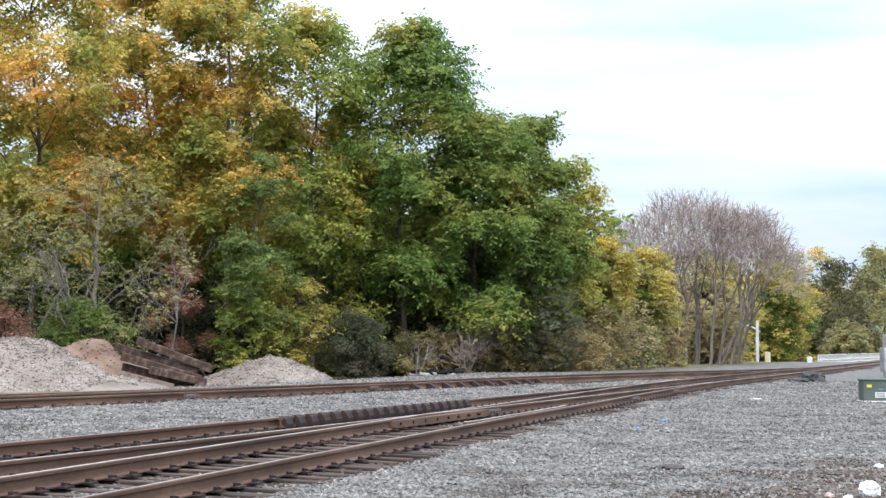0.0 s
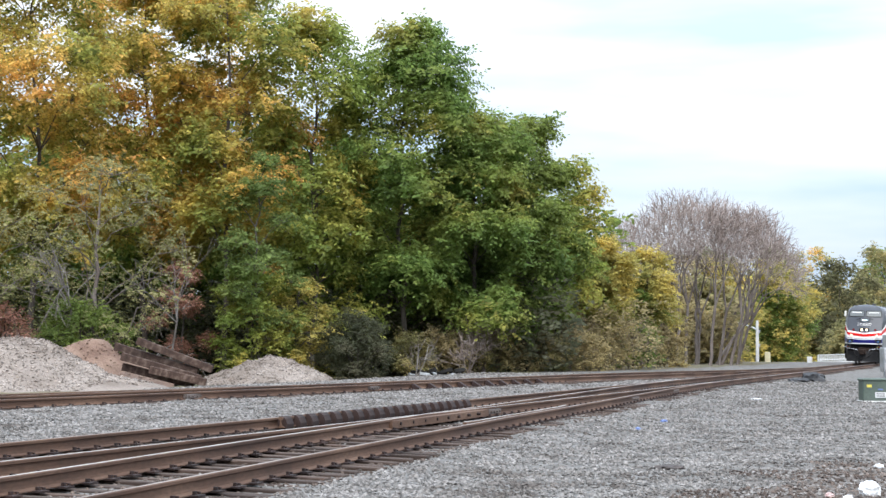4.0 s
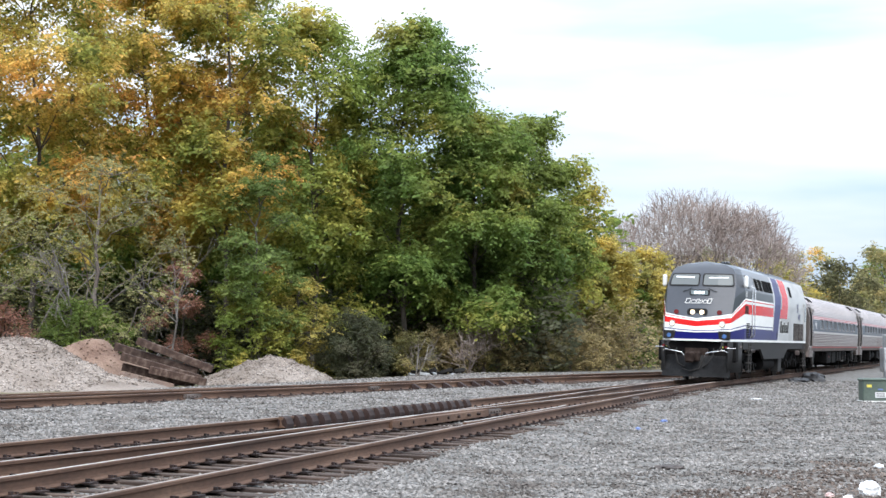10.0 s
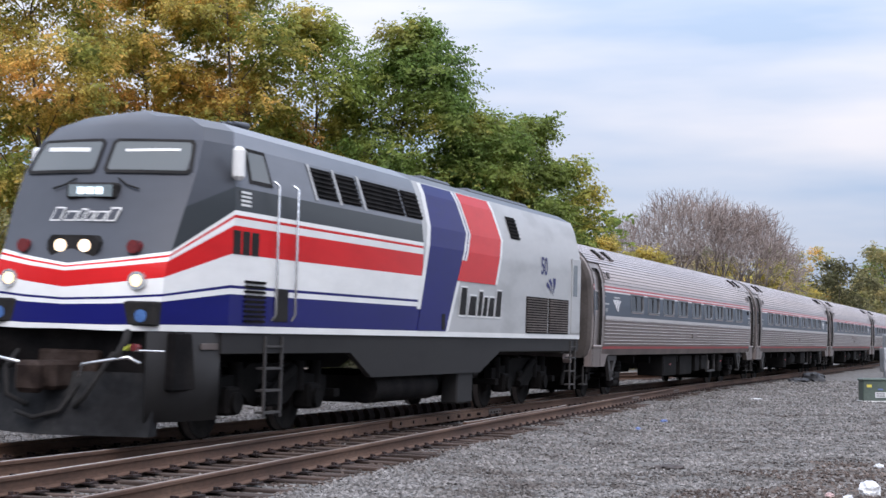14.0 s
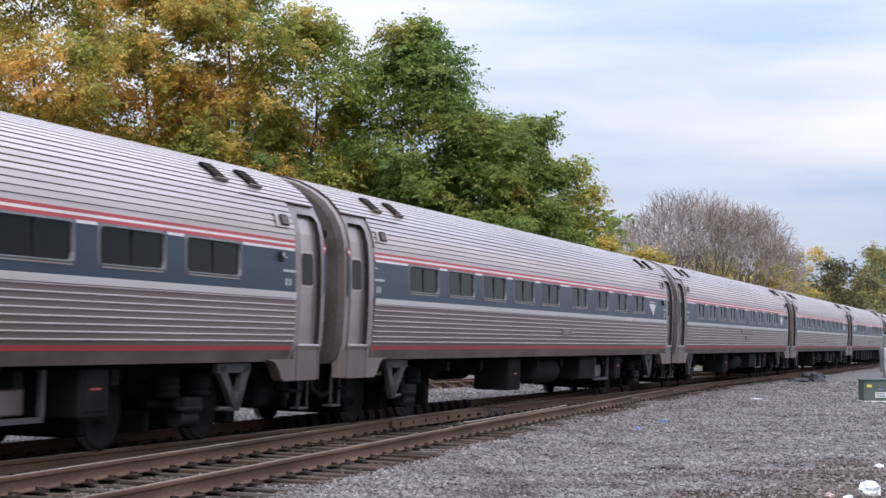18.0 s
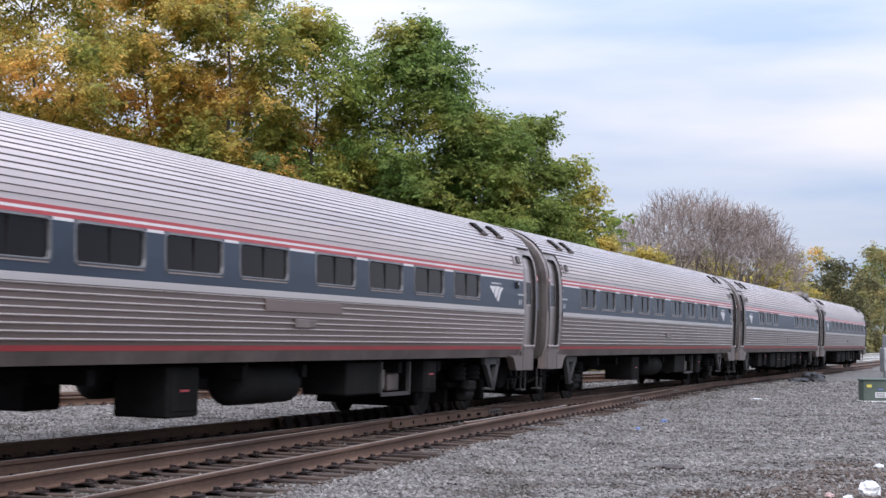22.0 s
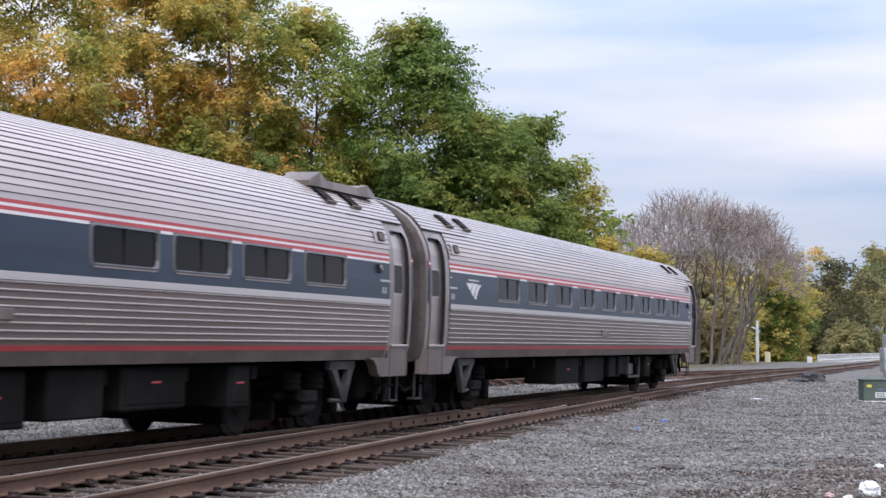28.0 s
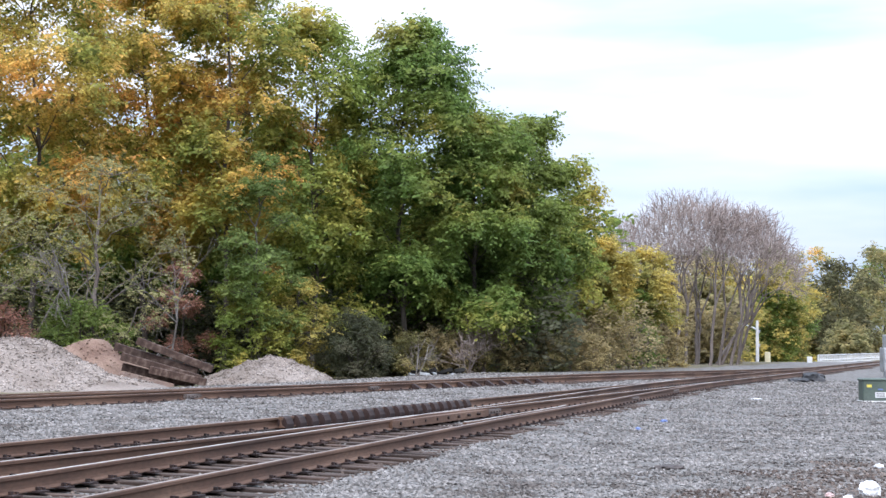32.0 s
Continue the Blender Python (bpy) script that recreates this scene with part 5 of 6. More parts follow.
MIRRORED = [8.16 - 2.06 * i for i in range(5)] + [-2.3 - 2.1 * i for i in range(4)]
coach_one = coach("coach", MIRRORED, "first ribbed stainless coach behind the locomotive, blue window band", (-10.6,), END_BOXES)
coach_two = coach("coach", WINDOWS, "ribbed stainless steel passenger coach with a dull blue window band", (9.16,), COACH_BOXES)
coach_three = coach("coach", WINDOWS, "ribbed stainless steel coach with a wide hatch in its side", (9.16,), COACH_BOXES, False, True)
coach_four = copy_thing(coach_two, Matrix())
cafe = coach("coach", [-8.33, -6.42, -4.45, 2.2, 4.12, 6.03, 8.05], "ribbed stainless cafe coach with a long blank stretch of blue band", (-10.6,), CAFE_BOXES, True)
last = coach("coach", MIRRORED, "last ribbed stainless coach of the train with a blue window band", (-10.5,), END_BOXES)
TRAIN = [(loco, -53.63), (coach_one, -40.09), (coach_two, -14.11), (coach_three, 11.87), (coach_four, 37.85), (cafe, 63.83), (last, 89.77)]

# ---- trees and bushes ----
ACROSS, DEEP = np.array([0.947, 0.321, 0.0]), np.array([-0.321, 0.947, 0.0])


def site(a, d):
    """A place in the belt of trees: a metres across, d metres deep from the camera's stand."""
    p = np.array([11.25, 0.0, 0.0]) + ACROSS * a + DEEP * d
    return float(p[0]), float(p[1]), float(ground_z(p[0], p[1])) - 0.05


def rods(segs, sides=5):
    """Tapered rods as one set of arrays: rows of (p, q, r, s)."""
    p, q = np.array([s[0] for s in segs], float), np.array([s[1] for s in segs], float)
    r, s = np.array([s[2] for s in segs]), np.array([s[3] for s in segs])
    d = q - p
    d /= np.linalg.norm(d, axis=1, keepdims=True) + 1e-9
    ref = np.where(np.abs(d[:, 2:3]) > 0.9, np.array([[1.0, 0, 0]]), np.array([[0, 0, 1.0]]))
    u = np.cross(d, ref)
    u /= np.linalg.norm(u, axis=1, keepdims=True) + 1e-9
    w = np.cross(d, u)
    a = 2 * np.pi * np.arange(sides) / sides
    ring = np.cos(a)[None, :, None] * u[:, None] + np.sin(a)[None, :, None] * w[:, None]
    v = np.concatenate([p[:, None] + ring * r[:, None, None], q[:, None] + ring * s[:, None, None]], 1)
    j = np.arange(sides)
    f = np.stack([j, (j + 1) % sides, sides + (j + 1) % sides, sides + j], -1)
    f = f[None] + 2 * sides * np.arange(len(segs))[:, None, None]
    return v.reshape(-1, 3), f.reshape(-1, 4)


def bent(r, p, q, r0, r1, n=4, sway=0.12):
    """A branch from p to q with a few kinks."""
    p, q = np.array(p, float), np.array(q, float)
    length = np.linalg.norm(q - p)
    pts = [p]
    for i in range(1, n):
        f = i / n
        pts.append(p + (q - p) * f + r.normal(0, sway * length / n, 3) + np.array([0, 0, 0.1 * length * math.sin(f * math.pi)]))
    pts.append(q)
    return [(pts[i], pts[i + 1], r0 + (r1 - r0) * i / n, r0 + (r1 - r0) * (i + 1) / n) for i in range(n)]


def fronds(r, at, out, count, length, leaf, droop, per=7):
    """Sprays of small leaflets; at: clump places, out: which way they hang. Returns leaflet quads."""
    n = len(at) * count
    o = np.repeat(at, count, 0) + r.normal(0, 0.22 * length / 0.6, (n, 3))
    d = np.repeat(out, count, 0) * 0.7 + r.normal(0, 0.6, (n, 3))
    d[:, 2] -= droop
    d /= np.linalg.norm(d, axis=1, keepdims=True)
    ln = length * r.uniform(0.6, 1.25, n)
    t = (np.arange(per) + 0.6) / per
    c = o[:, None] + d[:, None] * (ln[:, None] * t[None])[..., None]
    c[..., 2] -= (0.18 * ln[:, None] * t[None] ** 2) * (droop + 0.3)
    side = np.cross(d, np.array([0, 0, 1.0]))
    side /= np.linalg.norm(side, axis=1, keepdims=True) + 1e-9
    sign = np.where(np.arange(per) % 2 == 0, 1.0, -1.0)
    ax = side[:, None] * sign[None, :, None] + d[:, None] * 0.35 + r.normal(0, 0.3, (n, per, 3))
    ax[..., 2] -= 0.25 + 0.4 * droop
    ax /= np.linalg.norm(ax, axis=2, keepdims=True)
    up = np.array([0, 0, 0.6]) + np.repeat(out, count, 0)[:, None] * 0.6 + r.normal(0, 0.5, (n, per, 3))
    w = np.cross(ax, up)
    w /= np.linalg.norm(w, axis=2, keepdims=True) + 1e-9
    size = leaf * r.uniform(0.7, 1.3, (n, per, 1))
    v = np.stack([c, c + ax * size * 0.5 + w * size * 0.25, c + ax * size, c + ax * size * 0.5 - w * size * 0.25], 2)
    return v.reshape(-1, 3)


def leaves_mesh(name, v, mat, parent, label=""):
    f = np.arange(len(v), dtype=np.int32).reshape(-1, 4)
    ob = quick(name, v, f, mat, parent)
    if label:
        ob["label"] = label
    return ob


BARK = material("bark", [(0.05, 0.04, 0.034), (0.085, 0.07, 0.06), (0.12, 0.105, 0.09)], 0.95, scale=1.5, fine=14, bump=0.6, stretch=(2, 2, 0.4))
BARK_PALE = material("bark_pale", [(0.09, 0.07, 0.06), (0.14, 0.114, 0.1), (0.19, 0.16, 0.142)], 0.95, scale=1.5, fine=14, bump=0.5, stretch=(2, 2, 0.4))
TWIG_DARK = material("twig_dark", [(0.115, 0.098, 0.085), (0.17, 0.15, 0.135), (0.24, 0.215, 0.195)], 0.95, scale=0.8, fine=10)
TWIG = material("twig", [(0.19, 0.147, 0.128), (0.28, 0.223, 0.198), (0.385, 0.32, 0.292)], 0.95, scale=0.8, fine=10)


def foliage(name, colors, scale=0.28, light=0.6):
    return material(name, colors, 0.6, scale=scale, fine=2.2, island=0.4, translucent=light, spec=0.25)


GREEN = foliage("leaf_green", [(0.115, 0.185, 0.05), (0.175, 0.258, 0.065), (0.255, 0.305, 0.075), (0.39, 0.33, 0.08)])
DEEP_GREEN = foliage("leaf_deep_green", [(0.12, 0.17, 0.046), (0.175, 0.23, 0.056), (0.25, 0.285, 0.068)])
YELLOW_GREEN = foliage("leaf_yellow_green", [(0.165, 0.235, 0.06), (0.255, 0.315, 0.075), (0.37, 0.365, 0.085), (0.56, 0.42, 0.1)])
ORANGE = foliage("leaf_orange", [(0.16, 0.22, 0.055), (0.28, 0.31, 0.075), (0.48, 0.4, 0.1), (0.72, 0.48, 0.135), (0.78, 0.44, 0.15)], 0.26)
YELLOW = foliage("leaf_yellow", [(0.24, 0.26, 0.085), (0.44, 0.375, 0.11), (0.68, 0.52, 0.14)], 0.5)
GREY_GREEN = foliage("leaf_grey_green", [(0.19, 0.195, 0.085), (0.3, 0.29, 0.13), (0.44, 0.385, 0.18)], 0.5)
FRESH = foliage("leaf_fresh", [(0.139, 0.194, 0.061), (0.197, 0.262, 0.081), (0.255, 0.296, 0.095)], 0.5)
RUSSET = foliage("leaf_russet", [(0.234, 0.127, 0.095), (0.35, 0.184, 0.136), (0.445, 0.276, 0.192)], 0.6)
BROWN_WEED = foliage("weed_brown", [(0.27, 0.225, 0.125), (0.38, 0.31, 0.165), (0.5, 0.41, 0.19)], 0.5)
OLIVE = foliage("leaf_olive", [(0.2, 0.205, 0.095), (0.31, 0.285, 0.13), (0.46, 0.37, 0.165)], 0.4)
DARK_OLIVE = foliage("leaf_dark_olive", [(0.09, 0.09, 0.045), (0.145, 0.14, 0.07), (0.21, 0.185, 0.095)], 0.6)
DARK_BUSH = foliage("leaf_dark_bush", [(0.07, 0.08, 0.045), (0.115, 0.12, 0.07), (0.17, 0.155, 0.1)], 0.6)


def tree(a, d, height, spread, mat, label, seed, base=0.25, lobes=26, clumps=34, count=6, leaf=0.235, length=0.7, droop=0.5, taper=1.0, lean=0.0, name="tree", trunk=0.16, bark=None, sides=5, fill=0.55):
    """Trunk and limbs with a crown of leaf sprays, set in lobes round an egg-shaped crown."""
    r = np.random.default_rng(seed)
    x, y, z = site(a, d)
    root = empty(name, Matrix.Translation((x, y, z)), label, name.split("_")[-1])
    low = height * base
    segs = []
    top = np.array([lean * ACROSS[0], lean * ACROSS[1], height * 0.9])
    mid = top * 0.45 + r.normal(0, 0.02 * height, 3)
    spine = bent(r, (0, 0, -0.2), mid, trunk, trunk * 0.62, 5, 0.05) + bent(r, mid, top, trunk * 0.62, 0.03, 6, 0.08)
    segs += spine
    knots = np.array([s[0] for s in spine] + [top])
    at, out = [], []
    for i in range(lobes):
        f = (i + 0.5) / lobes
        h = low + (height - low) * f
        prof = math.sin(math.pi * min(1.0, (f * 0.86 + 0.12)) ** taper) ** 0.7
        ang = 2.39996 * i + r.normal(0, 0.3)
        rr = spread * prof * (0.35 + 0.5 * r.random())
        c = np.array([math.cos(ang) * rr, math.sin(ang) * rr, h + r.normal(0, 0.03 * height)])
        c += top * np.array([1, 1, 0]) * (h / height)
        size = spread * (0.2 + 0.2 * r.random()) * (0.55 + 0.45 * prof)
        c[2] = min(c[2], height - size * 0.4)
        k = knots[np.argmin(np.abs(knots[:, 2] - max(0.3, c[2] - 0.55 * rr - 0.4)))]
        segs += bent(r, k, c, max(0.025, trunk * 0.32 * (1 - 0.6 * f)), 0.014, 4, 0.16)
        q = r.normal(0, 1, (clumps, 3))
        q[:, 2] = np.where(r.random(clumps) < 0.8, np.abs(q[:, 2]), q[:, 2] * 0.5)
        q /= np.linalg.norm(q, axis=1, keepdims=True)
        rad = size * r.uniform(fill, 1.1, (clumps, 1)) * np.array([1.15, 1.15, 0.75])
        pts = c + q * rad
        for w in range(0, clumps, 3):
            segs.append((c + q[w] * 0.05, pts[w], 0.012, 0.005))
        at.append(pts)
        out.append(q * np.array([1, 1, 0.6]) + np.array([math.cos(ang), math.sin(ang), 0]) * 0.5)
    v, f = rods(segs, sides)
    quick("trunk", v, f, bark or BARK, root, True)
    leaves_mesh("crown", fronds(r, np.concatenate(at), np.concatenate(out), count, length, leaf, droop), mat, root)
    return root


def twigs(r, p, d, length, radius, level, segs, spread, up):
    """Forking branches, ever thinner."""
    n = 3 if level > 2 else 2
    q = np.array(p, float)
    d = np.array(d, float)
    for i in range(n):
        d = d + r.normal(0, 0.13, 3)
        d[2] += up
        d /= np.linalg.norm(d)
        e = q + d * length / n
        r1 = radius * (1 - 0.28 * (i + 1) / n)
        segs.append((q, e, radius * (1 - 0.28 * i / n), r1))
        q = e
        if level > 0 and (i > 0 or level < 3):
            for _ in range(1 if level > 3 else 2):
                s = d + r.normal(0, spread, 3)
                s /= np.linalg.norm(s)
                twigs(r, q, s, length * r.uniform(0.5, 0.78), radius * 0.52, level - 1, segs, spread, up)
    if level > 0:
        twigs(r, q, d, length * 0.72, radius * 0.66, level - 1, segs, spread, up)


def bare_tree(a, d, height, label, seed, level=4, radius=0.17, spread=0.5, up=0.1, name="bare_tree", mat=None, stems=1, tips=0, fine=None):
    r = np.random.default_rng(seed)
    x, y, z = site(a, d)
    root = empty(name, Matrix.Translation((x, y, z)), label, name.split("_")[-1])
    segs = []
    for k in range(stems):
        twigs(r, (0, 0, -0.1), (r.normal(0, 0.04 + 0.3 * (stems > 1)), r.normal(0, 0.04 + 0.3 * (stems > 1)), 1), height * 0.42, radius, level, segs, spread, up)
    top = max(s[1][2] for s in segs)
    k = height / top
    segs = [(p * np.array([k, k, k]), q * np.array([k, k, k]), max(s * 1.15, 0.011 * max(d, 100) / 115), max(t * 1.15, 0.009 * max(d, 100) / 115)) for p, q, s, t in segs]
    limit = min(0.05, radius * 0.6)
    thick = [s for s in segs if s[2] > limit]
    thin = [s for s in segs if s[2] <= limit and (not tips or s[2] > 0.016 or r.random() < 0.36)]
    v, f = rods(thick, 6)
    quick("trunk", v, f, mat or BARK_PALE, root, True)
    v, f = rods(thin, 3)
    tagged(quick("branchwork", v, f, fine or TWIG, root), kind="stuff")
    if tips:
        ends = np.array([s[1] for s in thin if s[3] < 0.022])
        axis = np.array([s[1] - s[0] for s in thin if s[3] < 0.022])
        axis /= np.linalg.norm(axis, axis=1, keepdims=True) + 1e-9
        pick = r.permutation(len(ends))[:600]
        p = np.repeat(ends[pick], tips, 0)
        d = np.repeat(axis[pick], tips, 0) * 0.8 + r.normal(0, 0.5, (len(p), 3)) + np.array([0, 0, 0.25])
        d /= np.linalg.norm(d, axis=1, keepdims=True)
        side = np.cross(d, r.normal(0, 1, (len(p), 3)))
        side *= 0.013 / (np.linalg.norm(side, axis=1, keepdims=True) + 1e-9)
        q = p + d * r.uniform(0.35, 1.0, (len(p), 1))
        leaves_mesh("spray", np.stack([p - side, p + side, q + side * 0.5, q - side * 0.5], 1).reshape(-1, 3), TWIG, root)
    return root


# the tall trees behind the gravel piles
tree(-18.6, 77, 19.5, 5.4, ORANGE, "tall tree with orange and green autumn leaves", 11, 0.3, 30, 36)
tree(-14.6, 83, 20.5, 5.2, ORANGE, "tall tree turning orange at its crown", 12, 0.28, 30, 36)
tree(-10.3, 80, 19.9, 4.5, ORANGE, "tall tree with orange and yellow leaves", 13, 0.25, 28, 36)
tree(-6.2, 82, 17.6, 4.3, YELLOW_GREEN, "tall tree with yellowing green leaves", 14, 0.18, 26, 30)
tree(-1.7, 84, 17.2, 4.4, GREEN, "tall green tree with a few yellow leaves", 15, 0.22, 30, 40)
tree(1.6, 85.5, 13.0, 4.0, GREEN, "broad green tree at the edge of the wood", 16, 0.16, 26, 40)
tree(4.3, 88, 12.8, 3.4, DEEP_GREEN, "green tree with an uneven crown", 17, 0.18, 22, 40)
tree(5.7, 90, 10.9, 2.8, YELLOW_GREEN, "slender tree with thin yellowing leaves", 18, 0.35, 15, 16, 6, lean=0.7)
tree(-24.5, 80, 17.0, 5.0, ORANGE, "tall tree with orange and green autumn leaves", 19, 0.2, 24, 30)
# second row, which closes the wood behind
for i, (a, d, h, s, m) in enumerate(((-27, 90, 14, 5, YELLOW_GREEN), (-21, 92, 14, 5, GREEN), (-16.5, 93, 13, 5, YELLOW_GREEN), (-12.5, 94, 15, 5, GREEN), (-8, 94, 13, 5, DEEP_GREEN), (-3.6, 93, 12, 5, DEEP_GREEN), (1.0, 95, 10, 4.5, DEEP_GREEN), (5.4, 97, 9.5, 4, GREEN))):
    tree(a, d, h, s, m, "green tree in the shade of the wood", 30 + i, 0.05, 18, 22, 3, 0.5, 0.95)
# bushes in front
tree(-14.0, 69.5, 8.9, 4.3, GREY_GREEN, "grey-green bushy tree with bare grey branches", 41, 0.12, 20, 18, 3, 0.13, 0.45, 0.2, name="bush", trunk=0.14, bark=BARK_PALE)
tree(-18.6, 70, 7.6, 3.4, GREY_GREEN, "grey-green bushy tree with thin leaves", 42, 0.12, 16, 18, 3, 0.13, 0.45, 0.2, name="bush", trunk=0.12, bark=BARK_PALE)
tree(-14.6, 69, 3.2, 2.1, DEEP_GREEN, "low green bush behind the gravel pile", 43, 0.05, 14, 26, 4, 0.14, 0.35, 0.2, name="bush", trunk=0.05)
tree(-17.4, 68, 3.0, 1.6, RUSSET, "withered reddish bush behind the gravel pile", 44, 0.05, 10, 22, 4, 0.12, 0.35, 0.2, name="bush", trunk=0.05)
tree(-8.2, 76, 9.8, 2.2, FRESH, "light green bushy tree", 45, 0.25, 14, 22, 4, 0.17, 0.4, 0.2, name="bush", trunk=0.08)
tree(-8.5, 76, 4.9, 2.3, YELLOW_GREEN, "yellow-green bush with rounded leaves", 46, 0.05, 16, 26, 4, 0.15, 0.35, 0.1, name="bush", trunk=0.05)
tree(-6.5, 77, 4.4, 1.9, YELLOW, "yellowing bush at the edge of the wood", 47, 0.05, 12, 20, 4, 0.15, 0.35, 0.1, name="bush", trunk=0.05)
tree(-11.6, 76, 5.0, 1.6, RUSSET, "bush with withered red-brown leaves", 48, 0.05, 10, 20, 4, 0.13, 0.35, 0.2, name="bush", trunk=0.05)
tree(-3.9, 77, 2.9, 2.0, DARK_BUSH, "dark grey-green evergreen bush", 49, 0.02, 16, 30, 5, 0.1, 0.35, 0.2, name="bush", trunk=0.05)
for i in range(9):
    a = -1.5 + 1.15 * i
    tree(a, 82 + 0.9 * i, 2.0 + 0.7 * math.sin(3.1 * i), 1.1, BROWN_WEED if i % 3 else OLIVE, "dry brown weeds and brush at the wood's edge", 60 + i, 0.02, 8, 16, 4, 0.13, 0.4, -0.2, name="brush", trunk=0.03, bark=TWIG)
tree(4.3, 90, 3.6, 1.4, YELLOW_GREEN, "yellow-green sapling at the wood's edge", 71, 0.05, 10, 20, 4, 0.16, 0.4, 0.1, name="bush", trunk=0.04)
tree(9.0, 95, 7.2, 1.9, YELLOW, "small tree with bright yellow leaves", 72, 0.3, 20, 28, 4, 0.2, 0.45, 0.2, trunk=0.08)
tree(11.8, 99, 6.6, 2.0, YELLOW, "small tree with pale yellow leaves", 73, 0.42, 14, 22, 4, 0.2, 0.45, 0.2, trunk=0.08)
tree(10.9, 99, 5.0, 1.9, GREEN, "green bush by the siding", 74, 0.05, 14, 24, 4, 0.18, 0.4, 0.1, name="bush", trunk=0.05)
tree(7.4, 96, 4.2, 2.0, BROWN_WEED, "brown brush at the wood's edge", 75, 0.02, 12, 20, 4, 0.18, 0.4, 0.0, name="brush", trunk=0.04)
tree(13.6, 106, 3.4, 2.0, BROWN_WEED, "brown brush under the bare trees", 76, 0.02, 12, 20, 4, 0.18, 0.4, 0.0, name="brush", trunk=0.04)
# bare trees
def fork_tree(px_a, d, height, lean, label, seed, k=0.118):
    """A leafless tree: a long bare trunk, then limbs that fork again and again into an open crown."""
    r = np.random.default_rng(seed)
    x, y, z = site(px_a, d)
    root = empty("bare_tree", Matrix.Translation((x, y, z)), label, "tree")
    low = height * r.uniform(0.3, 0.44)
    crotch = np.array([ACROSS[0] * lean * 0.5, ACROSS[1] * lean * 0.5, low])
    segs = bent(r, (0, 0, -0.15), crotch, k, k * 0.78, 6, 0.07)
    limbs, ends = [], []

    def grow(p, way, length, rad, level):
        for n in range(2):
            way = way + r.normal(0, 0.1, 3) + np.array([0, 0, 0.07])
            way = way / np.linalg.norm(way)
            q = p + way * length / 2
            limbs.append((p, q, rad, rad * 0.85))
            p, rad = q, rad * 0.85
        if level < 3:
            ends.append((p, way))
        if level == 0:
            return
        turn = r.uniform(0, 6.283)
        side = np.cross(way, [math.cos(turn), math.sin(turn), 0.3])
        side /= np.linalg.norm(side) + 1e-9
        other = np.cross(way, side)
        n = 2 if r.random() < 0.75 else 3
        for m in range(n):
            f = 6.283 * m / n + r.normal(0, 0.3)
            w = way + (side * math.cos(f) + other * math.sin(f)) * r.uniform(0.45, 0.85)
            grow(p, w / np.linalg.norm(w), length * r.uniform(0.66, 0.86), rad * 0.72, level - 1)

    for m in range(3):
        f = 6.283 * m / 3 + r.normal(0, 0.4)
        w = np.array([math.cos(f) * 0.42 + lean * 0.06 * ACROSS[0], math.sin(f) * 0.42, 1.0])
        grow(crotch, w / np.linalg.norm(w), height * 0.15, k * 0.6, 5)
    top = max(q[2] for p, q, s, t in limbs)
    f = np.array([1.0, 1.0, (height - low) / (top - low)])
    o = np.array([0, 0, low])
    thin = 0.0105 * max(d, 100) / 115
    limbs = [((p - o) * f + o, (q - o) * f + o, max(s, thin), max(t, thin)) for p, q, s, t in limbs]
    v, fc = rods(segs + [s for s in limbs if s[2] > 0.03], 6)
    quick("trunk", v, fc, BARK_PALE, root, True)
    v, fc = rods([s for s in limbs if s[2] <= 0.03], 4)
    tagged(quick("branchwork", v, fc, TWIG, root), kind="stuff")
    p = np.repeat((np.array([e[0] for e in ends]) - o) * f + o, 3, 0)
    w = np.repeat(np.array([e[1] for e in ends]), 3, 0) + r.normal(0, 0.42, (len(p), 3)) + np.array([0, 0, 0.2])
    w /= np.linalg.norm(w, axis=1, keepdims=True)
    q = p + w * r.uniform(0.3, 0.75, (len(p), 1))
    q[:, 2] = np.minimum(q[:, 2], height + 0.3)
    side = np.cross(w, r.normal(0, 1, (len(p), 3)))
    side *= 1.2 * thin / (np.linalg.norm(side, axis=1, keepdims=True) + 1e-9)
    tagged(leaves_mesh("spray", np.stack([p - side, p + side, q + side * 0.6, q - side * 0.6], 1).reshape(-1, 3), TWIG, root), kind="stuff")
    return root


for i, (a, d, h, lean) in enumerate(((12.2, 114, 10.2, 0), (14.1, 117, 11.4, -0.3), (13.2, 121, 11.0, -0.6), (14.6, 113, 11.9, 0), (15.7, 117, 12.3, 0.2), (17.0, 121, 12.5, 0), (16.9, 114, 12.0, 0.6), (18.2, 118, 11.8, 0.8), (18.6, 116, 11.2, 1.4), (19.9, 121, 11.2, 1.6), (18.2, 118, 10.4, 3.6), (18.7, 123, 10.2, 5.0), (11.2, 120, 9.6, -0.4), (19.6, 128, 11.4, 3.4), (15.2, 122, 10.0, -0.4), (17.6, 124, 10.2, 0.2), (20.6, 125, 9.8, 2.2))):
    fork_tree(a + 0.75, d, h * 0.97, lean + 0.2, "leafless tree with a long trunk and forking grey limbs", 381 + i)
for i in range(14):
    bare_tree(1.2 + 0.8 * i, 83 + 1.4 * i, 2.9 + 1.0 * math.sin(2.3 * i), "leafless brown bush at the wood's edge", 140 + i, 3, 0.035, 0.6, 0.1, "bare_bush", TWIG, 4)
bare_tree(-15.4, 69.0, 6.0, "grey leafless shrub with drooping branches behind the gravel pile", 171, 4, 0.07, 0.95, -0.12, "bare_bush", TWIG_DARK, 1, fine=TWIG_DARK)
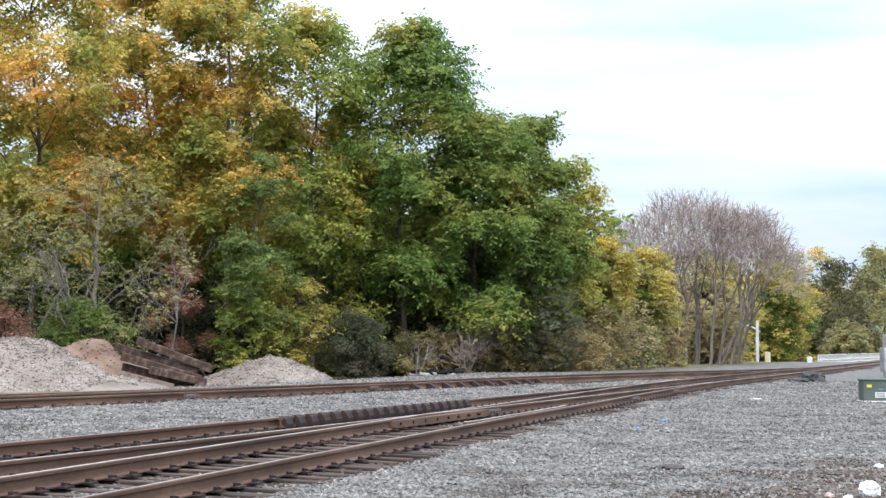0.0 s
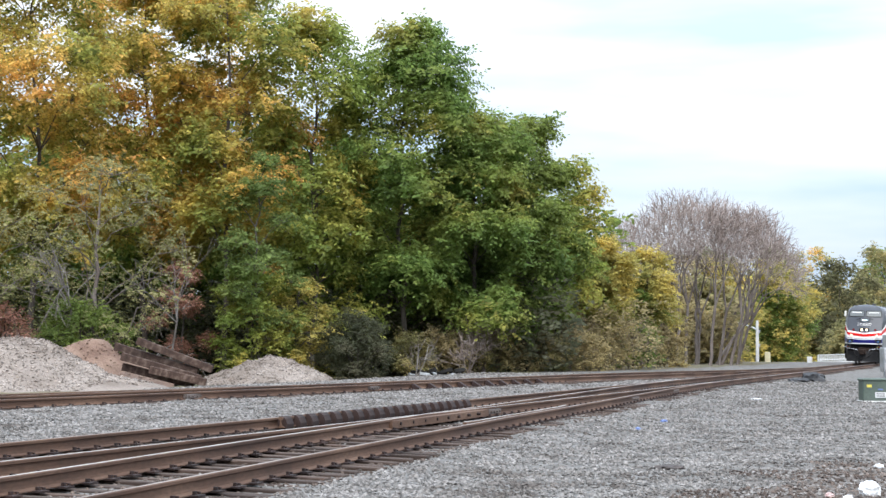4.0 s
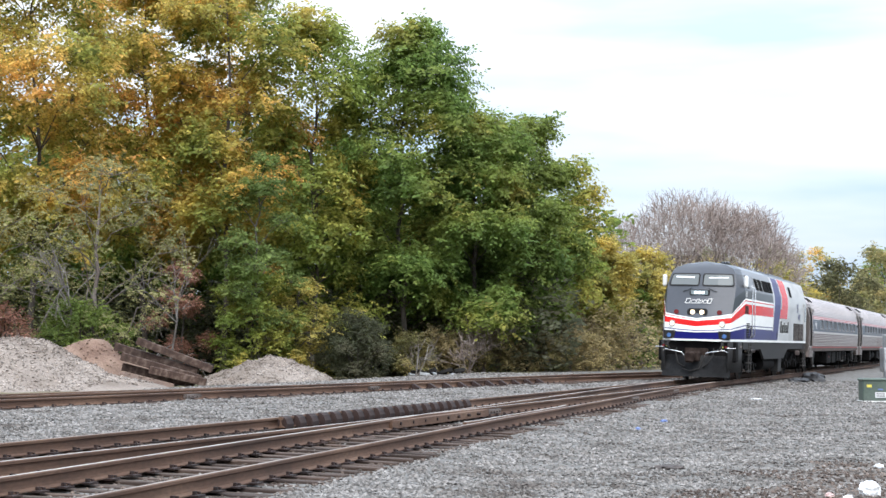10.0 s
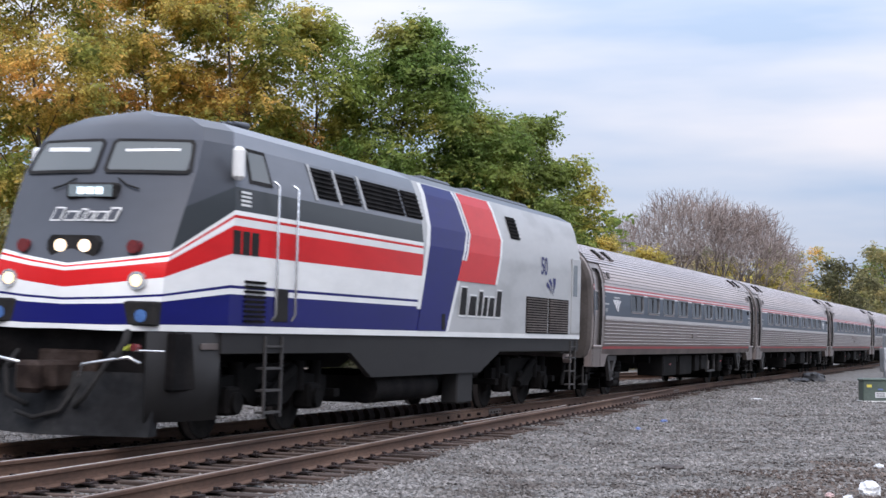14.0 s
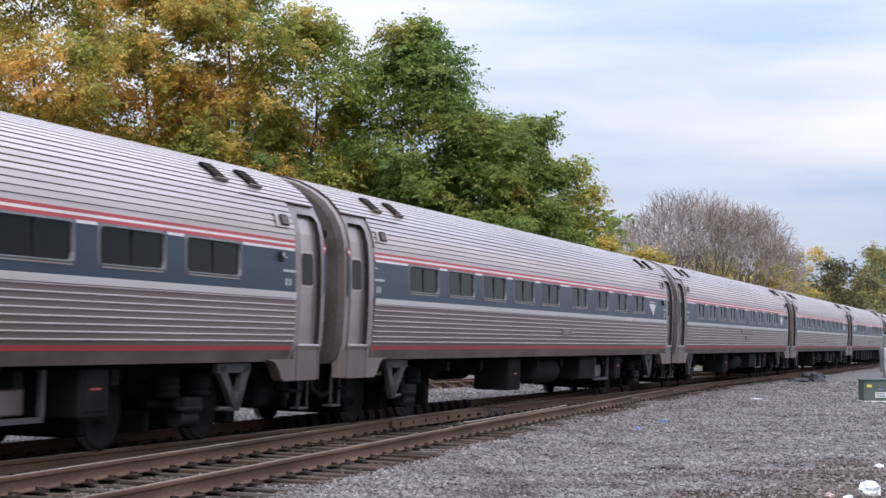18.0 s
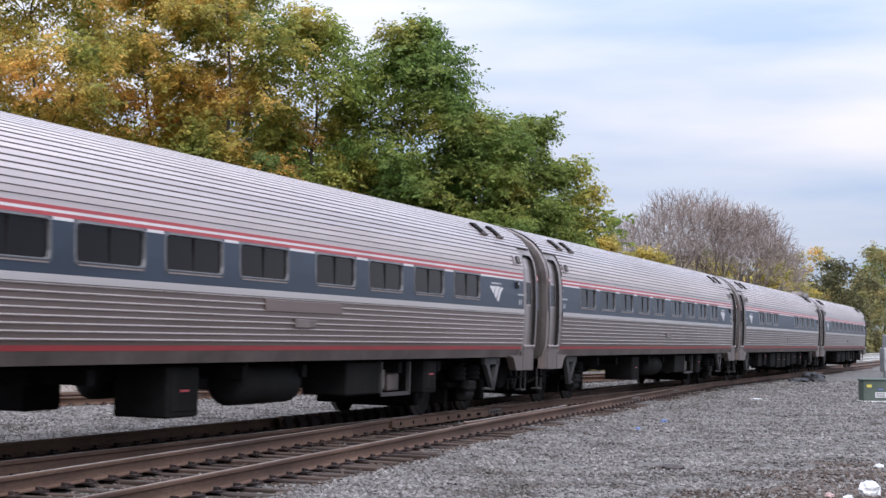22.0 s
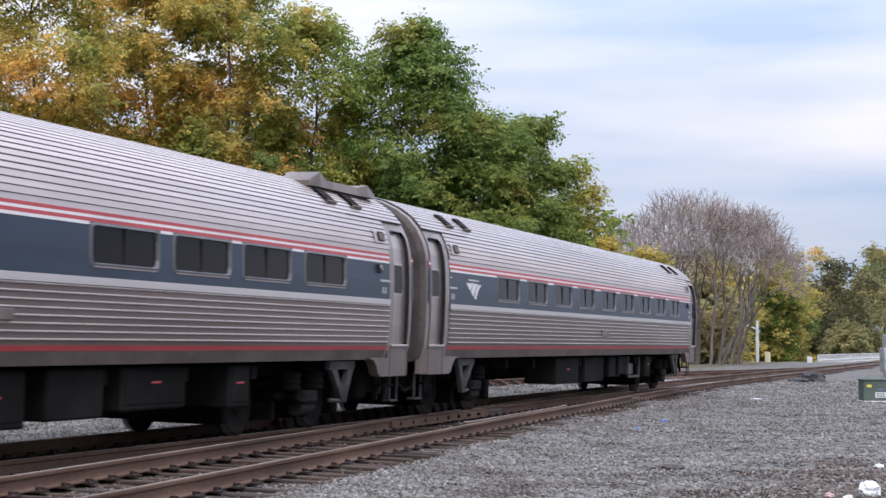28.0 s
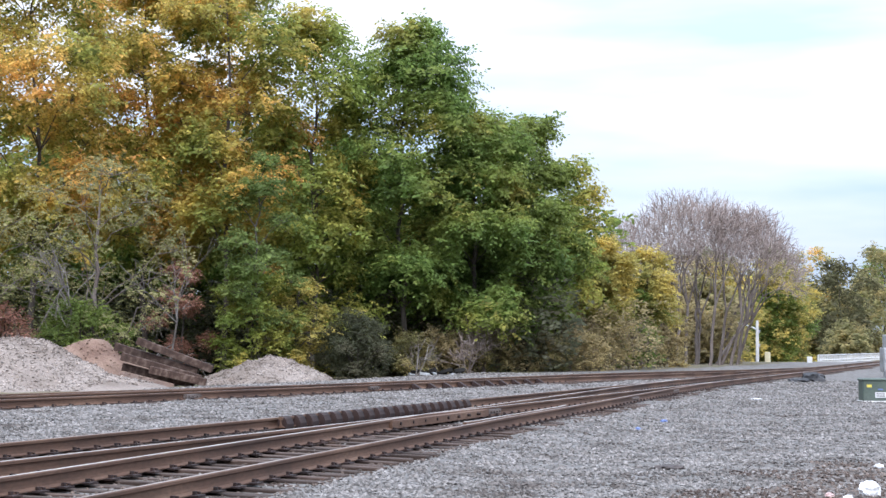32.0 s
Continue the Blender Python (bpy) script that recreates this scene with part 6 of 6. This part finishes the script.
bare_tree(-18.0, 68.4, 3.0, "grey leafless shrub at the gravel pile", 172, 3, 0.035, 0.9, -0.06, "bare_bush", TWIG_DARK, 2, fine=TWIG_DARK)
bare_tree(-11.6, 72.5, 6.6, "grey leafless shrub among the green bushes", 175, 3, 0.045, 0.8, -0.05, "bare_bush", TWIG_DARK, 1, fine=TWIG_DARK)
bare_tree(-1.3, 78.5, 2.0, "low bare shrub with bent twigs beside the siding", 174, 2, 0.03, 1.0, -0.05, "bare_bush", TWIG_DARK, 2, fine=TWIG_DARK)
# far woods
for i, (a, d, h, s, m) in enumerate(((17, 132, 6.8, 3.4, BROWN_WEED), (20.5, 134, 6.2, 3.2, OLIVE), (19, 137, 6.0, 2.4, BROWN_WEED), (39.6, 204, 8.6, 4.0, DEEP_GREEN), (42.5, 214, 11.8, 4.8, YELLOW), (47.4, 205, 11.6, 4.8, DARK_OLIVE), (44.5, 226, 12.4, 4.6, YELLOW), (47, 238, 15.0, 4.6, OLIVE), (57.5, 226, 14.4, 5.0, OLIVE), (51.5, 208, 9.6, 3.6, OLIVE), (76, 345, 21.5, 6.5, ORANGE), (47, 244, 15.6, 4.0, GREEN), (62, 240, 15.0, 6.0, GREEN), (60.5, 210, 9.6, 5.0, DEEP_GREEN), (70, 236, 14.6, 6.0, GREEN), (47, 200, 4.0, 2.8, OLIVE), (24.3, 198, 12.2, 5.0, BROWN_WEED), (29, 200, 12.0, 5.0, BROWN_WEED), (33, 203, 12.4, 5.0, YELLOW), (39, 206, 12.0, 5.0, YELLOW), (74, 222, 13, 6.0, ORANGE), (34.5, 214, 13.0, 5.0, YELLOW), (28.5, 214, 11.0, 4.6, YELLOW_GREEN), (37.5, 240, 15.0, 4.0, GREEN))):
    if a / d > 0.275:
        continue
    # the far wood keeps clear of the line and stands behind the bridge
    side = 0.947 * a - 0.321 * d
    k = min(max((-27.0 - s) / side, 1.0), 2.2) if d > 180 else 1.0
    tree(a * k, d * k, h if d < 180 else 2.84 + (h - 1.7) * k, s * k, m, "far tree in autumn leaf beyond the bridge", 100 + i, 0.06, 18, 20, 3, 0.42 * k, 0.85 * k, 0.3, trunk=0.12 * k, sides=4)


def thicket(name, a0, a1, d0, d1, h, n, mat, label, seed, leaf=0.42):
    """Undergrowth that nobody could count, as one spread of leaf sprays."""
    r = np.random.default_rng(seed)
    a, d = r.uniform(a0, a1, n), r.uniform(d0, d1, n)
    p = np.array([11.25, 0, 0]) + ACROSS * a[:, None] + DEEP * d[:, None]
    top = h * (0.55 + 0.45 * hash_noise(a, d, 2.6, seed))
    p[:, 2] = ground_z(p[:, 0], p[:, 1]) + top * r.uniform(0, 1, n) ** 0.8
    o = r.normal(0, 1, (n, 3))
    o[:, 2] = np.abs(o[:, 2])
    ob = leaves_mesh(name, fronds(r, p, o, 2, 0.9, leaf, 0.2), mat, None)
    return tagged(ob, label, "undergrowth", kind="stuff")


thicket("undergrowth", -40, 10, 96, 106, 10.0, 5600, DEEP_GREEN, "dense dark green undergrowth filling the wood", 5)
# dark leaves here: the shade beneath the crowns is put into the colour
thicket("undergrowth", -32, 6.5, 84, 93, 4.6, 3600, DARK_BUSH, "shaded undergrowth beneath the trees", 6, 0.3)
thicket("undergrowth", 8, 22, 126, 140, 5.0, 1700, BROWN_WEED, "brown and yellow undergrowth behind the bare trees", 7)
thicket("undergrowth", 0.5, 11, 90, 97, 3.4, 1000, BROWN_WEED, "brown dry undergrowth at the wood's edge", 9, 0.2)
thicket("undergrowth", 34, 84, 335, 365, 16.0, 4200, OLIVE, "far hedge of olive-green trees", 8, 1.0)

# ---- gravel piles, timbers and the far end of the yard ----
def heap(name, a, d, height, across, deep, mat, stone_mat, label, seed, power=1.25, n=1500, peaks=((0, 0, 1.0),)):
    """A pile of loose stone: a rough cone with its own stones on it."""
    r = np.random.default_rng(seed)
    x, y, z = site(a, d)
    root = empty(name, Matrix.Translation((x, y, z)), label, "pile")
    k = 56
    u, v = np.meshgrid(np.linspace(-1.15, 1.15, k), np.linspace(-1.15, 1.15, k))

    def top(u, v):
        best = np.zeros_like(u)
        for pu, pv, ph in peaks:
            q = np.sqrt((u - pu) ** 2 + (v - pv) ** 2)
            best = np.maximum(best, ph * np.clip(1 - q, 0, 1) ** power * (1.08 - 0.25 * np.exp(-q * q * 30)))
        return height * best + (hash_noise(u * 5, v * 5, 1.0, seed) - 0.5) * 0.22 + (hash_noise(u * 12, v * 12, 1.0, seed) - 0.5) * 0.12 + (hash_noise(u * 27, v * 27, 1.0, seed) - 0.5) * 0.07 - 0.12
    w = top(u, v)
    pts = u[..., None] * across * ACROSS + v[..., None] * deep * DEEP
    pts[..., 2] = w
    i = np.arange(k * k).reshape(k, k)
    f = np.stack([i[:-1, :-1], i[:-1, 1:], i[1:, 1:], i[1:, :-1]], -1).reshape(-1, 4)
    quick("heap_body", pts.reshape(-1, 3), f, mat, root, True)
    su, sv = r.uniform(-1, 1, n), r.uniform(-1, 0.4, n)
    keep = np.sqrt(su ** 2 + sv ** 2) < 1.05
    su, sv = su[keep], sv[keep]
    p = su[:, None] * across * ACROSS + sv[:, None] * deep * DEEP
    p[:, 2] = top(su, sv) + 0.01
    st = stones("gravel_cover", p, r.uniform(0.025, 0.06, len(p)) * r.uniform(0.6, 1.3, len(p)), stone_mat, "", root)
    del st["category"]
    return root


heap("gravel_pile", -15.0, 60.5, 2.35, 4.6, 4.2, M_PILE, M_PILE_STONE, "large pale gravel pile beside the siding", 3, 1.1, 6500, ((0, 0, 1.0), (0.5, -0.2, 0.32), (-0.4, 0.1, 0.85)))
heap("dirt_pile", -13.5, 65, 2.3, 3.0, 2.6, M_DIRT, M_DIRT, "brown dirt pile behind the gravel", 4, 1.1, 700, ((0, 0, 1.0), (0.4, 0, 0.55)))
heap("gravel_pile", -6.95, 68.5, 1.4, 3.6, 3.0, M_PILE, M_PILE_STONE, "small grey gravel pile beside the siding", 5, 1.2, 3600)

beam_mesh = Geo().box(-1.5, 1.5, -0.15, 0.15, -0.14, 0.14, 0.02).make("timber", M_TIMBER)
beam = beam_mesh.data
bpy.data.objects.remove(beam_mesh)
for i, (a, d, z, tilt, turn, long) in enumerate(((-9.8, 62.7, 0.9, 21, 3, 0.98), (-10.5, 62.9, 0.73, 17, -3, 1.07), (-10.25, 62.45, 0.44, 16, 2, 1.0), (-10.35, 63.0, 0.42, 16, -2, 1.0), (-9.6, 62.2, 0.12, 13, 5, 0.7), (-10.4, 62.75, 0.14, 14, 0, 0.9))):
    x, y, gz0 = site(a, d)
    m = Matrix.Translation((x, y, gz0 + 0.35 + z)) @ pose(0, 0, 0, 0, tilt, 18.7 + turn) @ Matrix.Diagonal((long, 1, 1, 1))
    ob = new("timber", beam)
    ob.matrix_world = m
    tagged(ob, "dark weathered old tie timber leaning on the gravel pile", "timber", "stack of old timbers")

M_GALV = material("galvanised", [(0.32, 0.33, 0.34), (0.42, 0.43, 0.44), (0.5, 0.51, 0.52)], 0.5, 0.5, scale=1.5, fine=20, bump=0.05)
M_CONC = material("pale_concrete", [(0.4, 0.39, 0.37), (0.52, 0.51, 0.49), (0.6, 0.59, 0.57)], 0.9, scale=0.8, fine=14, bump=0.3)
M_BOXGREEN = material("box_green", [(0.055, 0.075, 0.06), (0.075, 0.1, 0.08), (0.095, 0.12, 0.1)], 0.55, scale=1.5, fine=30, bump=0.05)
M_BLACKBAG = material("black_plastic", [(0.012, 0.012, 0.014), (0.022, 0.022, 0.025)], 0.6, scale=3, fine=12, bump=0.4)
M_WHITEP = material("white_plastic", [(0.6, 0.6, 0.6), (0.75, 0.75, 0.75)], 0.5, scale=6, fine=30, bump=0.3)
M_BLUEP = material("blue_plastic", [(0.1, 0.15, 0.34), (0.16, 0.22, 0.42)], 0.4, scale=6, fine=30, bump=0.3)
M_PINK = material("faded_pink", [(0.45, 0.3, 0.28), (0.55, 0.4, 0.37)], 0.7, scale=6, fine=30, bump=0.3)
M_BARK_CHIP = material("dark_scrap", [(0.05, 0.042, 0.04), (0.085, 0.07, 0.065)], 0.8, scale=6, fine=30, bump=0.4)
M_POLE = material("pole_pale", [(0.42, 0.41, 0.4), (0.52, 0.51, 0.5), (0.58, 0.57, 0.56)], 0.85, scale=1.5, fine=14, bump=0.2, stretch=(2, 2, 0.4))
M_CREAM = material("cream_paint", [(0.55, 0.5, 0.33), (0.66, 0.61, 0.42)], 0.6, scale=2, fine=20, bump=0.1)

# scrap rail gear by the siding
x, y, z = site(-0.35, 79.5)
scrap = empty("track_scrap", Matrix.Translation((x, y, z + 0.05)) @ pose(0, 0, 0, 0, 0, 18), "heap of grey and black track scrap beside the siding", "scrap")
r = random.Random(9)
for i in range(12):
    g = Geo()
    w, h, l = r.uniform(0.12, 0.3), r.uniform(0.1, 0.22), r.uniform(0.3, 0.75)
    g.box(-l / 2, l / 2, -w / 2, w / 2, 0, h, 0.03)
    o = g.make("scrap_piece", M_GALV if i % 3 == 0 else M_BOX if i % 3 == 1 else M_RUBBER, scrap)
    o.matrix_basis = pose(-1.1 + 0.2 * i, r.uniform(-0.3, 0.3), 0.08 * (i % 3), r.uniform(-15, 15), r.uniform(-20, 20), r.uniform(-40, 40))


def lamp_pole(a, d, top, arm, lean, label):
    x, y, z = site(a, d)
    root = empty("street_lamp", Matrix.Translation((x, y, -2.0)) @ pose(0, 0, 0, 0, 0, 18.75), label, "street lamp")
    Geo().cyl((0, 0, 0), (0, 0, top + 2.0), 0.2, 12, 0.15).make("pole", M_POLE, root)
    Geo().tube([(0, 0, top + 1.0), (-arm * 0.4, 0, top + 1.35), (-arm, 0, top + 1.72)], 0.1, 8).make("arm", M_GALV, root)
    g = Geo()
    g.cyl((-arm - 0.9, 0, top + 1.8), (-arm + 0.1, 0, top + 1.72), 0.17, 10, 0.11)
    g.make("lamp_head", M_WHITEP, root)
    for k, h in enumerate((top + 0.6, top - 0.9)):
        Geo().box(0.1, 0.3, -0.1, 0.1, h, h + 0.35, 0.03).make("line_box", M_GALV, root)
    return root


lamp_pole(34.7, 190, 4.1, 2.1, 0, "pale wooden utility pole with a street lamp on an arm")
lamp_pole(53.8, 260, 2.1, 1.5, 0, "far street lamp on a thin pole")
for a, d, h, w, m in ((26.4, 140, 0.85, 0.22, M_CREAM), (29.4, 138, 0.5, 0.2, M_WHITEP)):
    x, y, z = site(a, d)
    post_ob = Geo().box(-w, w, -0.1, 0.1, 0, h, 0.03).make("marker_post", m)
    post_ob.matrix_world = Matrix.Translation((x, y, z + 0.03))
    tagged(post_ob, "short pale marker post beside the track", "post", "marker posts")

# bridge with a railing beyond the yard
x, y, z = site(41.4, 190)
bridge = empty("bridge_railing", Matrix.Translation((x, y, -1.0)) @ pose(0, 0, 0, 0, 0, 88.5), "pale concrete bridge edge with a white metal railing", "railing")
Geo().box(0, 90, -0.3, 0.3, -0.6, 0.42, 0.04).make("parapet", M_CONC, bridge)
Geo().box(0, 90, -0.36, -0.3, 0.1, 0.36, 0.02).make("ledge", M_WHITEP, bridge)
for h in (0.68, 1.25):
    Geo().box(0, 90, -0.06, 0.06, h, h + 0.09, 0.02).make("rail_bar", M_WHITEP, bridge)
post_mesh = Geo().box(-0.09, 0.09, -0.05, 0.05, 0.42, 1.3).make("railing_post", M_WHITEP)
for i in range(60):
    piece("railing_post", post_mesh.data, bridge, pose(0.1 + 1.5 * i, 0, 0))
bpy.data.objects.remove(post_mesh)

# signal case and ground box
x, y, z = site(22.1, 86)
case = empty("signal_case", Matrix.Translation((x, y, z)) @ pose(0, 0, 0, 0, 0, 18.75), "silver signal equipment case on a post beside the track", "signal case")
Geo().box(-0.18, 1.0, -0.4, 0.4, 0.35, 1.55, 0.03).make("case_body", M_GALV, case)
Geo().box(-0.14, 0.9, -0.42, -0.4, 0.42, 1.48, 0.01).make("case_door", M_GALV, case)
Geo().box(-0.05, 0.9, -0.35, 0.35, 1.55, 2.2, 0.03).make("upper_box", M_GALV, case)
for xx in (-0.05, 0.8):
    Geo().cyl((xx, 0, 0), (xx, 0, 0.36), 0.06, 10).make("foot", M_GALV, case)
x, y, z = site(12.25, 50.3)
box = empty("transformer_box", Matrix.Translation((x, y, z + 0.03)) @ pose(0, 0, 0, 0, 0, 16), "dark green metal utility box on a pad in the gravel", "utility box")
Geo().box(-0.05, 1.05, -0.35, 0.35, 0.06, 0.66, 0.025).make("body", M_BOXGREEN, box)
Geo().box(-0.08, 1.08, -0.38, 0.38, 0.64, 0.72, 0.03).make("lid", M_BOXGREEN, box)
Geo().box(-0.1, 1.1, -0.4, 0.4, -0.05, 0.07, 0.02).make("pad", M_CONC, box)
Geo().box(0.3, 0.62, -0.358, -0.351, 0.16, 0.32).make("notice", M_WHITEP, box, "white notice")
for k in range(3):
    Geo().box(0.33, 0.58, -0.362, -0.359, 0.19 + 0.04 * k, 0.205 + 0.04 * k).make("text_bar", M_RUBBER, box)
Geo().box(0.06, 0.2, -0.358, -0.351, 0.46, 0.54).make("warning_label", material("label_yellow", [(0.6, 0.5, 0.08), (0.65, 0.55, 0.1)], 0.6), box, "yellow label")
Geo().box(0.38, 0.52, -0.358, -0.351, 0.38, 0.42).make("blue_label", M_BLUEP, box, "blue label")


def crumpled(name, at, size, mat, label, category, seed, group=""):
    """A small crumpled lump of thin stuff lying on the gravel."""
    r = random.Random(seed)
    bm = bmesh.new()
    bmesh.ops.create_icosphere(bm, subdivisions=3, radius=1.0)
    for v in bm.verts:
        k = 1 + 0.35 * noise.noise(v.co * 1.9 + Vector((seed, 0, 0))) + 0.2 * noise.noise(v.co * 5 + Vector((0, seed, 0)))
        v.co = Vector((v.co.x * size[0] * k, v.co.y * size[1] * k, max(v.co.z, -0.35) * size[2] * k))
    g = Geo().take(bm)
    ob = g.make(name, mat)
    ob.matrix_world = Matrix.Translation((at[0], at[1], float(ground_z(at[0], at[1])) + 0.3 * size[2])) @ pose(0, 0, 0, 0, 0, r.uniform(0, 360))
    return tagged(ob, label, category, group)


crumpled("tarpaulin", (2.5, 75.6), (0.55, 0.4, 0.3), M_BLACKBAG, "crumpled black tarpaulin lying beside the track", "tarpaulin", 2)
crumpled("tarpaulin", (2.15, 73.6), (0.5, 0.3, 0.13), M_BLACKBAG, "flat black plastic scrap beside the track", "tarpaulin", 5)
crumpled("plastic_bag", (9.58, 19.7), (0.15, 0.12, 0.12), M_WHITEP, "crumpled white plastic bag on the gravel", "litter", 3, "litter")
crumpled("litter", (9.2, 19.2), (0.07, 0.05, 0.045), M_PINK, "faded pink scrap on the gravel", "litter", 4, "litter")
crumpled("litter", (9.42, 18.95), (0.06, 0.06, 0.05), M_WHITEP, "small white scrap on the gravel", "litter", 6, "litter")
crumpled("litter", (9.33, 24.2), (0.08, 0.06, 0.05), M_WHITEP, "small white scrap on the gravel", "litter", 7, "litter")
crumpled("litter", (4.2, 32.4), (0.08, 0.05, 0.04), M_BLUEP, "flattened blue plastic bottle on the gravel", "litter", 8, "litter")
crumpled("litter", (4.1, 35.4), (0.08, 0.05, 0.04), M_BLUEP, "crushed blue plastic bottle on the gravel", "litter", 9, "litter")
crumpled("scrap", (6.72, 22.8), (0.2, 0.08, 0.05), M_BARK_CHIP, "flat dark scrap lying on the gravel", "scrap", 10)
crumpled("litter", (3.7, 51.0), (0.16, 0.1, 0.03), M_WHITEP, "white paper lying on the gravel", "litter", 11, "litter")

# ---- switch gear on the tracks ----
# guard rail inside the near rail of the branch
rail("guard_rail", [(fork(y) + 0.753 - 0.17 - (0.07 if y in (28.0, 36.6) else 0), y) for y in (28.0, 28.9, 30, 32, 34, 35.7, 36.6)], track_b)
# guard with heavy braces inside the far rail of the train's track
rail("guard_rail", [(-0.753 + 0.12 + (0.06 if y in (26.4, 36.8) else 0), y) for y in (26.4, 27.2, 30, 33, 36, 36.8)], track_a, M_RUST_DARK, 0.02)
for i in range(19):
    yb = 26.6 + 0.545 * i
    g = Geo()
    g.prism([(-0.05, -0.19), (0.13, -0.19), (0.14, -0.1), (0.1, -0.01), (0.05, 0.03), (-0.02, 0.03)], "y", -0.14, 0.14)
    b = g.make("guard_brace", M_RUST_DARK, track_a)
    b.location = (-0.61, yb, top_plane(-0.6))
# frog casting
g = Geo()
g.prism([(0.5, 27.6), (0.98, 27.6), (0.98, 30.2), (0.9, 33.4), (0.56, 33.4), (0.52, 30.2)], "z", -0.185, -0.055)
g.make("frog", M_RUST, track_a, "rusty cast steel crossing frog")
for k in range(8):
    Geo().cyl((0.93, 28.0 + 0.65 * k, -0.11), (1.0, 28.0 + 0.65 * k, -0.11), 0.03, 6).make("frog_bolt", M_RUST_DARK, track_a)


def joint(x, y, track, s=1):
    g = Geo()
    z = top_plane(x)
    for q in (-1, 1):
        g.box(*sorted((x + q * 0.01, x + q * 0.045)), y - 0.42, y + 0.42, z - 0.15, z - 0.05, 0.01)
        for k in range(4):
            g.cyl((x + q * 0.045, y - 0.3 + 0.2 * k, z - 0.1), (x + q * 0.075, y - 0.3 + 0.2 * k, z - 0.1), 0.022, 6)
    g.make("joint_bar", M_SKIRT, track)


for yj in (27.4, 34.2, 44.5, 52.0):
    joint(0.753 if yj < 40 else fork(yj) + 0.753, yj, track_b)
for yj in (24.0, 36.2, 45.2):
    joint(siding(yj) + 0.753, yj, track_c)
for i in range(10):
    yb = 47.5 + 1.05 * i
    g = Geo()
    g.prism([(0.02, -0.19), (0.3, -0.19), (0.26, -0.14), (0.08, -0.03), (0.02, -0.03)], "y", -0.09, 0.09)
    b = g.make("rail_brace", M_RUST_DARK, track_c)
    b.location = (siding(yb) + 0.77, yb, top_plane(siding(yb)))

# ---- how the train runs ----
def run(t):
    """Metres gone since 23 s: it slows a little as it passes."""
    a = t - 23.0
    u = min(max((t - 27.9) / 1.3, 0.0), 1.0)
    return 10.0066 * a - 0.01545 * a * a + (0.00093 * a ** 3 if a < 0 else 0.0) + 0.27 * u * u * (3 - 2 * u) + 0.1 * max(0.0, t - 29.2) ** 2


def motions():
    tilt = math.degrees(LEAN)
    times = [0.5 * i for i in range(65)]
    fine = [i / 30 for i in range(961)]
    for thing, place in TRAIN:
        walk(thing, [(t, pose(0, place - run(t), 0, 0, tilt, 0)) for t in times])
        for ob in thing.children_recursive:
            if ob.name.startswith("wheelset"):
                r = ob.location.z
                y = ob.location.y
                walk(ob, [(t, pose(0, y, r, math.degrees(run(t) / r) % 360.0, 0, 0)) for t in fine])


motions()
